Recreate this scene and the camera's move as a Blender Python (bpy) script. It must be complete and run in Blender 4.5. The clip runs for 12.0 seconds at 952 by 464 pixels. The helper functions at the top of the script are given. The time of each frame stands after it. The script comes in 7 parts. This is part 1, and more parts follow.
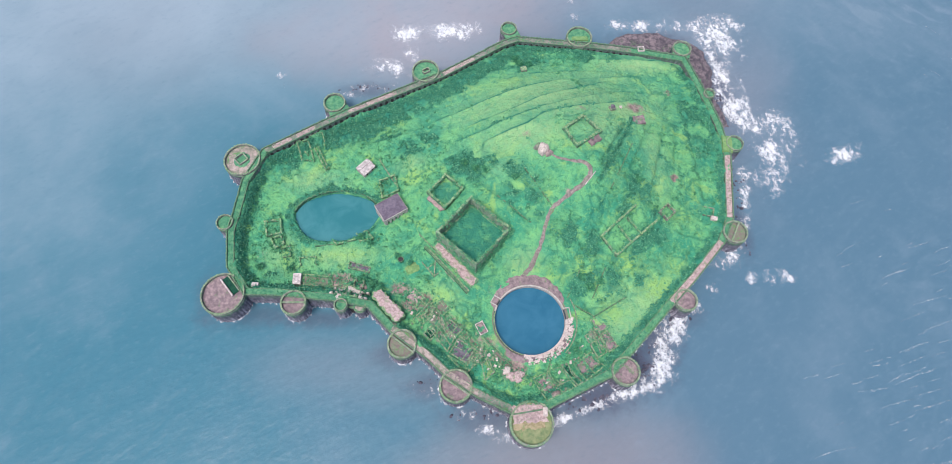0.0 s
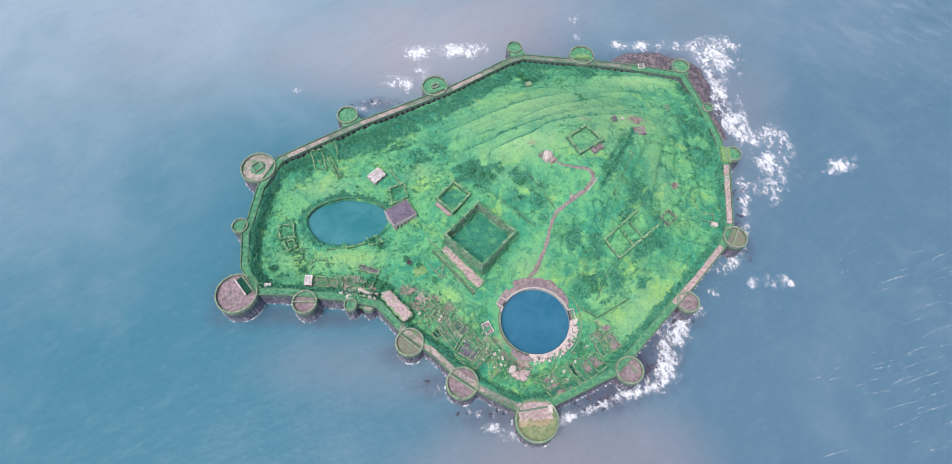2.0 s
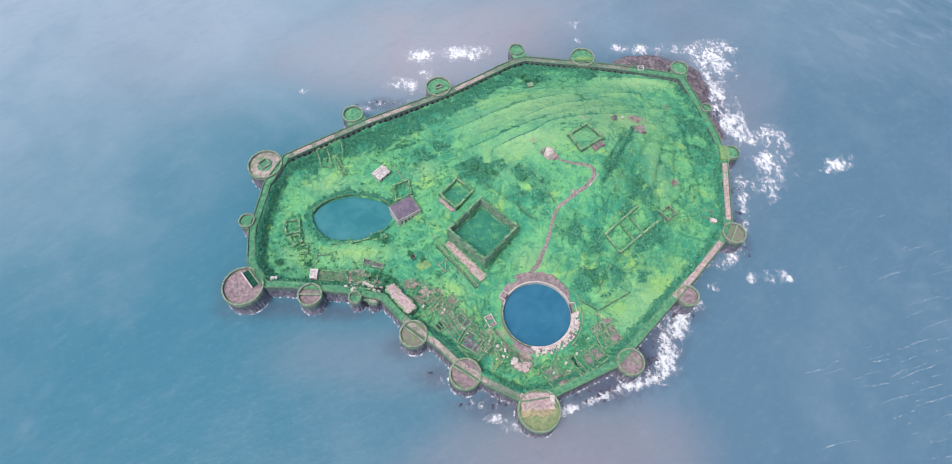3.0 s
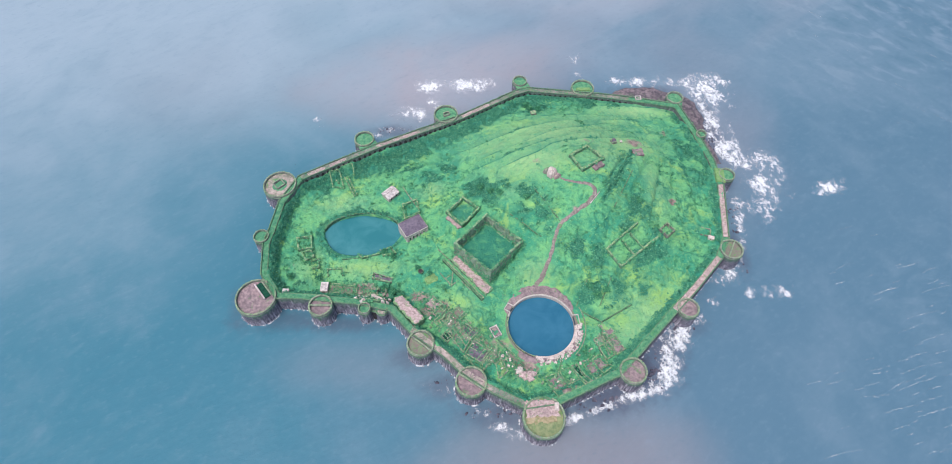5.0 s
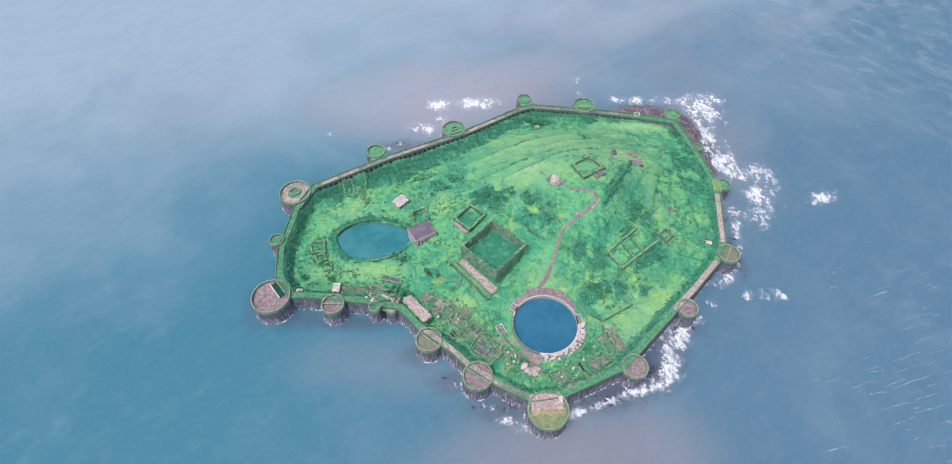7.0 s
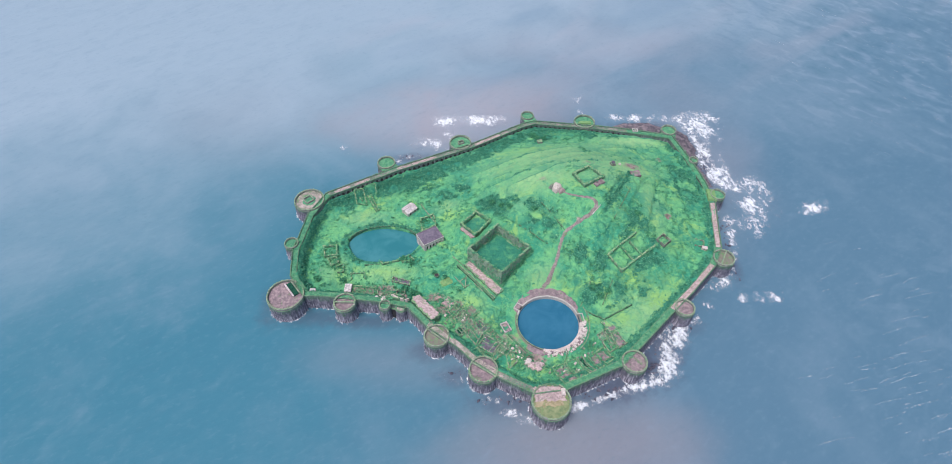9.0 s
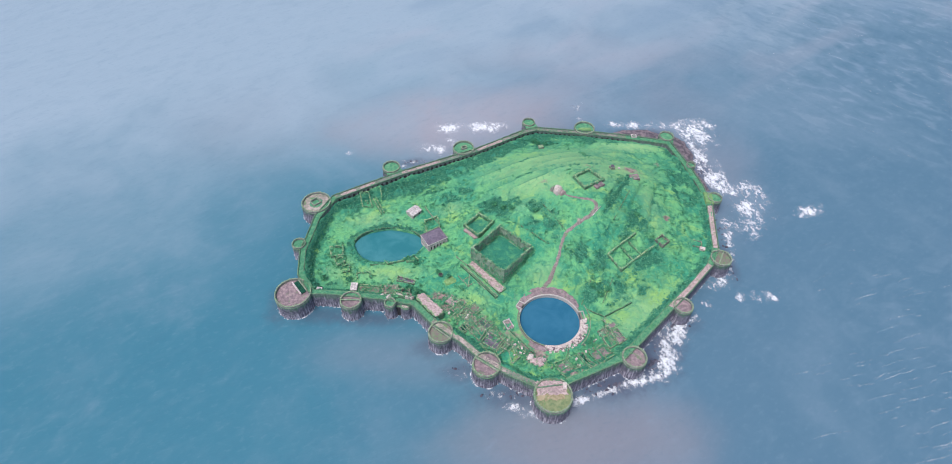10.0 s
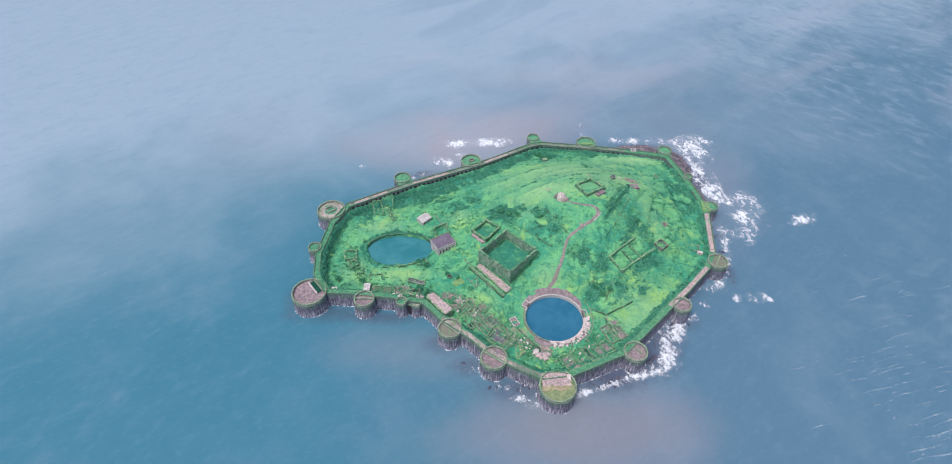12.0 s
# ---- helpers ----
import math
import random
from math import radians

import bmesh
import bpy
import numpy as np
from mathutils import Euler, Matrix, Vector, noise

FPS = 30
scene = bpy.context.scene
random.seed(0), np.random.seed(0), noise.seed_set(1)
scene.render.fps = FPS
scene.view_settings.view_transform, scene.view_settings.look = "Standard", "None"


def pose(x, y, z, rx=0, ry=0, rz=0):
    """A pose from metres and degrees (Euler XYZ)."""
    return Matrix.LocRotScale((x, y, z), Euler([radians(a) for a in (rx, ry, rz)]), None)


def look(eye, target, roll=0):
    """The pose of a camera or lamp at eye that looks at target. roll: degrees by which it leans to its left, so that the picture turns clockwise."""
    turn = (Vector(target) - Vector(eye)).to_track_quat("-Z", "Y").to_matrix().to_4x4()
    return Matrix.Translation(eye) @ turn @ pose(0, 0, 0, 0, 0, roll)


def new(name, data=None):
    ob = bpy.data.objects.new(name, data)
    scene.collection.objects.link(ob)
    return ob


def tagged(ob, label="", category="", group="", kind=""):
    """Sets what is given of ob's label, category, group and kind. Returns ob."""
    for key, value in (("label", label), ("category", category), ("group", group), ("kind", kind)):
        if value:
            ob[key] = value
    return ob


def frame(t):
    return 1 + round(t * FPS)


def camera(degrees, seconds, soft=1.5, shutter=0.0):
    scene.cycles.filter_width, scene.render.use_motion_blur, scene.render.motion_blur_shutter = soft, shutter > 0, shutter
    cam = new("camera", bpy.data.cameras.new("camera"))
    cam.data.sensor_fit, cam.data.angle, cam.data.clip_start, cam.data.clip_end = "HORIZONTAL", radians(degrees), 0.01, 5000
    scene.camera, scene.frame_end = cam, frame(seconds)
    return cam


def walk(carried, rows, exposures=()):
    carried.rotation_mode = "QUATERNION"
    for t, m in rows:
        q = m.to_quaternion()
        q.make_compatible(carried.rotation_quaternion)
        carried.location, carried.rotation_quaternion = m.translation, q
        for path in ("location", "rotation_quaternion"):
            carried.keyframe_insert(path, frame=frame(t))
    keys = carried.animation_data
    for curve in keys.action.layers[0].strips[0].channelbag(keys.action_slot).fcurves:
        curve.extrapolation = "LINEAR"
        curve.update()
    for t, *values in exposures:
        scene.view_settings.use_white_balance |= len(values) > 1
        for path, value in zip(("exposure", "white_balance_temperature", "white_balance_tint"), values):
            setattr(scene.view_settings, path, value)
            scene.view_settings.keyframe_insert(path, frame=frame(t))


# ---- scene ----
cam = camera(77.9, 12.0, soft=0.85)
PATH = [
    (0, (-2.087, -3.966, 438.546), (-1.993, -3.18, 436.709), 3.2),
    (0.5, (-2.335, -11.54, 439.006), (-2.245, -10.72, 437.184), 2.7),
    (1, (-2.56, -18.883, 439.419), (-2.475, -18.029, 437.612), 2.2),
    (1.5, (-3.007, -26.51, 439.57), (-2.925, -25.622, 437.78), 1.9),
    (2, (-4.539, -34.976, 439.679), (-4.459, -34.07, 437.898), 1.8),
    (2.5, (-6.072, -43.76, 439.473), (-5.992, -42.838, 437.701), 1.8),
    (4.5, (-10.62, -78.927, 438.668), (-10.541, -77.859, 436.979), 1.3),
    (5, (-11.373, -88.02, 438.628), (-11.297, -86.917, 436.962), 1.1),
    (5.5, (-12.026, -97.342, 438.519), (-11.954, -96.213, 436.869), 0.9),
    (6, (-13.067, -106.565, 438.421), (-12.996, -105.421, 436.782), 0.9),
    (6.5, (-14.165, -115.391, 438.672), (-14.097, -114.219, 437.053), 0.7),
    (7, (-15.098, -124.461, 439.079), (-15.032, -123.252, 437.488), 0.6),
    (9, (-19.819, -162.204, 440.567), (-19.758, -160.9, 439.051), 0.5),
    (9.5, (-21.323, -172.185, 440.717), (-21.263, -170.862, 439.219), 0.5),
    (10, (-23.115, -182.477, 440.73), (-23.054, -181.131, 439.252), 0.5),
    (10.5, (-25.158, -192.77, 440.637), (-25.098, -191.402, 439.179), 0.5),
    (11, (-26.453, -202.673, 440.709), (-26.396, -201.285, 439.27), 0.4),
    (11.5, (-27.426, -212.648, 440.676), (-27.373, -211.239, 439.257), 0.3),
    (12, (-28.342, -223.126, 440.62), (-28.291, -221.696, 439.223), 0.2),
]
walk(cam, [(t, look(eye, target, roll)) for t, eye, target, roll in PATH], exposures=[(0.0, 0.26, 6450, 11), (5.5, 0.24, 6380, 11), (12.0, 0.16, 6220, 11)])


# ---- light ----
SUN_EL, SUN_AZ = radians(66), radians(226)
world = bpy.data.worlds.new("overcast")
scene.world = world
world.use_nodes = True
wn = world.node_tree
sky = wn.nodes.new("ShaderNodeTexSky")
sky.sky_type = "NISHITA"
sky.sun_disc = False
sky.sun_elevation, sky.sun_rotation = SUN_EL, SUN_AZ
sky.air_density, sky.dust_density, sky.ozone_density = 1.0, 5.0, 1.0
wn.links.new(sky.outputs[0], wn.nodes["Background"].inputs[0])
wn.nodes["Background"].inputs[1].default_value = 0.152

lamp = bpy.data.lights.new("sun", "SUN")
lamp.energy, lamp.angle, lamp.color = 1.62, radians(22), (1.0, 0.98, 0.955)
sun = new("sun", lamp)
toward = Vector((math.sin(SUN_AZ) * math.cos(SUN_EL), math.cos(SUN_AZ) * math.cos(SUN_EL), math.sin(SUN_EL)))
sun.matrix_world = look(toward * 900 + Vector((40, 200, 0)), (40, 200, 0))


# ---- noise on arrays ----
def lattice(seed):
    return np.random.RandomState(seed).rand(256, 256)


TABLES = [lattice(s) for s in range(12)]


def value_noise(x, y, seed):
    tab = TABLES[seed % 12]
    xi, yi = np.floor(x).astype(int), np.floor(y).astype(int)
    fx, fy = x - xi, y - yi
    fx, fy = fx * fx * (3 - 2 * fx), fy * fy * (3 - 2 * fy)
    a, b = tab[xi % 256, yi % 256], tab[(xi + 1) % 256, yi % 256]
    c, d = tab[xi % 256, (yi + 1) % 256], tab[(xi + 1) % 256, (yi + 1) % 256]
    return (a * (1 - fx) + b * fx) * (1 - fy) + (c * (1 - fx) + d * fx) * fy


def fbm(x, y, size, octaves=4, seed=0):
    """Soft noise, 0 to 1, with its largest lumps about size metres across."""
    x, y = np.asarray(x, float) / size, np.asarray(y, float) / size
    total, weight, amp = 0.0, 0.0, 1.0
    for k in range(octaves):
        total = total + amp * value_noise(x * 2 ** k + 17.3 * k, y * 2 ** k - 9.1 * k, seed + k)
        weight += amp
        amp *= 0.55
    return total / weight


def ease(a, b, x):
    u = np.clip((np.asarray(x, float) - a) / (b - a), 0, 1)
    return u * u * (3 - 2 * u)


# ---- materials ----
class Shade:
    """A node material under construction."""

    def __init__(self, name, rough=0.9, spec=0.2):
        self.mat = bpy.data.materials.new(name)
        self.mat.use_nodes = True
        self.tree = self.mat.node_tree
        self.bsdf = self.tree.nodes["Principled BSDF"]
        self.bsdf.inputs["Roughness"].default_value = rough
        self.bsdf.inputs["Specular IOR Level"].default_value = spec
        self.coord = self.node("ShaderNodeNewGeometry").outputs["Position"]

    def node(self, kind):
        return self.tree.nodes.new(kind)

    def link(self, a, b):
        self.tree.links.new(a, b)

    def scaled(self, sx, sy, sz, turn=0.0):
        m = self.node("ShaderNodeMapping")
        m.vector_type = "TEXTURE"
        m.inputs["Scale"].default_value = (1 / sx, 1 / sy, 1 / sz)
        m.inputs["Rotation"].default_value = (0, 0, radians(turn))
        self.link(self.coord, m.inputs["Vector"])
        return m.outputs[0]

    def noise(self, size, detail=4.0, rough=0.55, vector=None, distort=0.0):
        n = self.node("ShaderNodeTexNoise")
        n.inputs["Scale"].default_value = 1.0 / size
        n.inputs["Detail"].default_value = detail
        n.inputs["Roughness"].default_value = rough
        n.inputs["Distortion"].default_value = distort
        self.link(vector or self.coord, n.inputs["Vector"])
        return n.outputs["Fac"]

    def ramp(self, fac, a, b, low=0.0, high=1.0):
        r = self.node("ShaderNodeMapRange")
        r.interpolation_type = "SMOOTHSTEP"
        for k, v in (("From Min", a), ("From Max", b), ("To Min", low), ("To Max", high)):
            r.inputs[k].default_value = v
        self.link(fac, r.inputs["Value"])
        return r.outputs[0]

    def math(self, op, a, b):
        m = self.node("ShaderNodeMath")
        m.operation = op
        for k, v in enumerate((a, b)):
            if isinstance(v, (int, float)):
                m.inputs[k].default_value = v
            else:
                self.link(v, m.inputs[k])
        return m.outputs[0]

    def mix(self, fac, a, b):
        m = self.node("ShaderNodeMix")
        m.data_type = "RGBA"
        for sock, v in ((m.inputs[0], fac), (m.inputs[6], a), (m.inputs[7], b)):
            if isinstance(v, tuple):
                sock.default_value = (*v, 1)
            elif isinstance(v, (int, float)):
                sock.default_value = v
            else:
                self.link(v, sock)
        return m.outputs[2]

    def attribute(self, name):
        a = self.node("ShaderNodeAttribute")
        a.attribute_name = name
        return a.outputs["Fac"]

    def up(self):
        g = self.node("ShaderNodeNewGeometry")
        s = self.node("ShaderNodeSeparateXYZ")
        self.link(g.outputs["Normal"], s.inputs[0])
        return s.outputs["Z"]

    def island(self):
        return self.node("ShaderNodeNewGeometry").outputs["Random Per Island"]

    def place(self):
        s = self.node("ShaderNodeSeparateXYZ")
        self.link(self.coord, s.inputs[0])
        return s.outputs

    def bump(self, height, distance, strength=1.0):
        b = self.node("ShaderNodeBump")
        b.inputs["Distance"].default_value = distance
        b.inputs["Strength"].default_value = strength
        self.link(height, b.inputs["Height"])
        self.link(b.outputs[0], self.bsdf.inputs["Normal"])

    def colour(self, c):
        if isinstance(c, tuple):
            self.bsdf.inputs["Base Color"].default_value = (*c, 1)
        else:
            self.link(c, self.bsdf.inputs["Base Color"])
        return self


SOIL, SOIL_PALE = (0.20, 0.15, 0.145), (0.40, 0.31, 0.29)
GRASS, GRASS_LIGHT, GRASS_DARK, GRASS_YELLOW = (0.053, 0.298, 0.180), (0.150, 0.432, 0.192), (0.031, 0.192, 0.138), (0.30, 0.51, 0.150)


def soil_colour(s):
    return s.mix(s.ramp(s.noise(5, 6, 0.65), 0.35, 0.7), SOIL, SOIL_PALE)


def make_grass():
    s = Shade("meadow_grass", 0.95, 0.1)
    big = s.noise(34, 5, 0.6, distort=0.6)
    mid = s.noise(8, 5, 0.6, distort=0.7)
    fine = s.noise(1.5, 5, 0.7)
    c = s.mix(s.ramp(big, 0.38, 0.62), GRASS, GRASS_LIGHT)
    c = s.mix(s.ramp(mid, 0.50, 0.70, 0, 0.55), c, GRASS_DARK)
    c = s.mix(s.ramp(mid, 0.46, 0.30, 0, 0.6), c, (0.195, 0.470, 0.185))
    c = s.mix(s.ramp(s.noise(19, 4, 0.55, distort=0.8), 0.54, 0.70, 0, 0.7), c, GRASS_YELLOW)
    lumpy = s.noise(3.6, 4, 0.62, distort=0.8)
    c = s.mix(s.ramp(lumpy, 0.52, 0.66, 0, 0.5), c, (0.036, 0.212, 0.136))
    c = s.mix(s.ramp(lumpy, 0.47, 0.34, 0, 0.55), c, (0.190, 0.460, 0.185))
    c = s.mix(s.ramp(fine, 0.5, 0.76, 0, 0.22), c, GRASS_DARK)
    c = s.mix(s.ramp(fine, 0.46, 0.24, 0, 0.26), c, (0.215, 0.480, 0.200))
    c = s.mix(s.math("MULTIPLY", s.attribute("dry"), s.ramp(s.noise(12, 5, 0.65, distort=0.8), 0.25, 0.5, 0.25, 1.0)), c, s.mix(s.ramp(s.noise(4, 5), 0.35, 0.7), (0.228, 0.458, 0.220), (0.300, 0.485, 0.232)))
    c = s.mix(s.math("MULTIPLY", s.attribute("yellow"), s.ramp(s.noise(6, 5, 0.65, distort=0.8), 0.34, 0.58, 0.1, 1.0)), c, (0.285, 0.505, 0.150))
    # One dark green serves rank growth and painted-in shade
    lush_shade = s.math("MULTIPLY", s.attribute("lush_shade"), s.ramp(mid, 0.25, 0.6, 0.45, 1.0))
    c = s.mix(lush_shade, c, GRASS_DARK)
    soil = s.ramp(s.math("ADD", s.attribute("soil"), s.math("MULTIPLY", s.noise(4, 6, 0.7), 0.9)), 0.66, 0.95)
    c = s.mix(soil, c, soil_colour(s))
    s.bump(s.math("ADD", fine, s.math("ADD", s.math("MULTIPLY", lumpy, 2.4), s.math("MULTIPLY", mid, 2.0))), 1.1, 0.7)
    return s.colour(c).mat


def make_shrub(name, a, b, c3):
    s = Shade(name, 0.9, 0.15)
    r = s.island()
    c = s.mix(s.ramp(s.noise(3.2, 4, 0.6, distort=0.6), 0.35, 0.65), a, b)
    c = s.mix(s.ramp(r, 0.0, 0.55, 0.55, 0), c, a)
    c = s.mix(s.ramp(r, 0.72, 1.0, 0, 0.85), c, c3)
    return s.colour(c).mat


def make_masonry(name, base, dark, pale, moss=0.75, streak=0.55, creep=0.0):
    s = Shade(name, 0.92, 0.15)
    c = s.mix(s.ramp(s.noise(3.2, 6, 0.65), 0.35, 0.68), dark, base)
    brick = s.noise(0.9, 3, 0.6, s.scaled(1, 1, 2.2))
    c = s.mix(s.ramp(brick, 0.5, 0.75, 0, 0.5), c, dark)
    drip = s.noise(1.0, 5, 0.68, s.scaled(0.85, 0.85, 0.075))
    c = s.mix(s.ramp(drip, 0.50, 0.72, 0, streak), c, pale)
    c = s.mix(s.ramp(s.noise(1.0, 4, 0.6, s.scaled(0.4, 0.4, 0.05)), 0.5, 0.68, 0, 0.6), c, dark)
    mossy = s.math("MULTIPLY", s.ramp(s.up(), 0.45, 0.8), s.ramp(s.noise(2.6, 5, 0.65), 0.34, 0.55, 0.0, moss))
    c = s.mix(mossy, c, s.mix(s.ramp(s.noise(1.4), 0.35, 0.65), (0.10, 0.28, 0.11), (0.34, 0.42, 0.26)))
    side = s.math("MULTIPLY", s.ramp(s.noise(4.4, 5, 0.7), 0.56, 0.7, 0, 0.7), s.ramp(drip, 0.3, 0.6))
    c = s.mix(side, c, (0.045, 0.13, 0.06))
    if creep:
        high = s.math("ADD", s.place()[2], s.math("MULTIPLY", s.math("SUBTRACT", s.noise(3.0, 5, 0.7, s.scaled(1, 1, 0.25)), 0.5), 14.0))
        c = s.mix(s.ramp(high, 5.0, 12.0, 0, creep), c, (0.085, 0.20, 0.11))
        salt = s.math("MULTIPLY", s.ramp(s.place()[2], 5.0, -1.0), s.ramp(drip, 0.44, 0.62, 0, 0.75))
        c = s.mix(salt, c, pale)
    s.bump(s.math("ADD", brick, s.noise(0.35, 4, 0.7)), 0.25)
    return s.colour(c).mat


def make_stone(name, a, b, moss=0.3, size=2.0, bump=0.15):
    s = Shade(name, 0.9, 0.2)
    c = s.mix(s.ramp(s.noise(size, 6, 0.68), 0.32, 0.68), a, b)
    c = s.mix(s.ramp(s.noise(size * 5, 4, 0.6), 0.45, 0.7, 0, 0.5), c, a)
    c = s.mix(s.ramp(s.noise(size * 2.2, 6, 0.7, distort=0.8), 0.55, 0.68, 0, moss), c, (0.09, 0.27, 0.08))
    s.bump(s.noise(0.5, 5, 0.7), bump)
    return s.colour(c).mat


def blob(s, x, y, rx, ry, warp):
    """1 at a patch's middle and 0 past its rim, with a rim that wanders."""
    px, py, _ = s.place()
    dx = s.math("DIVIDE", s.math("SUBTRACT", px, x), rx)
    dy = s.math("DIVIDE", s.math("SUBTRACT", py, y), ry)
    d = s.math("SQRT", s.math("ADD", s.math("MULTIPLY", dx, dx), s.math("MULTIPLY", dy, dy)), 0.0)
    d = s.math("ADD", d, s.math("MULTIPLY", s.math("SUBTRACT", warp, 0.5), 1.1))
    return s.ramp(d, 1.25, 0.1)


def make_sea():
    s = Shade("silty_sea_water", 0.24, 0.5)
    s.bsdf.inputs["IOR"].default_value = 1.33
    px, py, _ = s.place()
    warp = s.noise(130, 5, 0.55, distort=0.5)
    teal, slate, silt, pale = (0.045, 0.163, 0.228), (0.083, 0.163, 0.233), (0.285, 0.262, 0.296), (0.215, 0.290, 0.360)
    side = s.math("ADD", px, s.math("MULTIPLY", s.math("SUBTRACT", warp, 0.5), 260.0))
    c = s.mix(s.ramp(side, -180, 130), teal, slate)
    c = s.mix(s.ramp(s.noise(90, 5, 0.6, s.scaled(1, 0.6, 1, 25)), 0.5, 0.74, 0, 0.18), c, pale)
    for x, y, rx, ry, k in ((-20, 405, 135, 95, 0.9), (-110, 400, 100, 70, 0.55), (60, 440, 150, 60, 0.5), (-120, 90, 60, 30, 0.16), (60, -8, 150, 46, 0.3), (-60, 75, 90, 35, 0.2),
                            (-260, 430, 150, 110, 0.4), (120, 560, 260, 60, 0.4), (250, 330, 80, 150, 0.35)):
        c = s.mix(s.math("MULTIPLY", blob(s, x, y, rx, ry, warp), k), c, silt)
    c = s.mix(s.math("MULTIPLY", blob(s, 70, 5, 120, 50, warp), 0.45), c, (0.235, 0.205, 0.225))
    # Sky reflection painted in as water growing paler to the north-west
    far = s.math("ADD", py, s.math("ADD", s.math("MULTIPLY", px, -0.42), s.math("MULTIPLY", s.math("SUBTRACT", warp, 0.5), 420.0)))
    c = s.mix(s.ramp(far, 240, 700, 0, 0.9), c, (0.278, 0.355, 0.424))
    c = s.mix(s.ramp(s.noise(26, 6, 0.65, s.scaled(1, 0.6, 1, -30)), 0.55, 0.75, 0, 0.1), c, pale)
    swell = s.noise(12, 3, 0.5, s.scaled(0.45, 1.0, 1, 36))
    # Ripple reflections put into the colour as lighter and darker wave faces
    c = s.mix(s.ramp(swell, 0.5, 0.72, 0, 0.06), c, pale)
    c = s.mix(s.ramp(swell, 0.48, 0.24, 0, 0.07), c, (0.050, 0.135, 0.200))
    # Dark shallows over rock; the south-west patches also paint in the walls' shade
    for x, y, rx, ry, k in ((130, 68, 36, 26, 0.85), (98, 50, 40, 18, 0.8), (152, 88, 24, 22, 0.75), (22, 42, 40, 18, 0.6), (-24, 64, 22, 12, 0.5), (172, 106, 22, 14, 0.6), (254, 320, 14, 50, 0.7), (240, 175, 10, 28, 0.6),
                            (-70, 332, 30, 10, 0.5), (200, 376, 44, 14, 0.6), (-150, 126, 44, 12, 0.5), (-98, 120, 40, 9, 0.55), (-46, 90, 24, 14, 0.5), (-190, 140, 12, 26, 0.4)):
        c = s.mix(s.math("MULTIPLY", blob(s, x, y, rx, ry, s.noise(9, 5, 0.65)), k), c, (0.072, 0.078, 0.120))
    # Outlying patches lightened to paint in sky glare on the water
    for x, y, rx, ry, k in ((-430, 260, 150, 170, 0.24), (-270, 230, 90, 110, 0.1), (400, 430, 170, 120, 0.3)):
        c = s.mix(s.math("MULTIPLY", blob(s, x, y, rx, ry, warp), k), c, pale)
    # long swell, its sheen and dark troughs painted in, crests leaning one way east of the fort and the other way west
    # of it
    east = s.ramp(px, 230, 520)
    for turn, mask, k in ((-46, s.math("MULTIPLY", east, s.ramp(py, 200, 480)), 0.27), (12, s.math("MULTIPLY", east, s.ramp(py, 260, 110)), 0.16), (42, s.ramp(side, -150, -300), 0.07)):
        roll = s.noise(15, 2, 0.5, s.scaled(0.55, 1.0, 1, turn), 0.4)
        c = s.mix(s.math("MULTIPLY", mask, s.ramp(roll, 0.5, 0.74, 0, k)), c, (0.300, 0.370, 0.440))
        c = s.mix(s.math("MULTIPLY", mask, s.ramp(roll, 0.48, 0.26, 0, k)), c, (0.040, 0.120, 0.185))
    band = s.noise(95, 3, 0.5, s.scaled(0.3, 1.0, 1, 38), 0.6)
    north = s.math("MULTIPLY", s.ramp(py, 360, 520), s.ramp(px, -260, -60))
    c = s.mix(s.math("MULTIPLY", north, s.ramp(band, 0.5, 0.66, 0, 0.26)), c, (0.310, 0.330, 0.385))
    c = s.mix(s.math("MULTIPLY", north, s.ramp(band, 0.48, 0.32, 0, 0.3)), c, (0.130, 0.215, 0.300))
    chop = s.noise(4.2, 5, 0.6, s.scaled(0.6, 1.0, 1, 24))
    # Chop tinted the same way, its glints and troughs painted in
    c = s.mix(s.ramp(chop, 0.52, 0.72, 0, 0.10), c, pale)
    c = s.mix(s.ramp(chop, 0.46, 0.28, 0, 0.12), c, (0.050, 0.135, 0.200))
    s.bump(s.math("ADD", s.math("MULTIPLY", swell, 1.8), s.math("MULTIPLY", chop, 0.5)), 1.4, 0.28)
    return s.colour(c).mat


def make_still_water(name, deep, light, rough):
    s = Shade(name, rough, 0.5)
    s.bsdf.inputs["IOR"].default_value = 1.33
    c = s.mix(s.ramp(s.noise(22, 4, 0.6, distort=0.7), 0.3, 0.7), deep, light)
    s.bump(s.noise(1.6, 3, 0.5), 0.03)
    return s.colour(c).mat


def make_plain(name, a, b, size, rough=0.85, spec=0.2):
    s = Shade(name, rough, spec)
    c = s.mix(s.ramp(s.noise(size, 6, 0.65), 0.3, 0.7), a, b)
    s.bump(s.noise(size * 0.4, 4, 0.6), 0.06)
    return s.colour(c).mat


M_GRASS = make_grass()
M_SHRUB = make_shrub("shrub_leaves", (0.040, 0.212, 0.148), (0.075, 0.295, 0.185), (0.190, 0.470, 0.270))
M_TREE = make_shrub("tree_leaves", (0.040, 0.20, 0.125), (0.080, 0.30, 0.155), (0.16, 0.42, 0.19))
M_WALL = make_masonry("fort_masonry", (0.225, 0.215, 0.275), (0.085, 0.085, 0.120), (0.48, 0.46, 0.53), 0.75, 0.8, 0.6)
M_RUIN = make_masonry("ruin_masonry", (0.30, 0.30, 0.275), (0.14, 0.155, 0.145), (0.46, 0.45, 0.42), 0.85, 0.35)
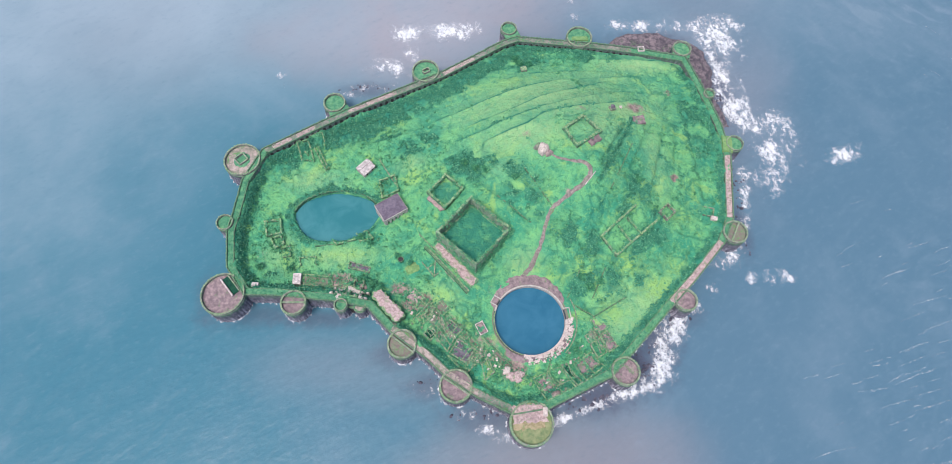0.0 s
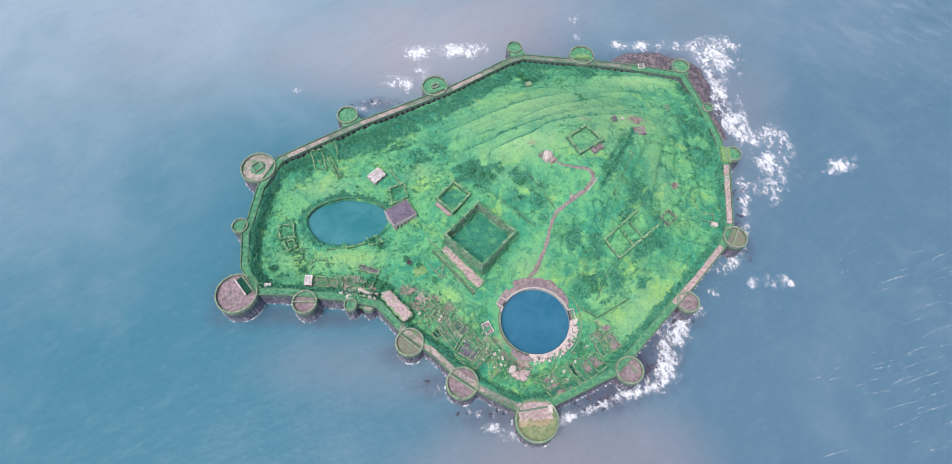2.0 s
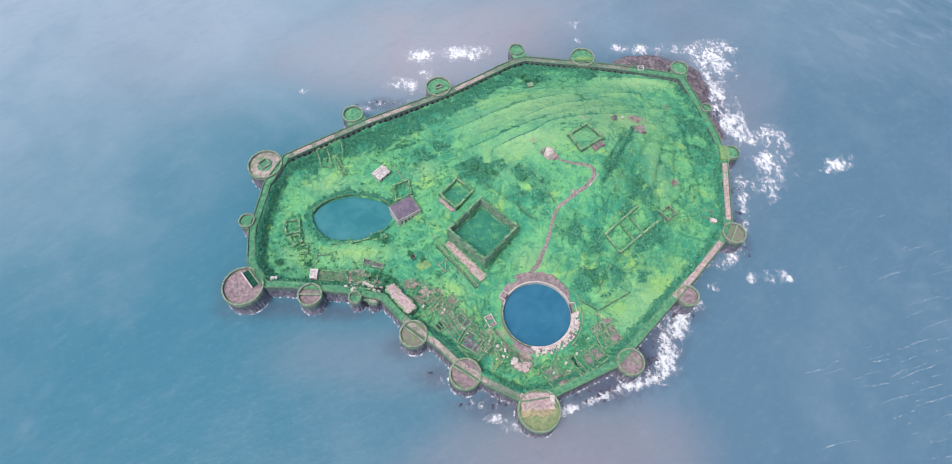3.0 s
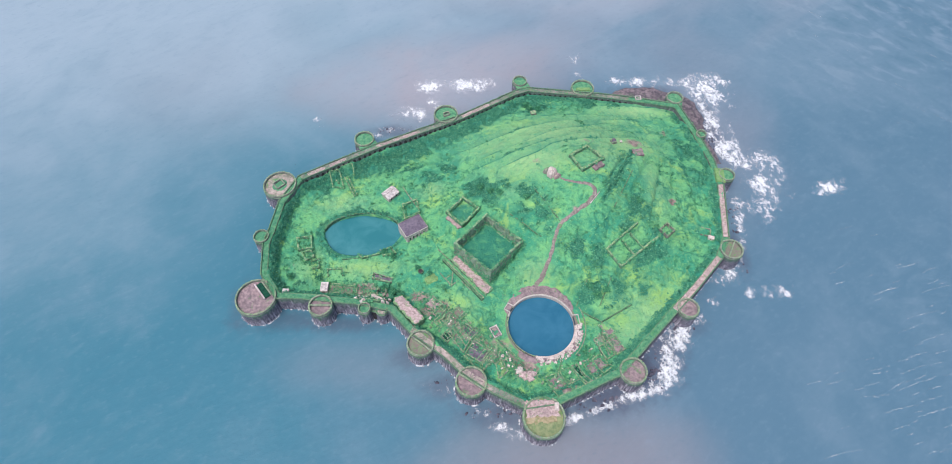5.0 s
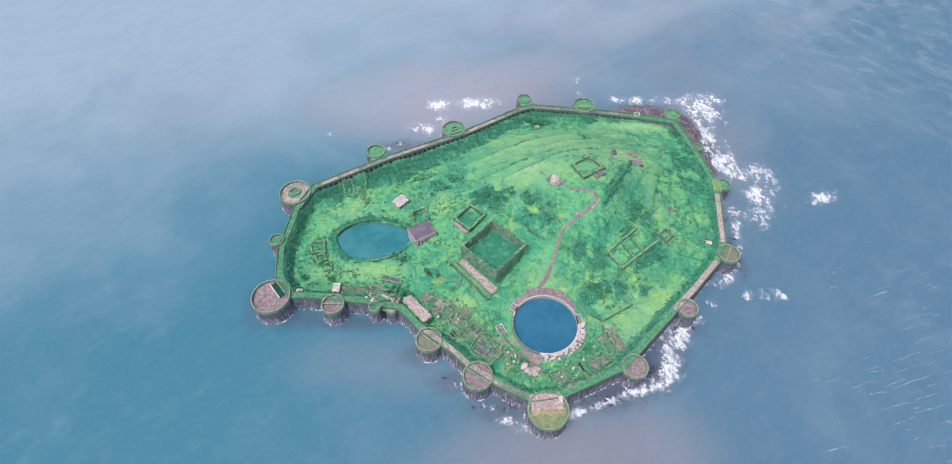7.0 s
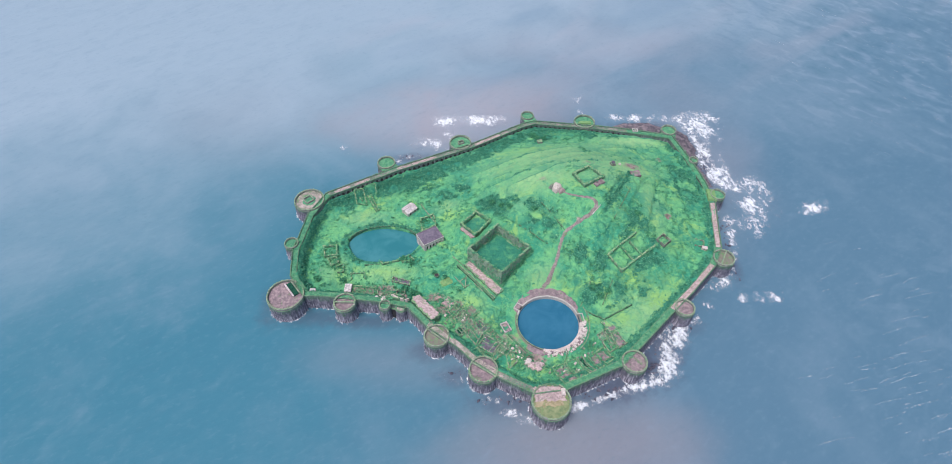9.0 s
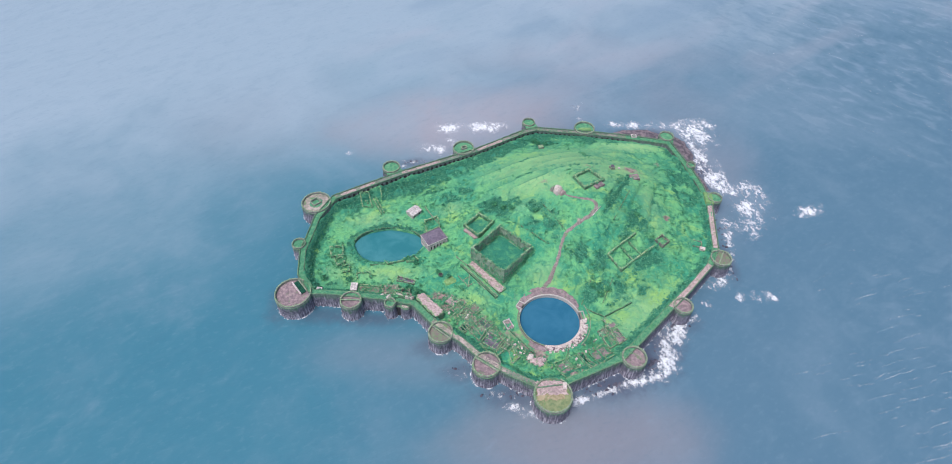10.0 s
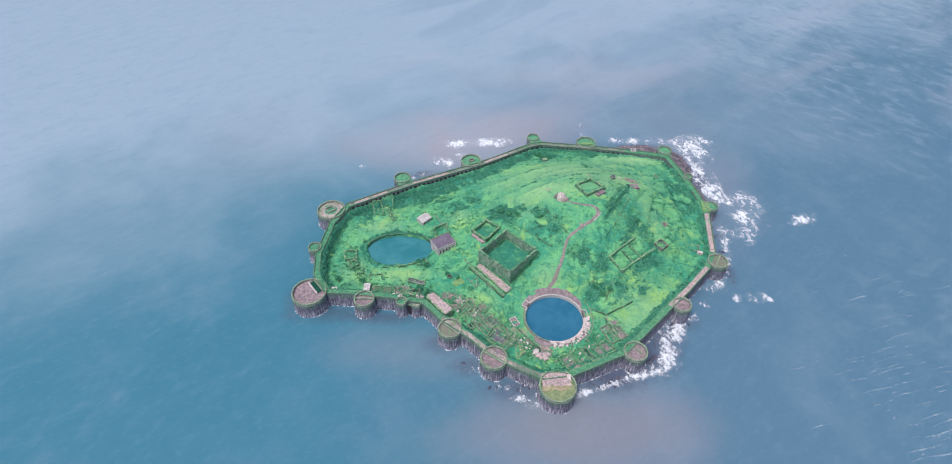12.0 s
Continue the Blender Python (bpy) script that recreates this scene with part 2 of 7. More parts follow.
M_OVERGROWN = make_masonry("overgrown_masonry", (0.21, 0.33, 0.22), (0.08, 0.18, 0.12), (0.38, 0.47, 0.38), 0.95, 0.4)
M_PALACE = make_masonry("ivy_grown_palace_masonry", (0.30, 0.38, 0.30), (0.13, 0.22, 0.165), (0.48, 0.52, 0.46), 0.8, 0.6)
M_IVY = make_masonry("ivy_covered_bank_stone", (0.10, 0.20, 0.13), (0.035, 0.11, 0.075), (0.24, 0.32, 0.22), 0.4, 0.3)
M_WALK = make_stone("pink_lime_paving", (0.25, 0.190, 0.195), (0.55, 0.425, 0.42), 0.55)
M_EARTH = make_stone("trodden_red_earth", (0.150, 0.118, 0.136), (0.340, 0.258, 0.272), 0.55, 2.8)
M_TRAIL = make_stone("worn_path_earth", (0.150, 0.135, 0.130), (0.320, 0.265, 0.262), 0.85, 2.2)
M_PALE = make_stone("pale_rubble_stone", (0.40, 0.34, 0.33), (0.66, 0.59, 0.56), 0.2, 1.2)
M_COPING = make_stone("grey_coping_stone", (0.34, 0.32, 0.31), (0.56, 0.53, 0.50), 0.2, 1.2)
M_ROCK = make_stone("wet_black_rock", (0.046, 0.046, 0.072), (0.125, 0.120, 0.160), 0.0, 2.4, 0.4)
M_SHELF = make_stone("brown_shore_rock", (0.070, 0.064, 0.085), (0.265, 0.215, 0.235), 0.25, 3.4, 0.6)
M_ROOF = make_plain("purple_grey_roof", (0.105, 0.088, 0.125), (0.190, 0.160, 0.210), 3.0)
M_WHITE = make_plain("weathered_white_lime", (0.27, 0.245, 0.25), (0.68, 0.62, 0.62), 2.2)
M_SLATE = make_plain("blue_grey_slate", (0.050, 0.075, 0.105), (0.110, 0.140, 0.180), 1.2)
# Near-black stand-in for the shade inside niches, doorways, passages and huts
M_VOID = make_plain("recess_shade_black", (0.03, 0.03, 0.035), (0.06, 0.055, 0.06), 1.5)
M_BARK = make_plain("bark", (0.10, 0.075, 0.06), (0.17, 0.13, 0.10), 0.6)


def make_surf():
    """Foam that thins to lace at its rims."""
    s = Shade("broken_surf", 0.95, 0.1)
    thick = s.math("ADD", s.attribute("cover"), s.math("MULTIPLY", s.math("SUBTRACT", s.noise(1.8, 6, 0.72, distort=0.9), 0.5), 1.4))
    s.link(s.ramp(thick, 0.20, 1.0, 0.0, 0.84), s.bsdf.inputs["Alpha"])
    s.bump(s.noise(0.8, 4, 0.7), 0.3)
    return s.colour(s.mix(s.ramp(s.noise(2.0), 0.3, 0.7), (0.66, 0.70, 0.77), (0.84, 0.86, 0.90))).mat


M_SURF = make_surf()
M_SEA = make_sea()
M_TANK = make_still_water("deep_blue_tank_water", (0.020, 0.115, 0.20), (0.035, 0.145, 0.235), 0.12)
M_POOL = make_still_water("green_blue_pond_water", (0.028, 0.162, 0.190), (0.056, 0.212, 0.240), 0.05)


# ---- building helpers ----
def mesh_of(name, verts, faces, material):
    me = bpy.data.meshes.new(name)
    me.from_pydata([tuple(v) for v in verts], [], [tuple(f) for f in faces])
    me.materials.append(material)
    me.update()
    return me


def big_mesh(name, verts, quads, material):
    """A mesh from arrays: verts n x 3, quads m x 3 or m x 4."""
    me = bpy.data.meshes.new(name)
    verts, quads = np.asarray(verts, np.float32), np.asarray(quads, np.int32)
    k = quads.shape[1]
    me.vertices.add(len(verts))
    me.vertices.foreach_set("co", verts.ravel())
    me.loops.add(quads.size)
    me.loops.foreach_set("vertex_index", quads.ravel())
    me.polygons.add(len(quads))
    me.polygons.foreach_set("loop_start", np.arange(0, quads.size, k, dtype=np.int32))
    me.polygons.foreach_set("loop_total", np.full(len(quads), k, dtype=np.int32))
    me.materials.append(material)
    me.update(calc_edges=True)
    me.validate()
    return me


def thing(name, at, label, category, group="", kind=""):
    ob = new(name)
    ob.location = at
    ob.empty_display_size = 1.0
    return tagged(ob, label, category, group, kind)


def part(name, shape, material, parent, label=""):
    """shape: (verts, faces) in world metres; linked as one mesh under its thing."""
    base = Vector((0, 0, 0))
    up = parent
    while up is not None:
        base += up.location
        up = up.parent
    verts, faces = shape
    ob = new(name, mesh_of(name, [(v[0] - base.x, v[1] - base.y, v[2] - base.z) for v in verts], faces, material))
    ob.parent = parent
    return tagged(ob, label)


def join(*shapes):
    verts, faces = [], []
    for v, f in shapes:
        n = len(verts)
        verts += list(v)
        faces += [tuple(i + n for i in q) for q in f]
    return verts, faces


def ring_solid(loops, closed_top=True, closed_bottom=False):
    """Skin over loops of points of the same count, one above another."""
    n = len(loops[0])
    verts = [p for loop in loops for p in loop]
    faces = []
    for k in range(len(loops) - 1):
        for i in range(n):
            j = (i + 1) % n
            faces.append((k * n + i, k * n + j, (k + 1) * n + j, (k + 1) * n + i))
    if closed_top:
        faces.append(tuple((len(loops) - 1) * n + i for i in range(n)))
    if closed_bottom:
        faces.append(tuple(reversed(range(n))))
    return verts, faces


def slab(corners, z0, z1, inset=0.0):
    """A prism over a plan outline, given counterclockwise."""
    cx = sum(c[0] for c in corners) / len(corners)
    cy = sum(c[1] for c in corners) / len(corners)
    top = [(c[0] + (cx - c[0]) * inset, c[1] + (cy - c[1]) * inset, z1) for c in corners]
    return ring_solid([[(c[0], c[1], z0) for c in corners], top], True, True)


def rough_slab(corners, z0, z1, jitter=0.35, seed=0, spacing=1.3, uneven=0.12):
    """A prism whose rim is broken and whose top is uneven."""
    rr = random.Random(seed)
    rim = []
    for a, b in zip(corners, list(corners[1:]) + [corners[0]]):
        n = max(1, int(math.dist(a, b) / spacing))
        for k in range(n):
            u = k / n
            rim.append((a[0] + (b[0] - a[0]) * u + rr.gauss(0, jitter) * 0.6, a[1] + (b[1] - a[1]) * u + rr.gauss(0, jitter) * 0.6))
    cx, cy = sum(c[0] for c in rim) / len(rim), sum(c[1] for c in rim) / len(rim)
    loops = [[(x, y, z0) for x, y in rim]]
    for q in (0.0, 0.12, 0.45, 0.8):
        loops.append([(x + (cx - x) * q, y + (cy - y) * q, z1 - (0.15 if q == 0 else 0.0) + rr.uniform(-uneven, uneven)) for x, y in rim])
    return ring_solid(loops, True, True)


def rect(cx, cy, w, d, turn):
    c, s = math.cos(radians(turn)), math.sin(radians(turn))
    return [(cx + u * c - v * s, cy + u * s + v * c) for u, v in ((-w / 2, -d / 2), (w / 2, -d / 2), (w / 2, d / 2), (-w / 2, d / 2))]


# ---- lie of the land ----
# outer line of the curtain wall, counterclockwise, and its towers
OUTLINE = [(-157.6, 137.5), (-129.8, 134.9), (-104, 130.6), (-90.0, 128.4), (-79.5, 125.8), (-65.2, 121.9), (-49.6, 103.4), (-23.7, 81.8), (-11.2, 68.8),
           (11.6, 51.8), (36.2, 38.4), (62.0, 40.9), (110.4, 60.2), (131.3, 78.6), (166.0, 110.4), (186.1, 128.1), (216.1, 157.6), (228.0, 178.1),
           (240.0, 236.8), (239.2, 268), (232.6, 303.9), (222.9, 342.1), (174.8, 354.3), (139.2, 361.6), (69.9, 372.6), (55.4, 367.4), (-1.7, 335.3),
           (-84.2, 300), (-152.7, 264.5), (-167.2, 236.2), (-171.9, 206.4), (-175.0, 190.9), (-172.4, 160.5)]
WALL_TOP, WALL_WIDTH = 11.6, 6.0
TANK, TANK_R, TANK_Z = (55.7, 106.7), 26.4, 3.0
POND, POND_RX, POND_RY, POND_Z = (-92.0, 204.2), 33.7, 21.5, -1.8
SEA = -4.6
SQUARE, SQUARE_SIDE, SQUARE_TURN = (17.2, 173.8), 40.0, 45.0


def rim_distance(line, x, y):
    """Metres from a closed line; inside is positive."""
    x, y = np.asarray(x, float), np.asarray(y, float)
    best = np.full(x.shape, 1e9)
    inside = np.zeros(x.shape, bool)
    for (ax, ay), (bx, by) in zip(line, line[1:] + line[:1]):
        ex, ey = bx - ax, by - ay
        t = np.clip(((x - ax) * ex + (y - ay) * ey) / (ex * ex + ey * ey), 0, 1)
        best = np.minimum(best, np.hypot(x - ax - t * ex, y - ay - t * ey))
        cross = ((ay > y) != (by > y)) & (x < (bx - ax) * (y - ay) / (by - ay if by != ay else 1e-9) + ax)
        inside ^= cross
    return np.where(inside, best, -best)


def wall_distance(x, y):
    """Metres from the wall's outer line; inside is positive."""
    return rim_distance(OUTLINE, x, y)


def pond_radius(x, y):
    dx, dy = (x - POND[0]) / POND_RX, (y - POND[1]) / POND_RY
    a = np.arctan2(dy, dx)
    return np.hypot(dx, dy) / (1 + 0.03 * np.sin(3 * a + 0.6) + 0.02 * np.sin(5 * a))


# brinks of the old field terraces, from west to east, with their drop
TERRACES = ((((29.7, 241.5), (31.2, 252.3), (48.8, 257.1), (66.2, 260.9), (80, 269.4), (100.3, 273.4), (136.5, 281.9), (173.7, 293.6)), 2.6),
            (((1.2, 257.6), (19.4, 261.9), (50.1, 269.3), (72.9, 275), (95.9, 280.7), (140.3, 296.9), (170.1, 302.3)), 2.8),
            (((12.3, 272), (38.2, 276.3), (58.5, 281.3), (85.9, 292), (119.9, 303.1), (144.3, 312.7)), 2.6),
            (((-67, 269.8), (-51.1, 273), (-18.9, 281.3), (8, 289), (34.9, 298.1), (61.8, 305.4), (100.3, 313.9), (145.6, 318.1), (181.2, 322.4)), 2.6),
            (((-100, 272), (-72.5, 287.2), (-45.6, 295.9), (-23.6, 308.9), (4.1, 320.6), (37.7, 332.4), (65.6, 338.7)), 2.6),
            (((70, 326.4), (108, 327.7), (152, 326.3)), 2.2),
            (((74, 346.5), (122.6, 345.1), (168.2, 343.8), (210, 339.3)), 3.0))


def terrace_offset(line, x, y):
    """Metres from a brink, positive on its downhill side, and how far it shows along its length."""
    best, near, along = np.full(np.shape(x), 1e9), np.full(np.shape(x), 1e9), np.zeros(np.shape(x))
    run = 0.0
    for (ax, ay), (bx, by) in zip(line, line[1:]):
        ex, ey = bx - ax, by - ay
        long = math.hypot(ex, ey)
        t = np.clip(((x - ax) * ex + (y - ay) * ey) / long ** 2, 0, 1)
        gap = np.hypot(x - ax - t * ex, y - ay - t * ey)
        closer = gap < near
        side = np.where(ex * (y - ay) - ey * (x - ax) >= 0, 1.0, -1.0)
        best, along, near = np.where(closer, gap * side, best), np.where(closer, run + t * long, along), np.minimum(near, gap)
        run += long
    return best, ease(0, 14, along) * (1 - ease(run - 14, run, along))


GULLIES = (((158, 268), (117, 205), 3.2), ((149, 262), (122, 222), 2.2), ((20, 224), (60, 181), 1.8), ((183, 256), (160, 196), 1.8), ((208, 275), (208, 198), 1.6),
           ((172, 262), (142, 212), 1.6), ((50, 228), (74, 190), 1.4), ((196, 262), (182, 205), 1.3), ((95, 150), (128, 190), 1.2))


def gully_depth(x, y):
    cut = np.zeros(np.shape(x))
    for (ax, ay), (bx, by), depth in GULLIES:
        ex, ey = bx - ax, by - ay
        t = np.clip(((x - ax) * ex + (y - ay) * ey) / (ex * ex + ey * ey), 0, 1)
        off = np.hypot(x - ax - t * ex, y - ay - t * ey) + 2.5 * (fbm(x, y, 12, 2, 6) - 0.5)
        cut = np.maximum(cut, depth * np.exp(-(off / 1.9) ** 2))
    return cut


def ground(x, y):
    """Height of the land, without its fine relief."""
    x, y = np.asarray(x, float), np.asarray(y, float)
    base = 0.9 + 5.1 * ease(-72, 0, x)
    dx, dy = x - 95, y - 246
    d = np.hypot(dx / np.where(dx < 0, 80, 92), dy / np.where(dy > 0, 72, 98))
    hill = 37 * np.exp(-d ** 2.2)
    # old terraces on the seaward flank
    h = base + hill
    wander = 3.4 * (fbm(x, y, 24, 3, 3) - 0.5)
    for line, drop in TERRACES:
        w, shows = terrace_offset(line, x, y)
        w = w + wander
        h = h + drop * shows * (ease(-8, 8, w) - ease(-0.8, 0.9, w))
    # level floor of the palace court
    c, s = math.cos(radians(SQUARE_TURN)), math.sin(radians(SQUARE_TURN))
    u, v = (x - SQUARE[0]) * c + (y - SQUARE[1]) * s, -(x - SQUARE[0]) * s + (y - SQUARE[1]) * c
    court = 1 - ease(SQUARE_SIDE / 2 - 1.5, SQUARE_SIDE / 2 - 0.3, np.maximum(abs(u), abs(v)))
    h = h * (1 - court) + 16.5 * court
    shelf = 1 - ease(13, 26, np.hypot(x + 2.5, y - 213.5))
    h = h + np.maximum(0, 13.0 - h) * shelf
    # gullies on the hill's shoulders
    h = h - gully_depth(x, y)
    # earth banked against the wall, lower along the niches
    d = wall_distance(x, y)
    niches = ease(-8, 8, y - np.where(x < 60, 300 + 0.4 * x, 318))
    crest = 10.8 - 3.4 * niches + 1.5 * (fbm(x, y, 9, 2, 1) - 0.5)
    h = h + np.maximum(0, crest - h) * (1 - ease(WALL_WIDTH - 0.5, WALL_WIDTH + 8, d))
    # round tank's terrace and the pond's bowl
    r = np.hypot(x - TANK[0], y - TANK[1])
    h = h + (6.0 - h) * (1 - ease(TANK_R + 8, TANK_R + 24, r))
    p = pond_radius(x, y)
    h = h + (1.4 - h) * (1 - ease(1.15, 1.5, p))
    h = h + (-4.0 - h) * (1 - ease(0.985, 1.04, p))
    return h


GRID_X, GRID_Y = np.meshgrid(np.arange(-200, 271.0), np.arange(10, 411.0))
GRID_Z = ground(GRID_X, GRID_Y)


def ground_at(x, y):
    """Height of the land, read off a grid one metre wide."""
    u, v = min(max(x + 200, 0), 468.99), min(max(y - 10, 0), 398.99)
    i, j = int(u), int(v)
    fu, fv = u - i, v - j
    z = GRID_Z
    return float((z[j, i] * (1 - fu) + z[j, i + 1] * fu) * (1 - fv) + (z[j + 1, i] * (1 - fu) + z[j + 1, i + 1] * fu) * fv)


# stretches where bare soil shows, and thickets (the palace court's also stands for wall shade): x, y, radius across,
# radius up, strength
BARE = [(-41, 138, 11, 7, 0.55), (-24, 128, 10, 7, 0.5), (-98, 147, 24, 8, 0.8), (-78, 140, 14, 9, 0.8), (-29, 126, 13, 9, 0.62), (-8, 104, 18, 13, 0.46), (-16, 116, 14, 10, 0.52), (12, 84, 14, 11, 0.46), (40, 70, 12, 8, 0.7), (68, 55, 10, 8, 0.6),
        (95, 68, 12, 10, 0.5), (105, 92, 10, 9, 0.5), (162, 280, 13, 8, 0.5), (65, 251, 11, 5, 0.3), (113, 272, 16, 4, 0.3), (199, 304, 5, 6, 0.4), (-150, 170, 8, 12, 0.25), (184, 214, 5, 5, 0.6), (92, 199, 5, 4, 0.4),
        (20, 92, 14, 10, 0.4), (28, 130, 12, 8, 0.25), (-46, 112, 8, 10, 0.4)]
DRY = [(150, 275, 34, 14, 1.0), (175, 336, 40, 11, 1.0), (90, 292, 75, 32, 1.0), (30, 285, 30, 16, 0.7), (185, 290, 14, 30, 0.4), (60, 252, 40, 18, 0.9), (125, 258, 30, 18, 0.7), (150, 115, 36, 18, 0.8), (125, 98, 20, 14, 0.7), (-112, 238, 26, 12, 0.6), (-135, 175, 12, 16, 0.6), (-88, 168, 26, 8, 0.8),
       (-30, 246, 14, 8, 0.7), (55, 150, 14, 10, 0.7), (-10, 128, 14, 12, 0.5), (170, 230, 12, 40, 0.5), (140, 320, 40, 16, 0.6), (45, 225, 14, 10, 0.5)]
YELLOW = [(135, 142, 16, 12, 0.8), (155, 124, 16, 12, 0.95), (82, 139, 14, 7, 0.7), (187, 182, 10, 7, 0.6), (56, 318, 26, 7, 0.4), (-96, 270, 16, 9, 0.7), (-27, 232, 9, 6, 0.95), (-58, 284, 22, 7, 0.5),
          (146, 192, 8, 9, 0.5), (118, 108, 14, 9, 0.7), (-130, 170, 6, 14, 0.6), (-84, 170, 24, 5, 0.6), (-10, 130, 14, 7, 0.6), (4, 110, 8, 7, 0.6), (170, 140, 9, 9, 0.6), (60, 208, 12, 7, 0.5), (128, 214, 7, 14, 0.5),
          (25, 92, 12, 6, 0.5), (45, 62, 10, 5, 0.5)]
THICK = [(138, 170, 10, 22, 0.9), (158, 180, 14, 6, 0.8), (120, 158, 10, 8, 0.8), (17, 174, 13, 13, 0.6), (16, 233, 26, 14, 0.8), (57, 205, 20, 16, 0.6), (107, 128, 20, 16, 0.9), (208, 262, 22, 46, 0.6), (149, 206, 20, 24, 0.55), (146, 168, 26, 20, 0.7),
         (-23, 262, 26, 16, 0.55), (-90, 279, 40, 14, 0.5), (-40, 305, 40, 12, 0.75), (73, 345, 22, 18, 0.85), (123, 347, 18, 8, 0.8), (-70, 143, 16, 8, 0.8),
         (-150, 160, 16, 14, 0.6), (100, 164, 22, 18, 0.6), (50, 222, 14, 9, 0.6), (-125, 255, 20, 14, 0.45), (190, 190, 22, 14, 0.5), (140, 135, 24, 16, 0.5),
         (-10, 225, 16, 18, 0.35), (70, 175, 14, 18, 0.5)]


def spread(patches, x, y):
    total = np.zeros(np.shape(x))
    for cx, cy, rx, ry, k in patches:
        total = np.maximum(total, k * np.exp(-(((x - cx) / rx) ** 2 + ((y - cy) / ry) ** 2)))
    return total


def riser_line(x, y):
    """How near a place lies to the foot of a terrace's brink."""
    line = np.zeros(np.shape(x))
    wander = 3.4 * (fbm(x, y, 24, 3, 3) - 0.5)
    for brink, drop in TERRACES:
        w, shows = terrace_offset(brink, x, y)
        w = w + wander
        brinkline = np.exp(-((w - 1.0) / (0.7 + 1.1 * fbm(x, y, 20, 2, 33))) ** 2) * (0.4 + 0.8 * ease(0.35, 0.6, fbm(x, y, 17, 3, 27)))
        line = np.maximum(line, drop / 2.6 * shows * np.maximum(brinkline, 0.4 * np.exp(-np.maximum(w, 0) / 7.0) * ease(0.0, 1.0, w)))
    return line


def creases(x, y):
    """Narrow winding dips between hummocks, darkened for ranker growth and for shade painted into them."""
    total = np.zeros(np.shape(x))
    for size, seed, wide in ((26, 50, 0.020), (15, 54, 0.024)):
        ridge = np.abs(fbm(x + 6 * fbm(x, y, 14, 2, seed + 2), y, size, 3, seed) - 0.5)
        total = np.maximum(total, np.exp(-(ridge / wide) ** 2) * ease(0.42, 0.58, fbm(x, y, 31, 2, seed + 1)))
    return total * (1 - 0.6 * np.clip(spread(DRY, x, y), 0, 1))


# built-up stretches that stay clear of bushes: from, to, half width
QUARTERS = (((-34, 130), (24, 76), 13), ((60, 60), (110, 90), 15), ((-146, 194), (-130, 175), 9), ((-92, 182), (-68, 185), 5), ((-120, 266), (-104, 262), 8), ((122, 160), (150, 180), 9), ((172, 184), (173, 184), 7))


def thicket(x, y):
    d = wall_distance(x, y)
    landward = ease(-20, 10, y - (300 + 0.45 * x)) * (1 - ease(40, 90, x)) * ease(-135, -85, x)
    belt = np.exp(-((d - 8.2 - 9 * landward) / (2.3 + 8.0 * landward)) ** 2) * (0.55 + 0.2 * landward + 0.5 * fbm(x, y, 30, 2, 5))
    belt = belt * (1 - 0.75 * np.exp(-(((x - 175) / 42) ** 2 + ((y - 338) / 13) ** 2)))
    riser = 0.62 * riser_line(x, y) * ease(0.42, 0.6, fbm(x, y, 9, 3, 40))
    rim = 0.8 * np.exp(-((pond_radius(x, y) - 1.13) / 0.06) ** 2)
    patchy = spread(THICK, x, y) * ease(0.3, 0.62, fbm(x, y, 11, 4, 2)) * 1.3
    clear = np.zeros(np.shape(x))
    for (ax, ay), (bx, by), wide in QUARTERS:
        ex, ey = bx - ax, by - ay
        t = np.clip(((x - ax) * ex + (y - ay) * ey) / (ex * ex + ey * ey), 0, 1)
        clear = np.maximum(clear, 1 - ease(wide - 3, wide + 3, np.hypot(x - ax - t * ex, y - ay - t * ey)))
    total = np.clip(np.maximum.reduce([belt, patchy, riser, rim, gully_depth(x, y) * 0.24]), 0, 1.2)
    return total * (1 - 0.85 * clear * ease(10, 13.5, d))


# the footpath from the hilltop down to the tank
trail = [(80.0, 229.0), (88, 224.5), (95.9, 222.0), (105, 221.0), (110.6, 218.6), (112.6, 213.0), (103.6, 203.1), (88.6, 193.8), (77.3, 185.8), (71.8, 172.9), (68.7, 162.1),
         (62.3, 149.3), (53.4, 141.2)]


def trail_distance(x, y):
    best = np.full(np.shape(x), 1e9)
    for (ax, ay), (bx, by) in zip(trail, trail[1:]):
        ex, ey = bx - ax, by - ay
        t = np.clip(((x - ax) * ex + (y - ay) * ey) / (ex * ex + ey * ey), 0, 1)
        best = np.minimum(best, np.hypot(x - ax - t * ex, y - ay - t * ey))
    return best


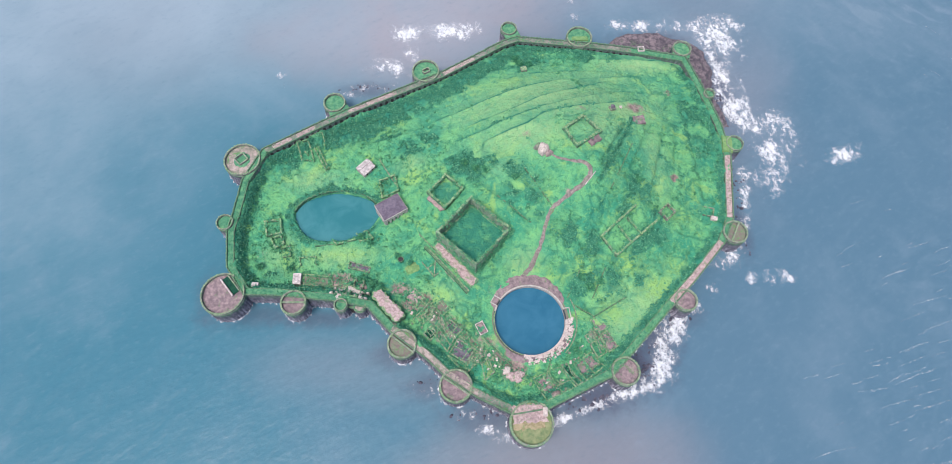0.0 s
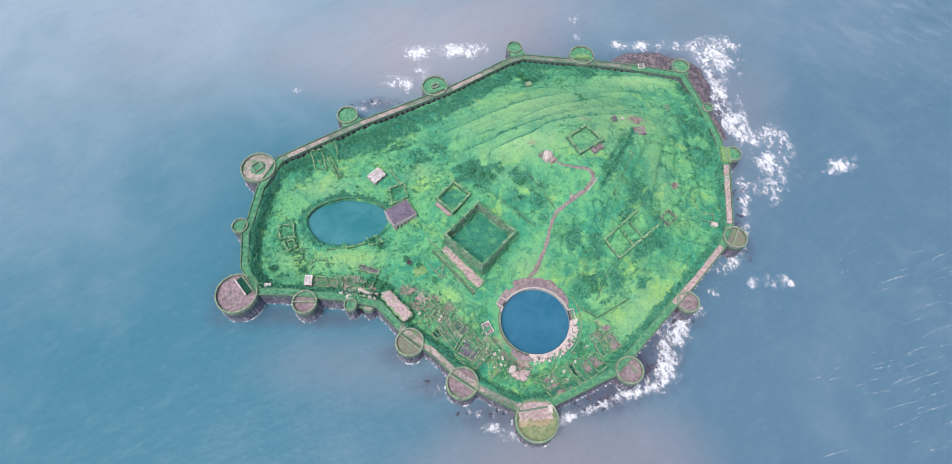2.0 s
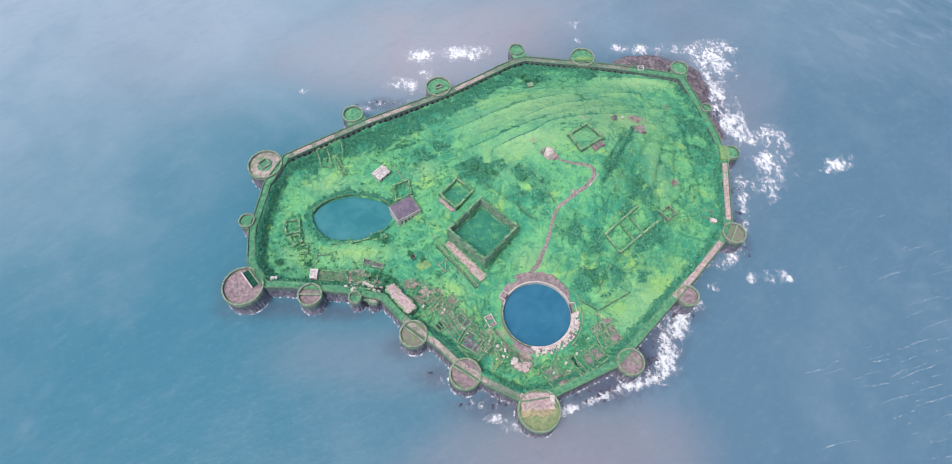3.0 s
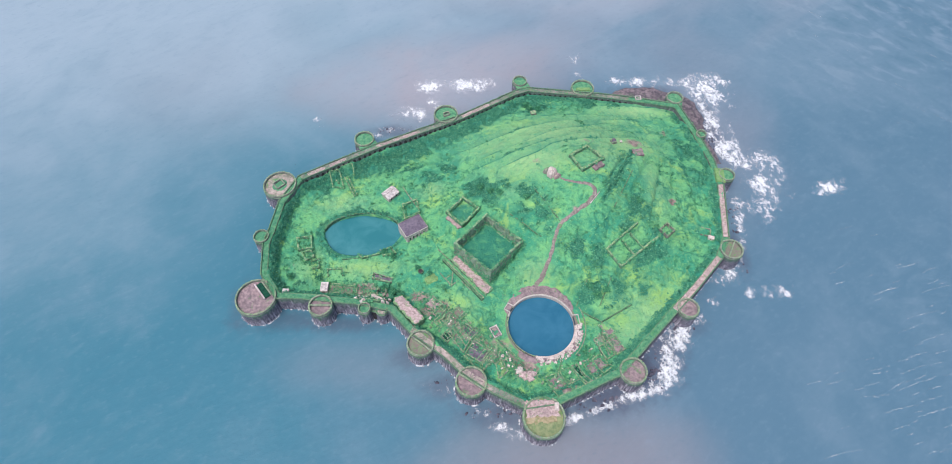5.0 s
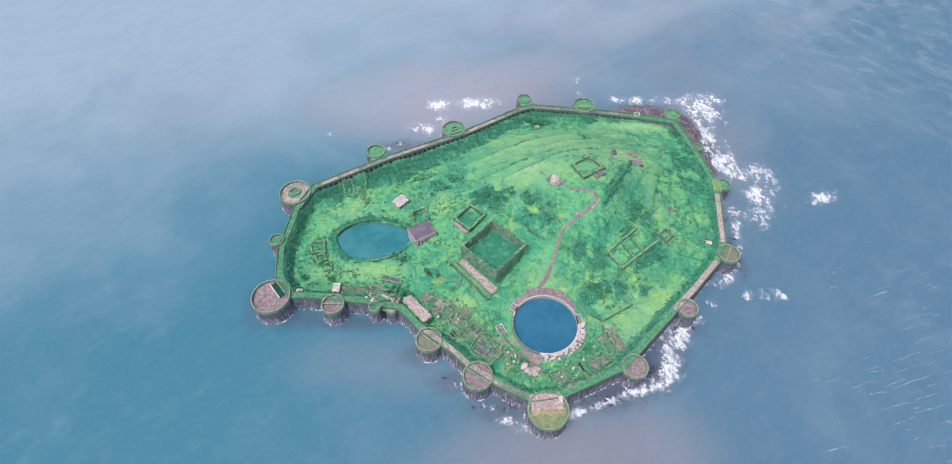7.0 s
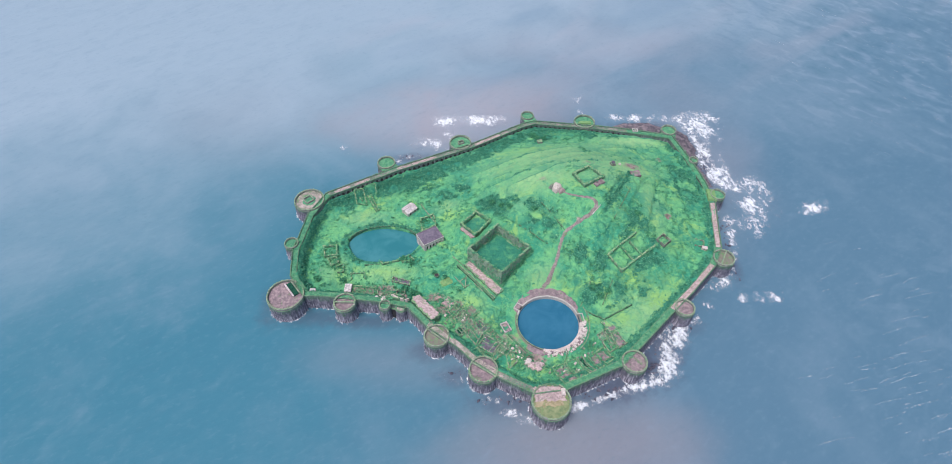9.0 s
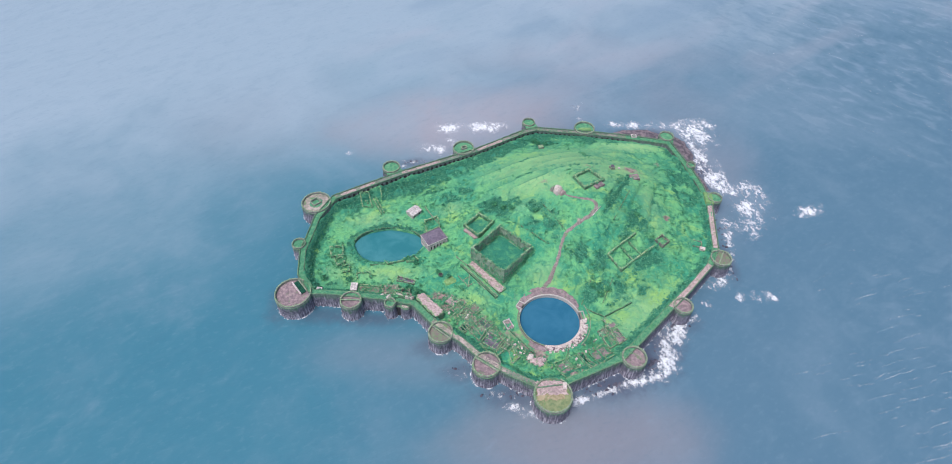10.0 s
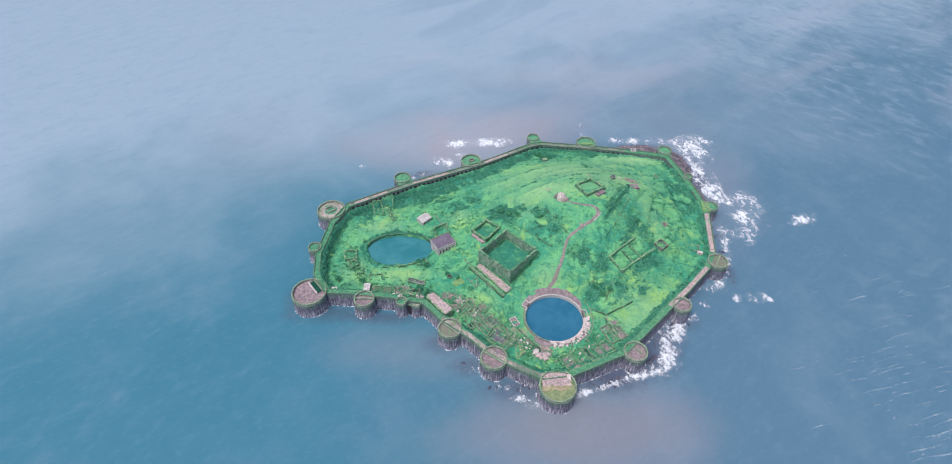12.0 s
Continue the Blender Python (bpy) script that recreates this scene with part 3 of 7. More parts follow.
# the land: one sheet from wall to wall
def build_land():
    step = 0.8
    xs, ys = np.arange(-182, 250, step), np.arange(30, 382, step)
    gx, gy = np.meshgrid(xs, ys)
    gx = gx + (fbm(gx, gy, 2.1, 1, 7) - 0.5) * 0.5
    gy = gy + (fbm(gx, gy, 2.1, 1, 8) - 0.5) * 0.5
    d = wall_distance(gx, gy)
    bush = thicket(gx, gy)
    z = ground(gx, gy)
    c, s = math.cos(radians(SQUARE_TURN)), math.sin(radians(SQUARE_TURN))
    u, v = (gx - SQUARE[0]) * c + (gy - SQUARE[1]) * s, -(gx - SQUARE[0]) * s + (gy - SQUARE[1]) * c
    court = 1 - ease(SQUARE_SIDE / 2 - 2, SQUARE_SIDE / 2, np.maximum(abs(u), abs(v)))
    court = np.maximum(court, 0.9 * (1 - ease(8, 11, np.hypot(gx + 2.7, gy - 213.8))))
    # Court floors darkened for dense growth and to paint in the walls' shade
    bush = bush * (1 - court) + 0.95 * court
    rough = (0.75 + 1.4 * bush) * (1 - 0.75 * court)
    dry = (0.35 + 0.65 * (1 - np.clip(spread(DRY, gx, gy), 0, 1))) * ease(2.5, 7, trail_distance(gx, gy)) * ease(1.1, 1.2, pond_radius(gx, gy)) * ease(TANK_R + 2, TANK_R + 8, np.hypot(gx - TANK[0], gy - TANK[1]))
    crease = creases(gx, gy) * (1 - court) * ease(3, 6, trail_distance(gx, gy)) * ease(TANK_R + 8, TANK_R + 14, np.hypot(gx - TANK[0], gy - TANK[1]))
    z = z - 0.7 * crease * ease(1.15, 1.3, pond_radius(gx, gy))
    z = z + dry * rough * ((fbm(gx, gy, 9, 3, 1) - 0.5) * 2.6 + (fbm(gx, gy, 3.8, 2, 4) - 0.5) * 1.6)
    n, m = gx.shape
    idx = np.arange(n * m).reshape(n, m)
    quads = np.stack([idx[:-1, :-1], idx[:-1, 1:], idx[1:, 1:], idx[1:, :-1]], -1).reshape(-1, 4)
    keep = (d > 1.5) & (np.hypot(gx - TANK[0], gy - TANK[1]) > TANK_R + 0.9)
    quads = quads[keep.ravel()[quads].all(1)]
    used = np.unique(quads)
    remap = np.full(n * m, -1)
    remap[used] = np.arange(len(used))
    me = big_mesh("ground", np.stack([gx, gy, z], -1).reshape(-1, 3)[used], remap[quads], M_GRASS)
    # Rank growth and terrace feet, with shade painted in at creases and court floors
    for name, field in (("lush_shade", np.clip(np.maximum.reduce([bush, 1.5 * riser_line(gx, gy), 0.8 * crease]), 0, 1)), ("soil", spread(BARE, gx, gy)), ("dry", spread(DRY, gx, gy)), ("yellow", spread(YELLOW, gx, gy))):
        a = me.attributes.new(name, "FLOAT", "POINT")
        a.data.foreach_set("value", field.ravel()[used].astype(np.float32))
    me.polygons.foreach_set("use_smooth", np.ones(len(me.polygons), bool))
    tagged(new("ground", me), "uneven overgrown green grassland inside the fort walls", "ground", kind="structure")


build_land()


# the sea: one sheet out to the horizon
def build_sea():
    edges = [-6000, -2500, -1000, -400, 0, 400, 1000, 2500, 6000]
    verts = [(x, y + 200, SEA) for y in edges for x in edges]
    k = len(edges)
    faces = [(j * k + i, j * k + i + 1, (j + 1) * k + i + 1, (j + 1) * k + i) for j in range(k - 1) for i in range(k - 1)]
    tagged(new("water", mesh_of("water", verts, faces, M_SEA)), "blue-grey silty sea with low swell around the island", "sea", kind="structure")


build_sea()


# ---- curtain wall ----
def mitred(points):
    """Unit inward offsets at the corners of the closed outline."""
    n = len(points)
    res = []
    for i in range(n):
        a, b, c = Vector(points[i - 1]), Vector(points[i]), Vector(points[(i + 1) % n])
        d1, d2 = (b - a).normalized(), (c - b).normalized()
        n1, n2 = Vector((-d1.y, d1.x)), Vector((-d2.y, d2.x))
        m = (n1 + n2).normalized()
        res.append(m / max(0.5, m.dot(n1)))
    return res


INWARD = mitred(OUTLINE)


def stretch(i, spacing):
    """Points along side i of the outline with their inward offsets."""
    a, b = Vector(OUTLINE[i]), Vector(OUTLINE[(i + 1) % len(OUTLINE)])
    ma, mb = INWARD[i], INWARD[(i + 1) % len(OUTLINE)]
    n = max(2, int((b - a).length / spacing))
    return [(a.lerp(b, k / n), ma.lerp(mb, k / n)) for k in range(n + 1)]


def extrude_profile(stations, profile):
    """profile(k, station) gives a closed loop of (inset, z); all of one length."""
    verts, faces = [], []
    count = None
    for k, (p, m) in enumerate(stations):
        loop = profile(k)
        count = len(loop)
        verts += [(p.x + m.x * s, p.y + m.y * s, z) for s, z in loop]
    for k in range(len(stations) - 1):
        for i in range(count):
            j = (i + 1) % count
            faces.append((k * count + i, k * count + j, (k + 1) * count + j, (k + 1) * count + i))
    faces.append(tuple(range(count)))
    faces.append(tuple(reversed(range((len(stations) - 1) * count, len(stations) * count))))
    return verts, faces


rng = random.Random(4)


def crenellated(stations, inner, outer, z0, low, high, tooth, gap):
    """A parapet whose merlons are worn to uneven heights."""
    shapes = []
    total = 0.0
    length = [0.0]
    for (p, _), (q, _) in zip(stations, stations[1:]):
        total += (q - p).length
        length.append(total)

    def at(s):
        s = min(max(s, 0), total)
        for k in range(len(length) - 1):
            if s <= length[k + 1]:
                u = (s - length[k]) / max(1e-6, length[k + 1] - length[k])
                return stations[k][0].lerp(stations[k + 1][0], u), stations[k][1].lerp(stations[k + 1][1], u)
        return stations[-1]

    shapes.append(extrude_profile(stations, lambda k: [(outer, z0), (inner, z0), (inner, low), (outer, low)]))
    s = gap * 0.5
    while s + tooth < total:
        if rng.random() > 0.16:
            h = high - rng.random() * (high - low) * 0.6
            a, b = at(s), at(s + tooth)
            pts = []
            for (p, m), near in ((a, 0), (b, 1)):
                pts.append([(p.x + m.x * w, p.y + m.y * w) for w in (outer + 0.03, inner - 0.03)])
            loop = [pts[0][0], pts[1][0], pts[1][1], pts[0][1]]
            shapes.append(slab(loop, low - 0.05, h, 0.12))
        s += tooth + gap * (0.8 + 0.4 * rng.random())
    return join(*shapes)


PALE_WALKS = {17, 15, 14, 8, 7, 6}
PATCHED = {25, 26, 27, 22, 23, 24, 9}
NICHED = {22, 23, 24, 25, 26, 27}


def build_curtain(i):
    a, b = OUTLINE[i], OUTLINE[(i + 1) % len(OUTLINE)]
    mid = ((a[0] + b[0]) / 2, (a[1] + b[1]) / 2)
    wall = thing("wall_%d" % (i + 1), (mid[0], mid[1], SEA), "grey stone curtain wall with worn parapet, standing in the sea", "fort wall", kind="structure")
    st = stretch(i, 3.0)
    wob = [0.25 * (rng.random() - 0.5) for _ in st]
    wob[0] = wob[-1] = 0.0
    w = WALL_WIDTH
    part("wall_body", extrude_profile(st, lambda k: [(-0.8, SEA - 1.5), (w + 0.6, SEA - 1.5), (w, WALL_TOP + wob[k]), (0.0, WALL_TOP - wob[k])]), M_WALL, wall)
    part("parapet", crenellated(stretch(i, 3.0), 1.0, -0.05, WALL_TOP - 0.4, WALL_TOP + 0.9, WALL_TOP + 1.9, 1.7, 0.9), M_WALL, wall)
    pale = i in PALE_WALKS
    part("wall_walk", extrude_profile(st, lambda k: [(1.05, WALL_TOP - 0.3), (w - 0.7 + 2 * wob[k], WALL_TOP - 0.3), (w - 0.7 + 2 * wob[k], WALL_TOP + 0.22), (1.05, WALL_TOP + 0.22)]),
         M_PATCH if i in PATCHED else M_RING if i in (6, 7, 8) else M_WALK if pale else M_TURF, wall, "pale pink lime-plastered wall walk" if pale else "grass-grown wall walk")
    if i in NICHED:
        part("kerb", extrude_profile(st, lambda k: [(w - 0.75, WALL_TOP - 0.3), (w + 0.05, WALL_TOP - 0.3), (w + 0.05, WALL_TOP + 0.55 + wob[k]), (w - 0.7, WALL_TOP + 0.5 + wob[k])]), M_WALL, wall)
    if i in NICHED:
        side = stretch(i, 5.2)
        for (p, m), (q, m2) in list(zip(side, side[1:])):
            c = p.lerp(q, 0.5)
            mm = m.lerp(m2, 0.5)
            d = (q - p).normalized()
            face = c + mm * (w + 0.05)
            hull = []
            for k, off in enumerate((0.0, 0.45)):
                loop = []
                for u, z in ((-1.3, 5.5), (1.3, 5.5), (1.3, 8.6), (0.75, 9.6), (0.0, 10.0), (-0.75, 9.6), (-1.3, 8.6)):
                    loop.append((face.x + d.x * u + mm.x * off, face.y + d.y * u + mm.y * off, z))
                hull.append(loop)
            # no recess is cut: a dark slab paints in the niche's shade
            part("niche", ring_solid(hull, True, True), M_VOID, wall, "arched niche in the inner face, its shade a dark slab")


M_TURF = make_stone("mossy_turf", (0.045, 0.190, 0.12), (0.15, 0.35, 0.185), 0.4, 3.0)
M_RING = make_stone("grass_flecked_pink_lime", (0.17, 0.185, 0.15), (0.48, 0.385, 0.37), 0.8, 4.0)
M_PATCH = make_stone("half_grown_lime_paving", (0.105, 0.150, 0.115), (0.30, 0.275, 0.26), 0.8, 5.0)
for i in range(len(OUTLINE)):
    build_curtain(i)


def plaster_strip(i, u0, u1, seed):
    """Lime plaster left bare on a stretch of the wall walk."""
    a, b = Vector(OUTLINE[i]), Vector(OUTLINE[(i + 1) % len(OUTLINE)])
    d = (b - a).normalized()
    inward = Vector((-d.y, d.x))
    p, q = a.lerp(b, u0), a.lerp(b, u1)
    corners = [tuple(p + inward * 1.3), tuple(q + inward * 1.3), tuple(q + inward * 4.9), tuple(p + inward * 4.9)]
    wall = bpy.data.objects["wall_%d" % (i + 1)]
    part("plaster", rough_slab(corners, WALL_TOP - 0.2, WALL_TOP + 0.42, 0.35, seed, 1.6, 0.06), M_WALK, wall, "pale pink lime plaster, broken at its edges")


for k, (i, u0, u1) in enumerate(((25, 0.48, 0.97), (26, 0.49, 0.80), (26, 0.82, 0.99), (27, 0.40, 0.62), (27, 0.68, 0.9))):
    plaster_strip(i, u0, u1, 70 + k)


# ---- bastions ----
def circle(cx, cy, r, z, n=48, start=0.0, wob=0.0, seed=0):
    rr = random.Random(seed)
    ph = rr.random() * 6
    return [(cx + (r + wob * math.sin(3 * a + ph)) * math.cos(a), cy + (r + wob * math.sin(3 * a + ph)) * math.sin(a), z)
            for a in (start + 2 * math.pi * k / n for k in range(n))]


def ring_parapet(cx, cy, r, z0, low, high, width, seed, open_from=None, open_to=None):
    """A round parapet with worn merlons; left open between two bearings (degrees) where given."""
    rr = random.Random(seed)
    n = max(24, int(2 * math.pi * r / 1.25))
    shapes = []
    for k in range(n):
        a0, a1 = 2 * math.pi * k / n, 2 * math.pi * (k + 1) / n
        deg = math.degrees((a0 + a1) / 2)
        if open_from is not None and open_from <= deg <= open_to:
            continue
        top = (high - rr.random() * 0.5) if k % 2 == 0 and rr.random() > 0.12 else low + rr.random() * 0.15
        loop = [(cx + q * math.cos(a), cy + q * math.sin(a)) for q, a in ((r, a0), (r, a1), (r - width, a1), (r - width, a0))]
        shapes.append(slab(loop, z0, top, 0.04))
    return join(*shapes)


def nearest_on_wall(x, y):
    best, place = 1e9, None
    for (ax, ay), (bx, by) in zip(OUTLINE, OUTLINE[1:] + OUTLINE[:1]):
        ex, ey = bx - ax, by - ay
        t = min(1, max(0, ((x - ax) * ex + (y - ay) * ey) / (ex * ex + ey * ey)))
        p = (ax + t * ex, ay + t * ey)
        if math.dist(p, (x, y)) < best:
            best, place = math.dist(p, (x, y)), p
    return place


def build_bastion(cx, cy, r, floor, label, seed, z=12.1, gap=None, extra=None, neck=True):
    b = thing("bastion", (cx, cy, SEA), label, "bastion", "round bastions along the fort wall")
    b["radius"] = r
    n = max(32, int(r * 4))
    width = 1.25 if r > 8 else 0.95
    loops = [circle(cx, cy, r + 0.9, SEA - 1.5, n, wob=0.1, seed=seed), circle(cx, cy, r + 0.6, 1.0, n, wob=0.15, seed=seed + 1),
             circle(cx, cy, r + 0.3, 8.0, n, wob=0.12, seed=seed + 2), circle(cx, cy, r, z - 0.2, n), circle(cx, cy, r - width + 0.05, z - 0.2, n), circle(cx, cy, r - width + 0.05, z - 0.7, n)]
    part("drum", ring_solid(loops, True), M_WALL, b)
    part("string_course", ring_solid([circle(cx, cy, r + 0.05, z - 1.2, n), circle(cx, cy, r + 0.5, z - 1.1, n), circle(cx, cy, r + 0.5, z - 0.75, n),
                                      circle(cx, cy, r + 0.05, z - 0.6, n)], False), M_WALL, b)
    part("parapet", ring_parapet(cx, cy, r + 0.1, z - 1.4, z + 1.3, z + 2.2, width, seed, *(gap or (None, None))), M_RIM, b, "weathered, grass-grown parapet")
    nf = 28
    rings = []
    rr = random.Random(seed)
    for q in (1.0, 0.8, 0.55, 0.3):
        rings.append([(cx + (r - width + 0.02) * q * math.cos(2 * math.pi * k / nf), cy + (r - width + 0.02) * q * math.sin(2 * math.pi * k / nf),
                       z - 0.6 + (0.0 if q == 1 else 0.05 + 0.35 * rr.random())) for k in range(nf)])
    part("floor", ring_solid(rings, True), floor, b)
    if extra:
        extra(b, cx, cy, r, z)
    foot = nearest_on_wall(cx, cy)
    out = math.dist(foot, (cx, cy))
    if neck and out > 0.3 * r and float(wall_distance(np.array([cx]), np.array([cy]))[0]) < 0:
        ux, uy = (foot[0] - cx) / out, (foot[1] - cy) / out
        turn = math.degrees(math.atan2(uy, ux))
        a, e = max(0.0, r - 3.0), out + 1.6
        if e - a > 0.5:
            mid = (cx + ux * (a + e) / 2, cy + uy * (a + e) / 2)
            part("neck", slab(rect(*mid, e - a, 1.9 * r, turn), SEA - 1.5, z - 0.45, 0.0), M_WALL, b)
            part("neck_turf", rough_slab(rect(*mid, e - a + 0.6, 1.75 * r, turn), z - 0.6, z - 0.1, 0.3, seed, 1.3, 0.1), M_TURF, b, "grass-grown passage to the wall walk")
    return b


def cross_wall(turn):
    def add(b, cx, cy, r, z):
        part("cross_wall", slab(rect(cx, cy, 2 * r - 2.4, 1.1, turn), z - 0.9, z + 1.5, 0.01), M_RIM, b, "low wall across the platform")
    return add


def gun_house(w, d, turn, ox=0.0, oy=0.0):
    def add(b, cx, cy, r, z):
        for u, v, ww, dd in ((0, -d / 2, w, 0.9), (0, d / 2, w, 0.9), (-w / 2, 0, 0.9, d - 0.9), (w / 2, 0, 0.9, d - 0.9)):
            c, s = math.cos(radians(turn)), math.sin(radians(turn))
            part("hut_wall", slab(rect(cx + ox + u * c - v * s, cy + oy + u * s + v * c, ww, dd, turn), z - 0.9, z + 1.9 + 0.4 * (u + v > 0), 0.02), M_RIM, b, "low ruined guard-hut wall")
    return add


def turf_bank(w, d, turn, ox, oy):
    def add(b, cx, cy, r, z):
        part("turf_bank", slab(rect(cx + ox, cy + oy, w, d, turn), z - 0.9, z + 0.9, 0.12), M_BRIGHT, b, "bright green turf bank")
    return add


def stair_well(b, cx, cy, r, z):
    """Stair in the great corner bastion, its sunken shade painted as a dark slab, beside a white wall."""
    mid = (-168.0, 145.0)
    part("stair_shaft", slab(rect(mid[0] + 0.6, mid[1] + 0.5, 15.5, 4.6, -53), z - 0.6, z + 0.3), M_DEEP, b, "overgrown stair shaft, its shade a dark green slab")
    part("shaft_wall", slab(rect(mid[0] - 1.8, mid[1] - 1.35, 17.0, 1.1, -53), z - 0.8, z + 1.9, 0.01), M_WHITE, b, "pale stone shaft wall")
    part("shaft_wall", slab(rect(mid[0] + 2.9, mid[1] + 2.2, 16.0, 0.8, -53), z - 0.8, z + 1.5, 0.01), M_RIM, b)


def grassy_hut(b, cx, cy, r, z):
    part("turf_middle", rough_slab([(p[0], p[1]) for p in circle(cx - 0.6, cy + 0.4, 6.9, 0, 14)], z - 1.0, z - 0.1, 0.6, 12), M_TURF, b, "grass round the guard ruin")
    gun_house(8, 7.5, 40, -0.6, 0.4)(b, cx, cy, r, z)


def rubble_end(b, cx, cy, r, z):
    part("gun_platform", rough_slab(rect(cx - 0.5, cy + r * 0.42, r * 1.6, r * 0.8, 0), z - 1.0, z + 0.1, 1.3, 10, 1.6, 0.12), M_WALK, b, "pale pink paved gun platform")
    part("worn_edge", rough_slab(rect(cx - 1.0, cy - r * 0.08, r * 1.5, r * 0.34, 0), z - 1.0, z - 0.02, 1.5, 11, 1.6, 0.1), M_TAN, b, "bare tan earth at the paving's edge")
    part("guard_hut", slab(rect(cx + r * 0.66, cy + r * 0.45, 3.2, 6.0, -4), z - 0.8, z + 1.7, 0.03), M_PALE, b, "pale stone guard hut")


M_RIM = make_masonry("grassy_parapet_stone", (0.34, 0.34, 0.32), (0.17, 0.185, 0.17), (0.52, 0.50, 0.49), 0.7, 0.35)
M_BRIGHT = make_stone("bright_turf", (0.12, 0.25, 0.10), (0.22, 0.35, 0.15), 0.3)
M_TAN = make_stone("tan_bare_earth", (0.24, 0.21, 0.12), (0.42, 0.35, 0.24), 0.6, 3.0)
M_OLIVE = make_stone("olive_grass_floor", (0.14, 0.20, 0.10), (0.27, 0.29, 0.16), 0.4, 4.0)
# Green growth taken near black to paint in shade down the stair shaft
M_DEEP = make_stone("growth_dark_with_shade", (0.006, 0.045, 0.032), (0.016, 0.095, 0.06), 0.2)
M_MIXED = make_stone("half_grown_earth", (0.20, 0.15, 0.155), (0.17, 0.24, 0.15), 0.75, 3.0)

build_bastion(-172.4, 139.1, 16.2, M_EARTH, "great corner bastion with red earth floor and stair shaft", 1, gap=(22, 62), extra=stair_well)
build_bastion(-176.8, 198.1, 6.6, M_TURF, "small round bastion with a green floor", 2)
build_bastion(-168.1, 254.1, 14.8, M_RING, "large round bastion with a square guard ruin", 3, extra=grassy_hut)
build_bastion(-94.2, 306.8, 9.4, M_TURF, "round grass-covered bastion with mossy parapet", 4)
build_bastion(-14.5, 336.5, 11.9, M_TURF, "round grassy bastion with a small hut ruin", 5, extra=gun_house(6, 3.6, 25, 0.5, 0))
build_bastion(63.9, 381.2, 7.4, M_TURF, "small green bastion at the wall's angle", 6)
build_bastion(128.1, 368.1, 11.8, M_TURF, "round bastion with a bright turf bank", 7, extra=turf_bank(15.5, 4.6, -2, 0.5, -1.5))
build_bastion(220.9, 350.2, 8.5, M_TURF, "round corner bastion with green floor", 8)
build_bastion(235.0, 299.4, 4.9, M_TURF, "small turret with overgrown floor", 9)
build_bastion(245.3, 247.5, 7.3, M_TURF, "half-round bastion with bright grass", 10, extra=turf_bank(9, 17, -8, -6.4, 0.2))
build_bastion(225.8, 166.3, 9.8, M_MIXED, "round bastion with a low wall across its floor", 11, extra=cross_wall(58))
build_bastion(174.7, 113.1, 8.6, M_EARTH, "round bastion with a bare earth floor", 12)
build_bastion(120.0, 63.4, 10.3, M_EARTH, "round bastion with a reddish bare floor", 13)
build_bastion(48.6, 32.2, 15.3, M_OLIVE, "great southern bastion, half paved and half grassed", 14, gap=(62, 118), extra=rubble_end, neck=False)
build_bastion(-2.5, 61.0, 11.7, M_EARTH, "round bastion with worn pale earth floor", 15, extra=cross_wall(-36))
build_bastion(-40.0, 93.3, 10.7, M_MIXED, "round bastion with half-grown floor", 16, extra=cross_wall(-40))
build_bastion(-84.9, 125.3, 5.0, M_TURF, "small gate tower with green floor", 17)
build_bastion(-71.0, 124.0, 4.6, M_RING, "small broken gate tower beside the entrance", 18, z=10.6, gap=(30, 300))
build_bastion(-119.9, 129.3, 9.5, M_EARTH, "round bastion crossed by a low wall", 19, extra=cross_wall(-3))

# gate between the two small towers
gate = thing("gate_arch", (-78.0, 126.4, SEA), "dark pointed stone gateway between two small towers", "gate")
hull = []
for off in (0.0, -1.6):
    loop = []
    for u, z in ((-2.2, SEA - 0.5), (2.2, SEA - 0.5), (2.2, 3.6), (1.3, 5.8), (0.0, 7.0), (-1.3, 5.8), (-2.2, 3.6)):
        loop.append((-78.0 + u * 0.965 + off * 0.26, 125.1 - u * 0.262 + off * 0.965, z))
    hull.append(loop)
# solid dark block in place of the passage's shade
part("opening", ring_solid(hull, True, True), M_VOID, gate, "gate passage, its shade a dark block")
part("hood", slab(rect(-78.2, 124.3, 6.6, 1.6, -15), 7.6, 8.6, 0.03), M_WALL, gate)
for u in (-3.0, 3.0):
    part("jamb", slab(rect(-78.1 + u * 0.965, 124.2 - u * 0.262, 1.4, 2.0, -15), SEA - 0.8, 7.6, 0.02), M_WALL, gate)


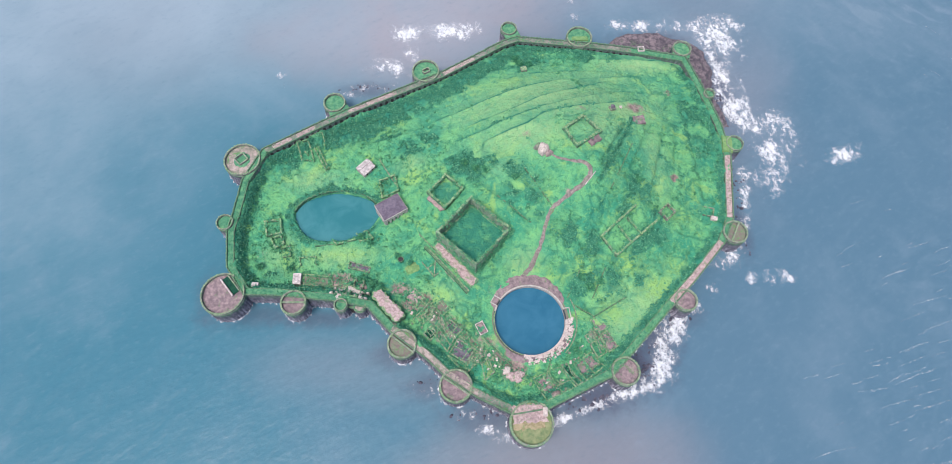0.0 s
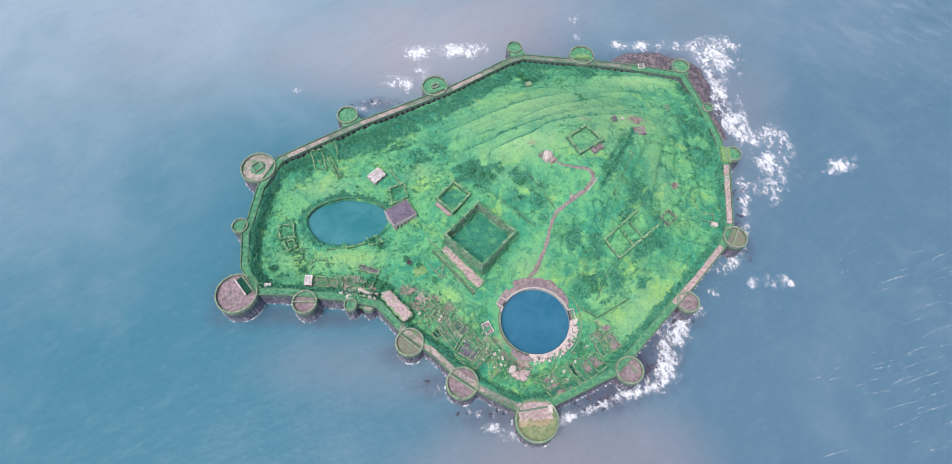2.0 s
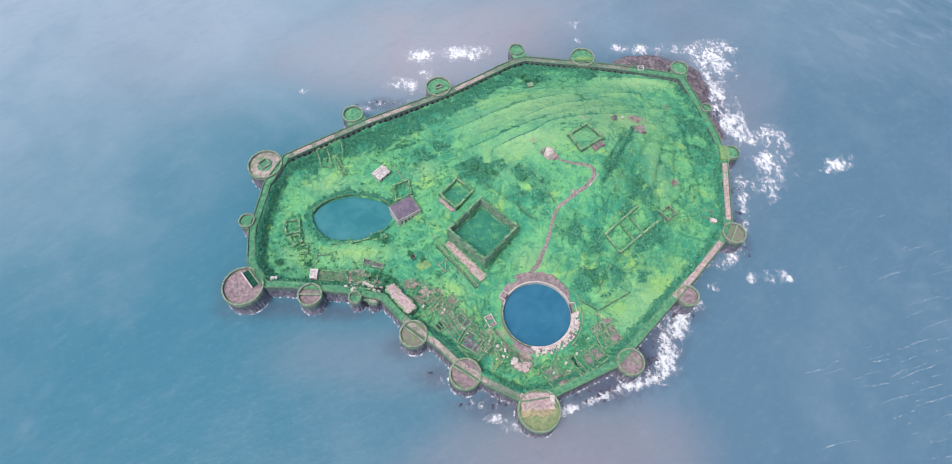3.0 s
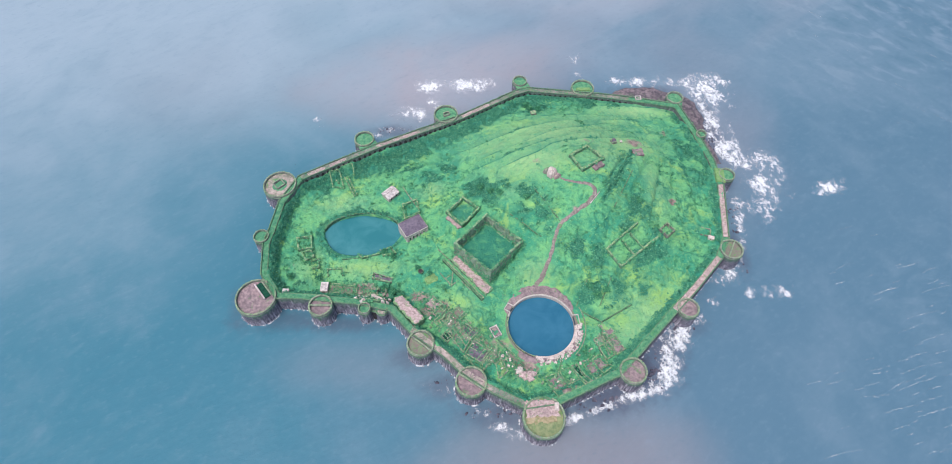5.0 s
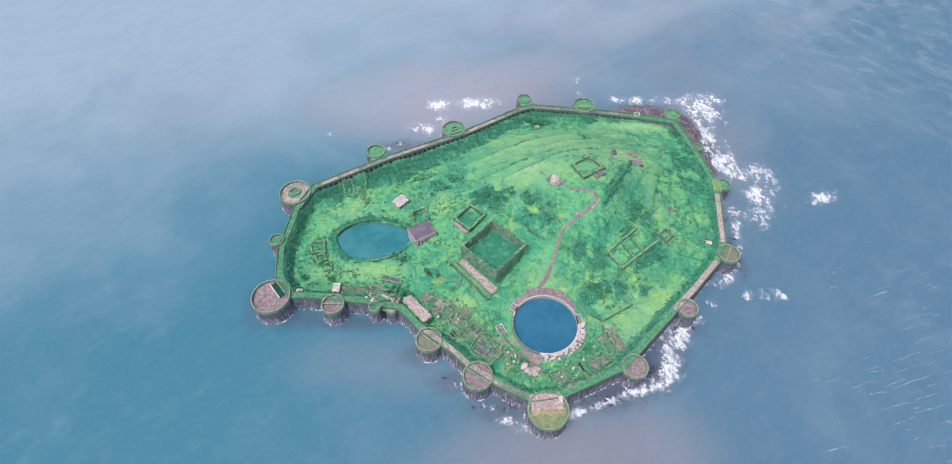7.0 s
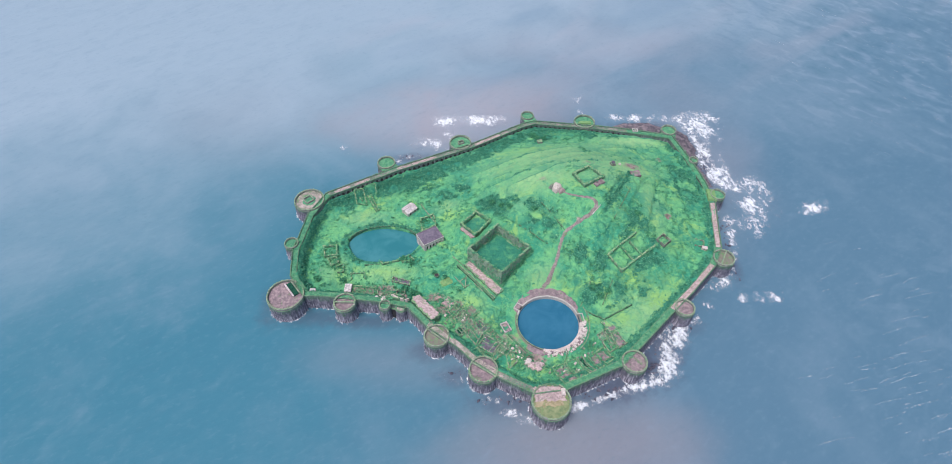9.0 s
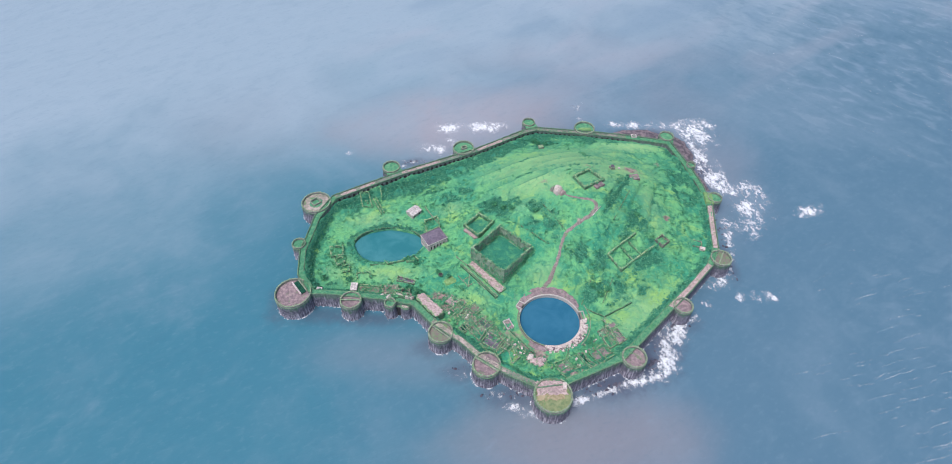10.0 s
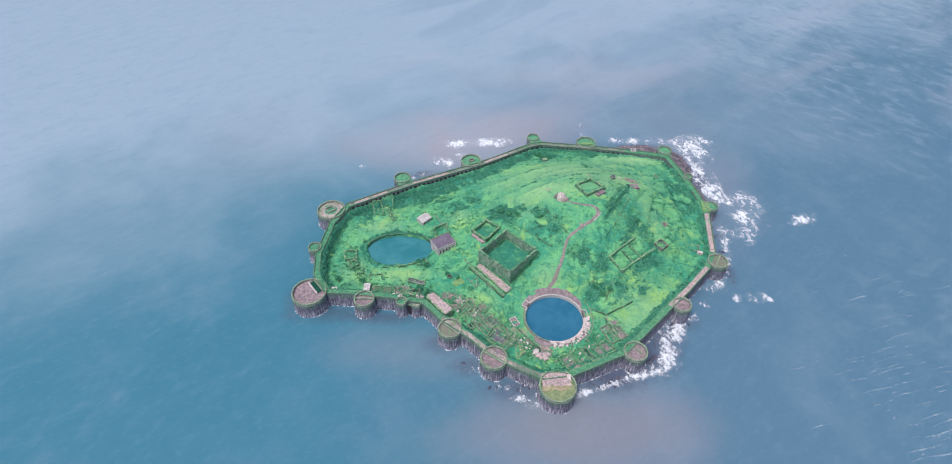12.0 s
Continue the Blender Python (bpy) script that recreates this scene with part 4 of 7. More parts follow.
# ---- masonry walls with openings and broken tops ----
def wall_shape(a, b, z0, top, th, openings=(), step=1.2, ragged=0.6, seed=0):
    """A wall from a to b. z0 and top: height or function of (x, y). openings: (from, to, sill, head) in metres along and above z0."""
    rr = random.Random(seed)
    ax, ay, bx, by = *a, *b
    length = math.hypot(bx - ax, by - ay)
    ux, uy = (bx - ax) / length, (by - ay) / length
    nx, ny = -uy * th / 2, ux * th / 2
    cuts = {0.0, length}
    n = max(1, round(length / step))
    for k in range(1, n):
        cuts.add(length * k / n)
    for o in openings:
        cuts.add(min(length, max(0, o[0])))
        cuts.add(min(length, max(0, o[1])))
    cuts = sorted(cuts)
    bottom = (lambda x, y: z0) if not callable(z0) else z0
    crest = (lambda x, y: top) if not callable(top) else top
    dips = [0.0]
    for _ in cuts:
        dips.append(0.55 * dips[-1] + ragged * (rr.random() ** 2))
    verts, faces = [], []

    def cell(s0, s1, lo0, lo1, hi0, hi1, ends):
        base = len(verts)
        for s, lo, hi in ((s0, lo0, hi0), (s1, lo1, hi1)):
            x, y = ax + ux * s, ay + uy * s
            verts.extend([(x - nx, y - ny, lo), (x + nx, y + ny, lo), (x + nx * 0.9, y + ny * 0.9, hi), (x - nx * 0.9, y - ny * 0.9, hi)])
        q = [(0, 4, 7, 3), (5, 1, 2, 6), (3, 7, 6, 2), (1, 5, 4, 0)]
        if ends[0]:
            q.append((0, 3, 2, 1))
        if ends[1]:
            q.append((4, 5, 6, 7))
        faces.extend(tuple(base + i for i in f) for f in q)

    for k, (s0, s1) in enumerate(zip(cuts, cuts[1:])):
        if s1 - s0 < 1e-4:
            continue
        x0, y0, x1, y1 = ax + ux * s0, ay + uy * s0, ax + ux * s1, ay + uy * s1
        b0, b1 = bottom(x0, y0), bottom(x1, y1)
        t0, t1 = crest(x0, y0) - dips[k], crest(x1, y1) - dips[k + 1]
        mid = (s0 + s1) / 2
        hole = [o for o in openings if o[0] <= mid <= o[1]]
        if hole:
            _, _, sill, head = hole[0]
            if sill > 0:
                cell(s0, s1, b0, b1, b0 + sill, b1 + sill, (True, True))
            if b0 + head < t0 - 0.3:
                cell(s0, s1, b0 + head, b1 + head, t0, t1, (True, True))
        else:
            cell(s0, s1, b0, b1, t0, t1, (True, True))
    return verts, faces


def sunk(x, y):
    return ground_at(x, y) - 0.8


def over(h):
    return lambda x, y: ground_at(x, y) + h


def build_ruin(name, label, corners, h, th, seed, category="ruin", group="", missing=(), material=None, ragged=0.7, inner=()):
    """A roofless room: one wall part for each side, following the ground."""
    cx, cy = sum(c[0] for c in corners) / len(corners), sum(c[1] for c in corners) / len(corners)
    r = thing(name, (cx, cy, ground_at(cx, cy)), label, category, group)
    rr = random.Random(seed)
    sides = list(zip(corners, corners[1:] + corners[:1]))
    for k, (a, b) in enumerate(sides):
        if k in missing:
            continue
        length = math.dist(a, b)
        door = length * (0.3 + 0.4 * rr.random())
        holes = [(door - 0.6, door + 0.6, 0.8, 9.0)] if length > 4 else []
        u = ((b[0] - a[0]) / length, (b[1] - a[1]) / length)
        off = th / 2 + 0.003
        a2 = (a[0] + u[0] * off, a[1] + u[1] * off) if k % 2 else (a[0] - u[0] * off, a[1] - u[1] * off)
        b2 = (b[0] - u[0] * off, b[1] - u[1] * off) if k % 2 else (b[0] + u[0] * off, b[1] + u[1] * off)
        part("ruined_wall", wall_shape(a2, b2, sunk, over(h * (0.85 + 0.3 * rr.random())), th, holes, 1.2, ragged, seed * 7 + k), material or M_RUIN, r)
    for k, (a, b) in enumerate(inner):
        part("ruined_wall", wall_shape(a, b, sunk, over(h * 0.75), th * 0.8, (), 1.2, ragged, seed * 11 + k), material or M_RUIN, r)
    return r


# great palace court
def build_palace():
    c = rect(*SQUARE, SQUARE_SIDE - 0.9, SQUARE_SIDE - 0.9, SQUARE_TURN)
    p = thing("palace_ruin", (SQUARE[0], SQUARE[1], 7.0), "large roofless square palace ruin with tall broken walls", "ruin")
    z0, top, th = 6.5, 28.9, 1.9
    for k, (a, b) in enumerate(zip(c, c[1:] + c[:1])):
        length = math.dist(a, b)
        u = ((b[0] - a[0]) / length, (b[1] - a[1]) / length)
        e = th / 2 + 0.003
        if k % 2:
            a2, b2 = (a[0] + u[0] * e, a[1] + u[1] * e), (b[0] - u[0] * e, b[1] - u[1] * e)
        else:
            a2, b2 = (a[0] - u[0] * e, a[1] - u[1] * e), (b[0] + u[0] * e, b[1] + u[1] * e)
        holes = []
        s = 5.0
        while s < length - 4:
            holes.append((s, s + 1.7, 17.2, 20.2) if (int(s) // 3) % 2 else (s, s + 1.5, 10.0, 13.0))
            s += 2.9
        part("palace_wall", wall_shape(a2, b2, z0, top, th, holes, 1.5, 2.0, 40 + k), M_PALACE, p, "tall broken stone wall with window openings")
        # fallen masonry along the inner foot
        q = rect(*SQUARE, SQUARE_SIDE - 4.0, SQUARE_SIDE - 4.0, SQUARE_TURN)
        part("footing", wall_shape(q[k], q[(k + 1) % 4], 13.0, 17.6, 1.4, (), 2.0, 1.4, 60 + k), M_PALACE, p)


build_palace()
small = [(-1.7, 228.6), (-16.6, 213.6), (-3.6, 199.4), (11.0, 213.6)]
build_ruin("court_ruin", "roofless square stone court beside the palace", small, 5.2, 1.8, 5, ragged=1.2, material=M_OVERGROWN)
ledge = thing("stone_terrace", (-8.5, 206.0, 9.0), "flat pinkish stone terrace beside the square court", "terrace")
part("paving", rough_slab([(-17.5, 209.0), (-7.6, 197.8), (-4.6, 198.6), (-15.6, 211.6)], 6.0, 14.6, 0.4, 5), M_WALK, ledge)

# raised ramp below the palace, with stub walls along its outer edge
ramp = thing("raised_ramp", (5.5, 156.0, 8.0), "long raised pink-paved ramp below the palace", "ramp")
part("ramp_body", rough_slab([(-15.2, 168.4), (12.6, 134.0), (19.0, 139.4), (-9.0, 173.2)], 4.0, 11.0, 0.6, 4), M_OVERGROWN, ramp)
part("ramp_paving", rough_slab([(-13.0, 168.4), (12.8, 135.4), (17.6, 139.2), (-9.8, 171.6)], 10.6, 11.35, 1.0, 3), M_WALK, ramp, "pale pink paving, worn in patches")
for k in range(13):
    u = (k + 0.5) / 13
    x, y = -17.6 + 28.8 * u, 167.0 - 35.6 * u
    part("buttress", slab(rect(x, y, 1.1, 3.6, 37), 4.5, 9.4 + 0.7 * rng.random(), 0.05), M_RUIN, ramp, "stub of a ruined arch")
part("outer_wall", wall_shape((-21, 170), (10, 130), sunk, over(2.6), 2.2, (), 1.5, 1.2, 9), M_IVY, ramp)

# low walls of the courts below the ramp
build_ruin("court_ruin", "low grassy outlines of a ruined court", [(-25.4, 181.8), (-24.2, 158.4), (-14.8, 145.4), (-12.4, 165.8)], 1.1, 0.8, 12, missing=(0,))
build_ruin("court_ruin", "low grassy outlines of a ruined court", [(-19.4, 152.6), (-14.8, 145.4), (-8.5, 149.7), (-12.4, 156.8)], 1.2, 0.8, 13, missing=(2,))
build_ruin("court_ruin", "low grassy outlines of a ruined court", [(-6.0, 148.0), (0.6, 139.9), (6.6, 143.6), (1.5, 151.0)], 1.2, 0.8, 14, missing=(3,))

# citadel on the hilltop
top_ruin = build_ruin("hilltop_ruin", "roofless stone enclosure on the hilltop", [(111.0, 262.0), (94.0, 249.5), (102.2, 233.5), (123.0, 247.0)], 3.8, 2.3, 21, ragged=1.4, material=M_OVERGROWN)
heap = thing("stone_platform", (117.0, 239.5, ground_at(117, 239.5)), "collapsed grey-pink stone platform at the enclosure", "platform")
part("platform_slab", rough_slab(rect(117.0, 239.4, 11, 6.5, 32), ground_at(117, 239.4) - 1.5, ground_at(117, 239.4) + 1.4, 0.5, 6, 1.3, 0.3), M_EARTH, heap)

# flagged stone lookout on a mound
mound = thing("rock_mound", (76.0, 235.0, ground_at(76, 235)), "pale lumpy stone mound on the hilltop", "mound")


def lump(cx, cy, cz, rx, ry, rz, seed, n=14, m=7):
    rr = random.Random(seed)
    ph = [rr.random() * 6.3 for _ in range(6)]
    loops = []
    for j in range(m):
        e = (j / (m - 1)) * math.pi * 0.5
        loop = []
        for i in range(n):
            a = 2 * math.pi * i / n
            k = 1 + 0.16 * math.sin(3 * a + ph[0]) + 0.1 * math.sin(5 * a + ph[1] + 3 * e) + 0.12 * (rr.random() - 0.5)
            q = max(0.06, math.cos(e)) * k
            loop.append((cx + rx * q * math.cos(a), cy + ry * q * math.sin(a), cz + rz * math.sin(e) * (0.92 + 0.16 * rr.random())))
        loops.append(loop)
    return ring_solid(loops, True)


part("rock", lump(75.6, 233.4, ground_at(76, 233) - 0.8, 4.6, 5.0, 8.0, 3), M_PALE, mound)
part("rock", lump(77.2, 232.0, ground_at(77, 232) + 1.5, 2.6, 3.0, 5.6, 13), M_PALE, mound)
part("rock", lump(79.6, 229.6, ground_at(80, 230) - 0.6, 3.2, 2.8, 4.9, 4), M_WALK, mound)
part("rock", lump(72.0, 236.0, ground_at(72, 236) - 0.6, 3.2, 3.0, 5.6, 5), M_RUIN, mound)


# ---- draped strips: path and plaza ----
def draped(points, widths, lift, fine=2.0, across=4):
    verts, faces = [], []
    stations = []
    for k, (a, b) in enumerate(zip(points, points[1:])):
        n = max(1, int(math.dist(a, b) / fine))
        for i in range(n):
            u = i / n
            stations.append((a[0] + (b[0] - a[0]) * u, a[1] + (b[1] - a[1]) * u, widths[k] + (widths[k + 1] - widths[k]) * u))
    stations.append((*points[-1], widths[-1]))
    soft = []
    for i, s in enumerate(stations):
        near = stations[max(0, i - 2):i + 3]
        soft.append(tuple(sum(q[j] for q in near) / len(near) for j in range(3)))
    rr = random.Random(8)
    for i, (x, y, w) in enumerate(soft):
        x0, y0, _ = soft[max(0, i - 1)]
        x1, y1, _ = soft[min(len(soft) - 1, i + 1)]
        d = math.hypot(x1 - x0, y1 - y0)
        nx, ny = -(y1 - y0) / d, (x1 - x0) / d
        wl, wr = w * (0.65 + 0.6 * rr.random()), w * (0.65 + 0.6 * rr.random())
        for j in range(across + 1):
            s = -wl / 2 + (wl + wr) / 2 * j / across
            px, py = x + nx * s, y + ny * s
            edge = 0.45 if j in (0, across) else 0.0
            verts.append((px, py, max(ground_at(px, py), ground_at(x, y) - 0.4) + lift - edge))
    for i in range(len(soft) - 1):
        for j in range(across):
            a = i * (across + 1) + j
            faces.append((a, a + 1, a + across + 2, a + across + 1))
    return verts, faces


verts_faces = draped(trail, [1.6, 2.2, 2.8, 3.2, 3.8, 4.0, 3.6, 3.4, 3.4, 3.2, 3.2, 3.4, 4.0], 0.55)
ob = new("path", mesh_of("path", *verts_faces, M_TRAIL))
tagged(ob, "worn pinkish earth footpath winding up the hill", "path", kind="structure")
edge = thing("path_kerb", (109, 208, ground_at(109, 208)), "pale stone kerb along the footpath's bend", "kerb")
part("kerb_wall", wall_shape((114.6, 212.8), (105.4, 202.6), sunk, over(1.1), 0.6, (), 1.0, 0.3, 3), M_WHITE, edge)

# ---- round tank ----
tank = thing("round_tank", (*TANK, 0), "round stone-lined water tank with broad coping", "water tank", kind="structure")
STAIRS = ((146, 6.2, 5.6), (6, 9.0, 4.4))
n = 96
lining = ring_solid([circle(*TANK, TANK_R, -1, n), circle(*TANK, TANK_R + 0.1, 6.1, n)], False)
part("lining", (lining[0], [tuple(reversed(f)) for f in lining[1]]), M_COPING, tank, "stone lining of the tank")
for k in range(n):
    a0, a1 = 2 * math.pi * k / n, 2 * math.pi * (k + 1) / n - 0.006
    deg = math.degrees((a0 + a1) / 2)
    if any(abs((deg - b + 180) % 360 - 180) < math.degrees(w / 2 / TANK_R) + 0.6 for b, w, _ in STAIRS):
        continue
    ruinous, grown = 255 < deg or deg < 10, 160 < deg < 255
    r0, r1 = TANK_R + 0.02, TANK_R + (2.0 + 0.7 * rng.random() if ruinous else 0.7 + 0.5 * rng.random() if grown else 1.3)
    h = 6.65 + (0.25 if deg % 30 > 15 else 0.0) * rng.random() + (0.4 * rng.random() if ruinous else 0)
    loop = [(TANK[0] + r * math.cos(a), TANK[1] + r * math.sin(a)) for r, a in ((r0, a0), (r1, a0), (r1, a1), (r0, a1))]
    part("coping_stone", slab(loop, 5.0, h, 0.02), M_PALE if ruinous else M_RUIN if grown else M_COPING, tank)
outer = ring_solid([circle(*TANK, TANK_R + 1.3, 5.2, n), circle(*TANK, TANK_R + 1.35, 6.25, n), circle(*TANK, TANK_R + 2.6, 6.2, n, wob=0.5, seed=3), circle(*TANK, TANK_R + 3.2, 5.0, n, wob=0.5, seed=3)], False)
part("apron", outer, M_MIXED, tank, "worn grassy earth apron")
for bearing, wide, deep in STAIRS:
    ca, sa = math.cos(radians(bearing)), math.sin(radians(bearing))

    def beside(r, side):
        return (TANK[0] + r * ca - side * sa, TANK[1] + r * sa + side * ca)

    for side in (-wide / 2, wide / 2):
        part("stair_cheek", slab(rect(*beside(TANK_R + deep / 2, side), deep, 0.7, bearing), 2.0, 7.1, 0.01), M_COPING, tank, "pale stone cheek of a stair")
    part("stair_back", slab(rect(*beside(TANK_R + deep + 0.3, 0), 0.6, wide + 0.7, bearing), 4.0, 7.1, 0.01), M_COPING, tank)
    steps = 8
    for k in range(steps):
        r = TANK_R + deep * (k + 0.5) / steps
        part("stair_step", slab(rect(*beside(r, 0), deep / steps, wide - 0.72, bearing), 2.0, 3.3 + 0.34 * k, 0.0), M_SLATE, tank, "dark slate step")
for k in range(54):
    a0 = 262 + 88 * k / 54 + rng.uniform(-0.5, 0.5)
    for row in range(3):
        if rng.random() < 0.2 + 0.12 * row:
            continue
        r0 = TANK_R + 2.4 + 1.75 * row + rng.uniform(-0.2, 0.2)
        r1, a1 = r0 + rng.uniform(1.0, 1.6), a0 + rng.uniform(1.0, 1.6)
        loop = [(TANK[0] + r * math.cos(radians(a)), TANK[1] + r * math.sin(radians(a))) for r, a in ((r0, a0), (r1, a0 + 0.2), (r1, a1), (r0, a1))]
        part("paving_stone", slab(loop, 5.4, 6.5 + 0.35 * rng.random(), 0.08), (M_PALE, M_PALE, M_WALK, M_MIXED)[rng.randrange(4)], tank)
brown = [(TANK[0] + r * math.cos(radians(a)), TANK[1] + r * math.sin(radians(a))) for r, a in ((TANK_R + 1.6, 226), (TANK_R + 6.6, 228), (TANK_R + 6.8, 243), (TANK_R + 6.2, 257), (TANK_R + 1.6, 257), (TANK_R + 1.5, 242))]
part("paved_terrace", rough_slab(brown, 5.0, 6.5, 0.4, 15), M_EARTH, tank, "brown worn paving beside the tank")
ob = new("water_tank_surface", mesh_of("water_tank_surface", circle(*TANK, TANK_R + 0.02, TANK_Z, 72), [tuple(range(72))], M_TANK))
tagged(ob, "still deep blue water in the round tank", "water", kind="structure")

# plaza on the tank's landward side
verts, faces = [], []
na, nr = 40, 6
for k in range(na + 1):
    a = radians(22 + (158 - 22) * k / na)
    wid = 8.5 * math.sin(math.pi * (k / na)) ** 0.35 * (0.9 + 0.2 * rng.random())
    for j in range(nr + 1):
        r = TANK_R + 1.4 + wid * j / nr
        x, y = TANK[0] + r * math.cos(a), TANK[1] + r * math.sin(a)
        verts.append((x, y, max(6.3, ground_at(x, y) + 0.45) - (0.7 if j == nr else 0.0)))
for k in range(na):
    for j in range(nr):
        q = k * (nr + 1) + j
        faces.append((q, q + 1, q + nr + 2, q + nr + 1))
tagged(new("plaza", mesh_of("plaza", verts, [tuple(reversed(f)) for f in faces], M_EARTH)), "trodden pink earth plaza around the round tank", "plaza", kind="structure")

# tumbled pale stones on the tank's seaward rim
arc = thing("garden_wall", (TANK[0] + 35, TANK[1] - 4, 5.5), "low curved stone wall round the tank's seaward side", "wall")
for k in range(12):
    a0, a1 = radians(-48 + 6 * k), radians(-42 + 6 * k)
    q = TANK_R + 9.0
    part("ruined_wall", wall_shape((TANK[0] + q * math.cos(a0), TANK[1] + q * math.sin(a0)), (TANK[0] + q * math.cos(a1), TANK[1] + q * math.sin(a1)), sunk, over(1.0), 0.9, (), 1.2, 0.6, 300 + k), M_RUIN, arc)
for k in range(64):
    a = radians(258 + 100 * rng.random())
    r = TANK_R + 2.4 + 4.0 * rng.random() ** 1.3
    s = 0.7 + 1.3 * rng.random()
    x, y = TANK[0] + r * math.cos(a), TANK[1] + r * math.sin(a)
    ob = thing("stone_block", (x, y, 6.1), "pale tumbled building stone beside the round tank", "stone", "tumbled stones by the tank")
    part("block", slab(rect(x, y, 1.6 * s, 1.1 * s, rng.random() * 180), 5.6, 6.4 + 0.6 * s, 0.12), M_PALE if rng.random() > 0.3 else M_EARTH, ob)
    if k % 2 == 0:
        part("block", slab(rect(x + 0.9 * s, y + 0.5 * s, 0.9 * s, 0.8 * s, rng.random() * 180), 5.6, 6.1 + 0.4 * s, 0.15), M_WALK, ob)

# ---- pond ----
def pond_loop(k, z, n=72):
    loop = []
    for i in range(n):
        a = 2 * math.pi * i / n
        q = k * (1 + 0.03 * math.sin(3 * a + 0.6) + 0.02 * math.sin(5 * a))
        loop.append((POND[0] + POND_RX * q * math.cos(a), POND[1] + POND_RY * q * math.sin(a), z))
    return loop


tagged(new("water_pond", mesh_of("water_pond", pond_loop(1.06, POND_Z), [tuple(range(72))], M_POOL)), "still turquoise pond water among grass banks", "pond", kind="structure")
bank = thing("pond_wall", (-86, 226, 1), "mossy overgrown stone retaining wall along the pond", "wall")
for k in range(14):
    a0, a1 = radians(25 + k * 10), radians(25 + (k + 1) * 10)
    p0 = (POND[0] + POND_RX * 1.045 * math.cos(a0), POND[1] + POND_RY * 1.045 * math.sin(a0))
    p1 = (POND[0] + POND_RX * 1.045 * math.cos(a1), POND[1] + POND_RY * 1.045 * math.sin(a1))
    part("wall_length", wall_shape(p1, p0, -4.0, 2.2, 1.1, (), 1.5, 1.4, 80 + k), M_IVY, bank)
build_ruin("pond_terrace", "grassy ruined terrace on the pond's bank", [(-94.9, 183.0), (-91.1, 178.4), (-76.5, 181.7), (-78.1, 187.0)], 2.4, 1.2, 31, missing=(3,), material=M_OVERGROWN)
build_ruin("pond_terrace", "ruined garden house on the pond's bank", [(-76.0, 188.5), (-72.7, 179.9), (-62.3, 181.8), (-68.6, 190.5)], 2.8, 1.3, 33, material=M_OVERGROWN)
build_ruin("court_ruin", "roofless walled yard beside the flat-roofed house", [(-56.8, 233.0), (-54.8, 217.2), (-41.2, 222.0), (-43.9, 236.5)], 3.0, 1.3, 32, missing=(), material=M_OVERGROWN)
part_wall = thing("field_wall", (-60, 240, 1.5), "low broken garden wall in the grass", "wall")
part("ruined_wall", wall_shape((-57, 254), (-49, 239), sunk, over(1.4), 0.9, (), 1.3, 0.6, 90), M_RUIN, part_wall)
part("ruined_wall", wall_shape((-49, 239), (-43, 228), sunk, over(1.4), 0.9, (), 1.3, 0.6, 91), M_RUIN, part_wall)


# ---- standing houses ----
def build_house():
    c = rect(-46.9, 205.0, 20.8, 16.2, 29)
    h = thing("flat_roofed_house", (-46.9, 205.0, 1.0), "tall stone house with purple-grey flat roof and pale edges", "house")
    for k, (a, b) in enumerate(zip(c, c[1:] + c[:1])):
        length = math.dist(a, b)
        u = ((b[0] - a[0]) / length, (b[1] - a[1]) / length)
        e = 0.45
        if k % 2:
            a, b = (a[0] + u[0] * e, a[1] + u[1] * e), (b[0] - u[0] * e, b[1] - u[1] * e)
        holes = []
        s = 2.2
        while s < length - 2.5:
            holes += [(s, s + 1.7, 2.6, 8.4)]
            s += 3.4
        part("house_wall", wall_shape(a, b, -1.0, 9.9, 0.88, holes, 2.0, 0.0, k), M_WHITE if k in (0, 3) else M_COPING, h, "pale stone wall with tall open bays")
    # dark block behind the bays stands in for interior shade
    part("interior_shade", slab(rect(-46.9, 205.0, 17.9, 13.4, 29), -1.0, 9.3), M_VOID, h, "dark block for the shade inside the house")
    part("roof", slab(rect(-46.9, 205.0, 21.5, 16.9, 29), 9.9, 10.4), M_ROOF, h, "purple-grey flat roof")
    r = rect(-46.9, 205.0, 21.1, 16.5, 29)
    for k, (a, b) in enumerate(zip(r, r[1:] + r[:1])):
        length = math.dist(a, b)
        u = ((b[0] - a[0]) / length, (b[1] - a[1]) / length)
        e = 0.26 if k % 2 else -0.25
        a, b = (a[0] + u[0] * e, a[1] + u[1] * e), (b[0] - u[0] * e, b[1] - u[1] * e)
        part("roof_edge", wall_shape(a, b, 10.3, 11.0, 0.5, (), 2.2, 0.12, 30 + k), M_COPING if k in (0, 3) else M_RUIN, h, "pale worn roof edge")


build_house()


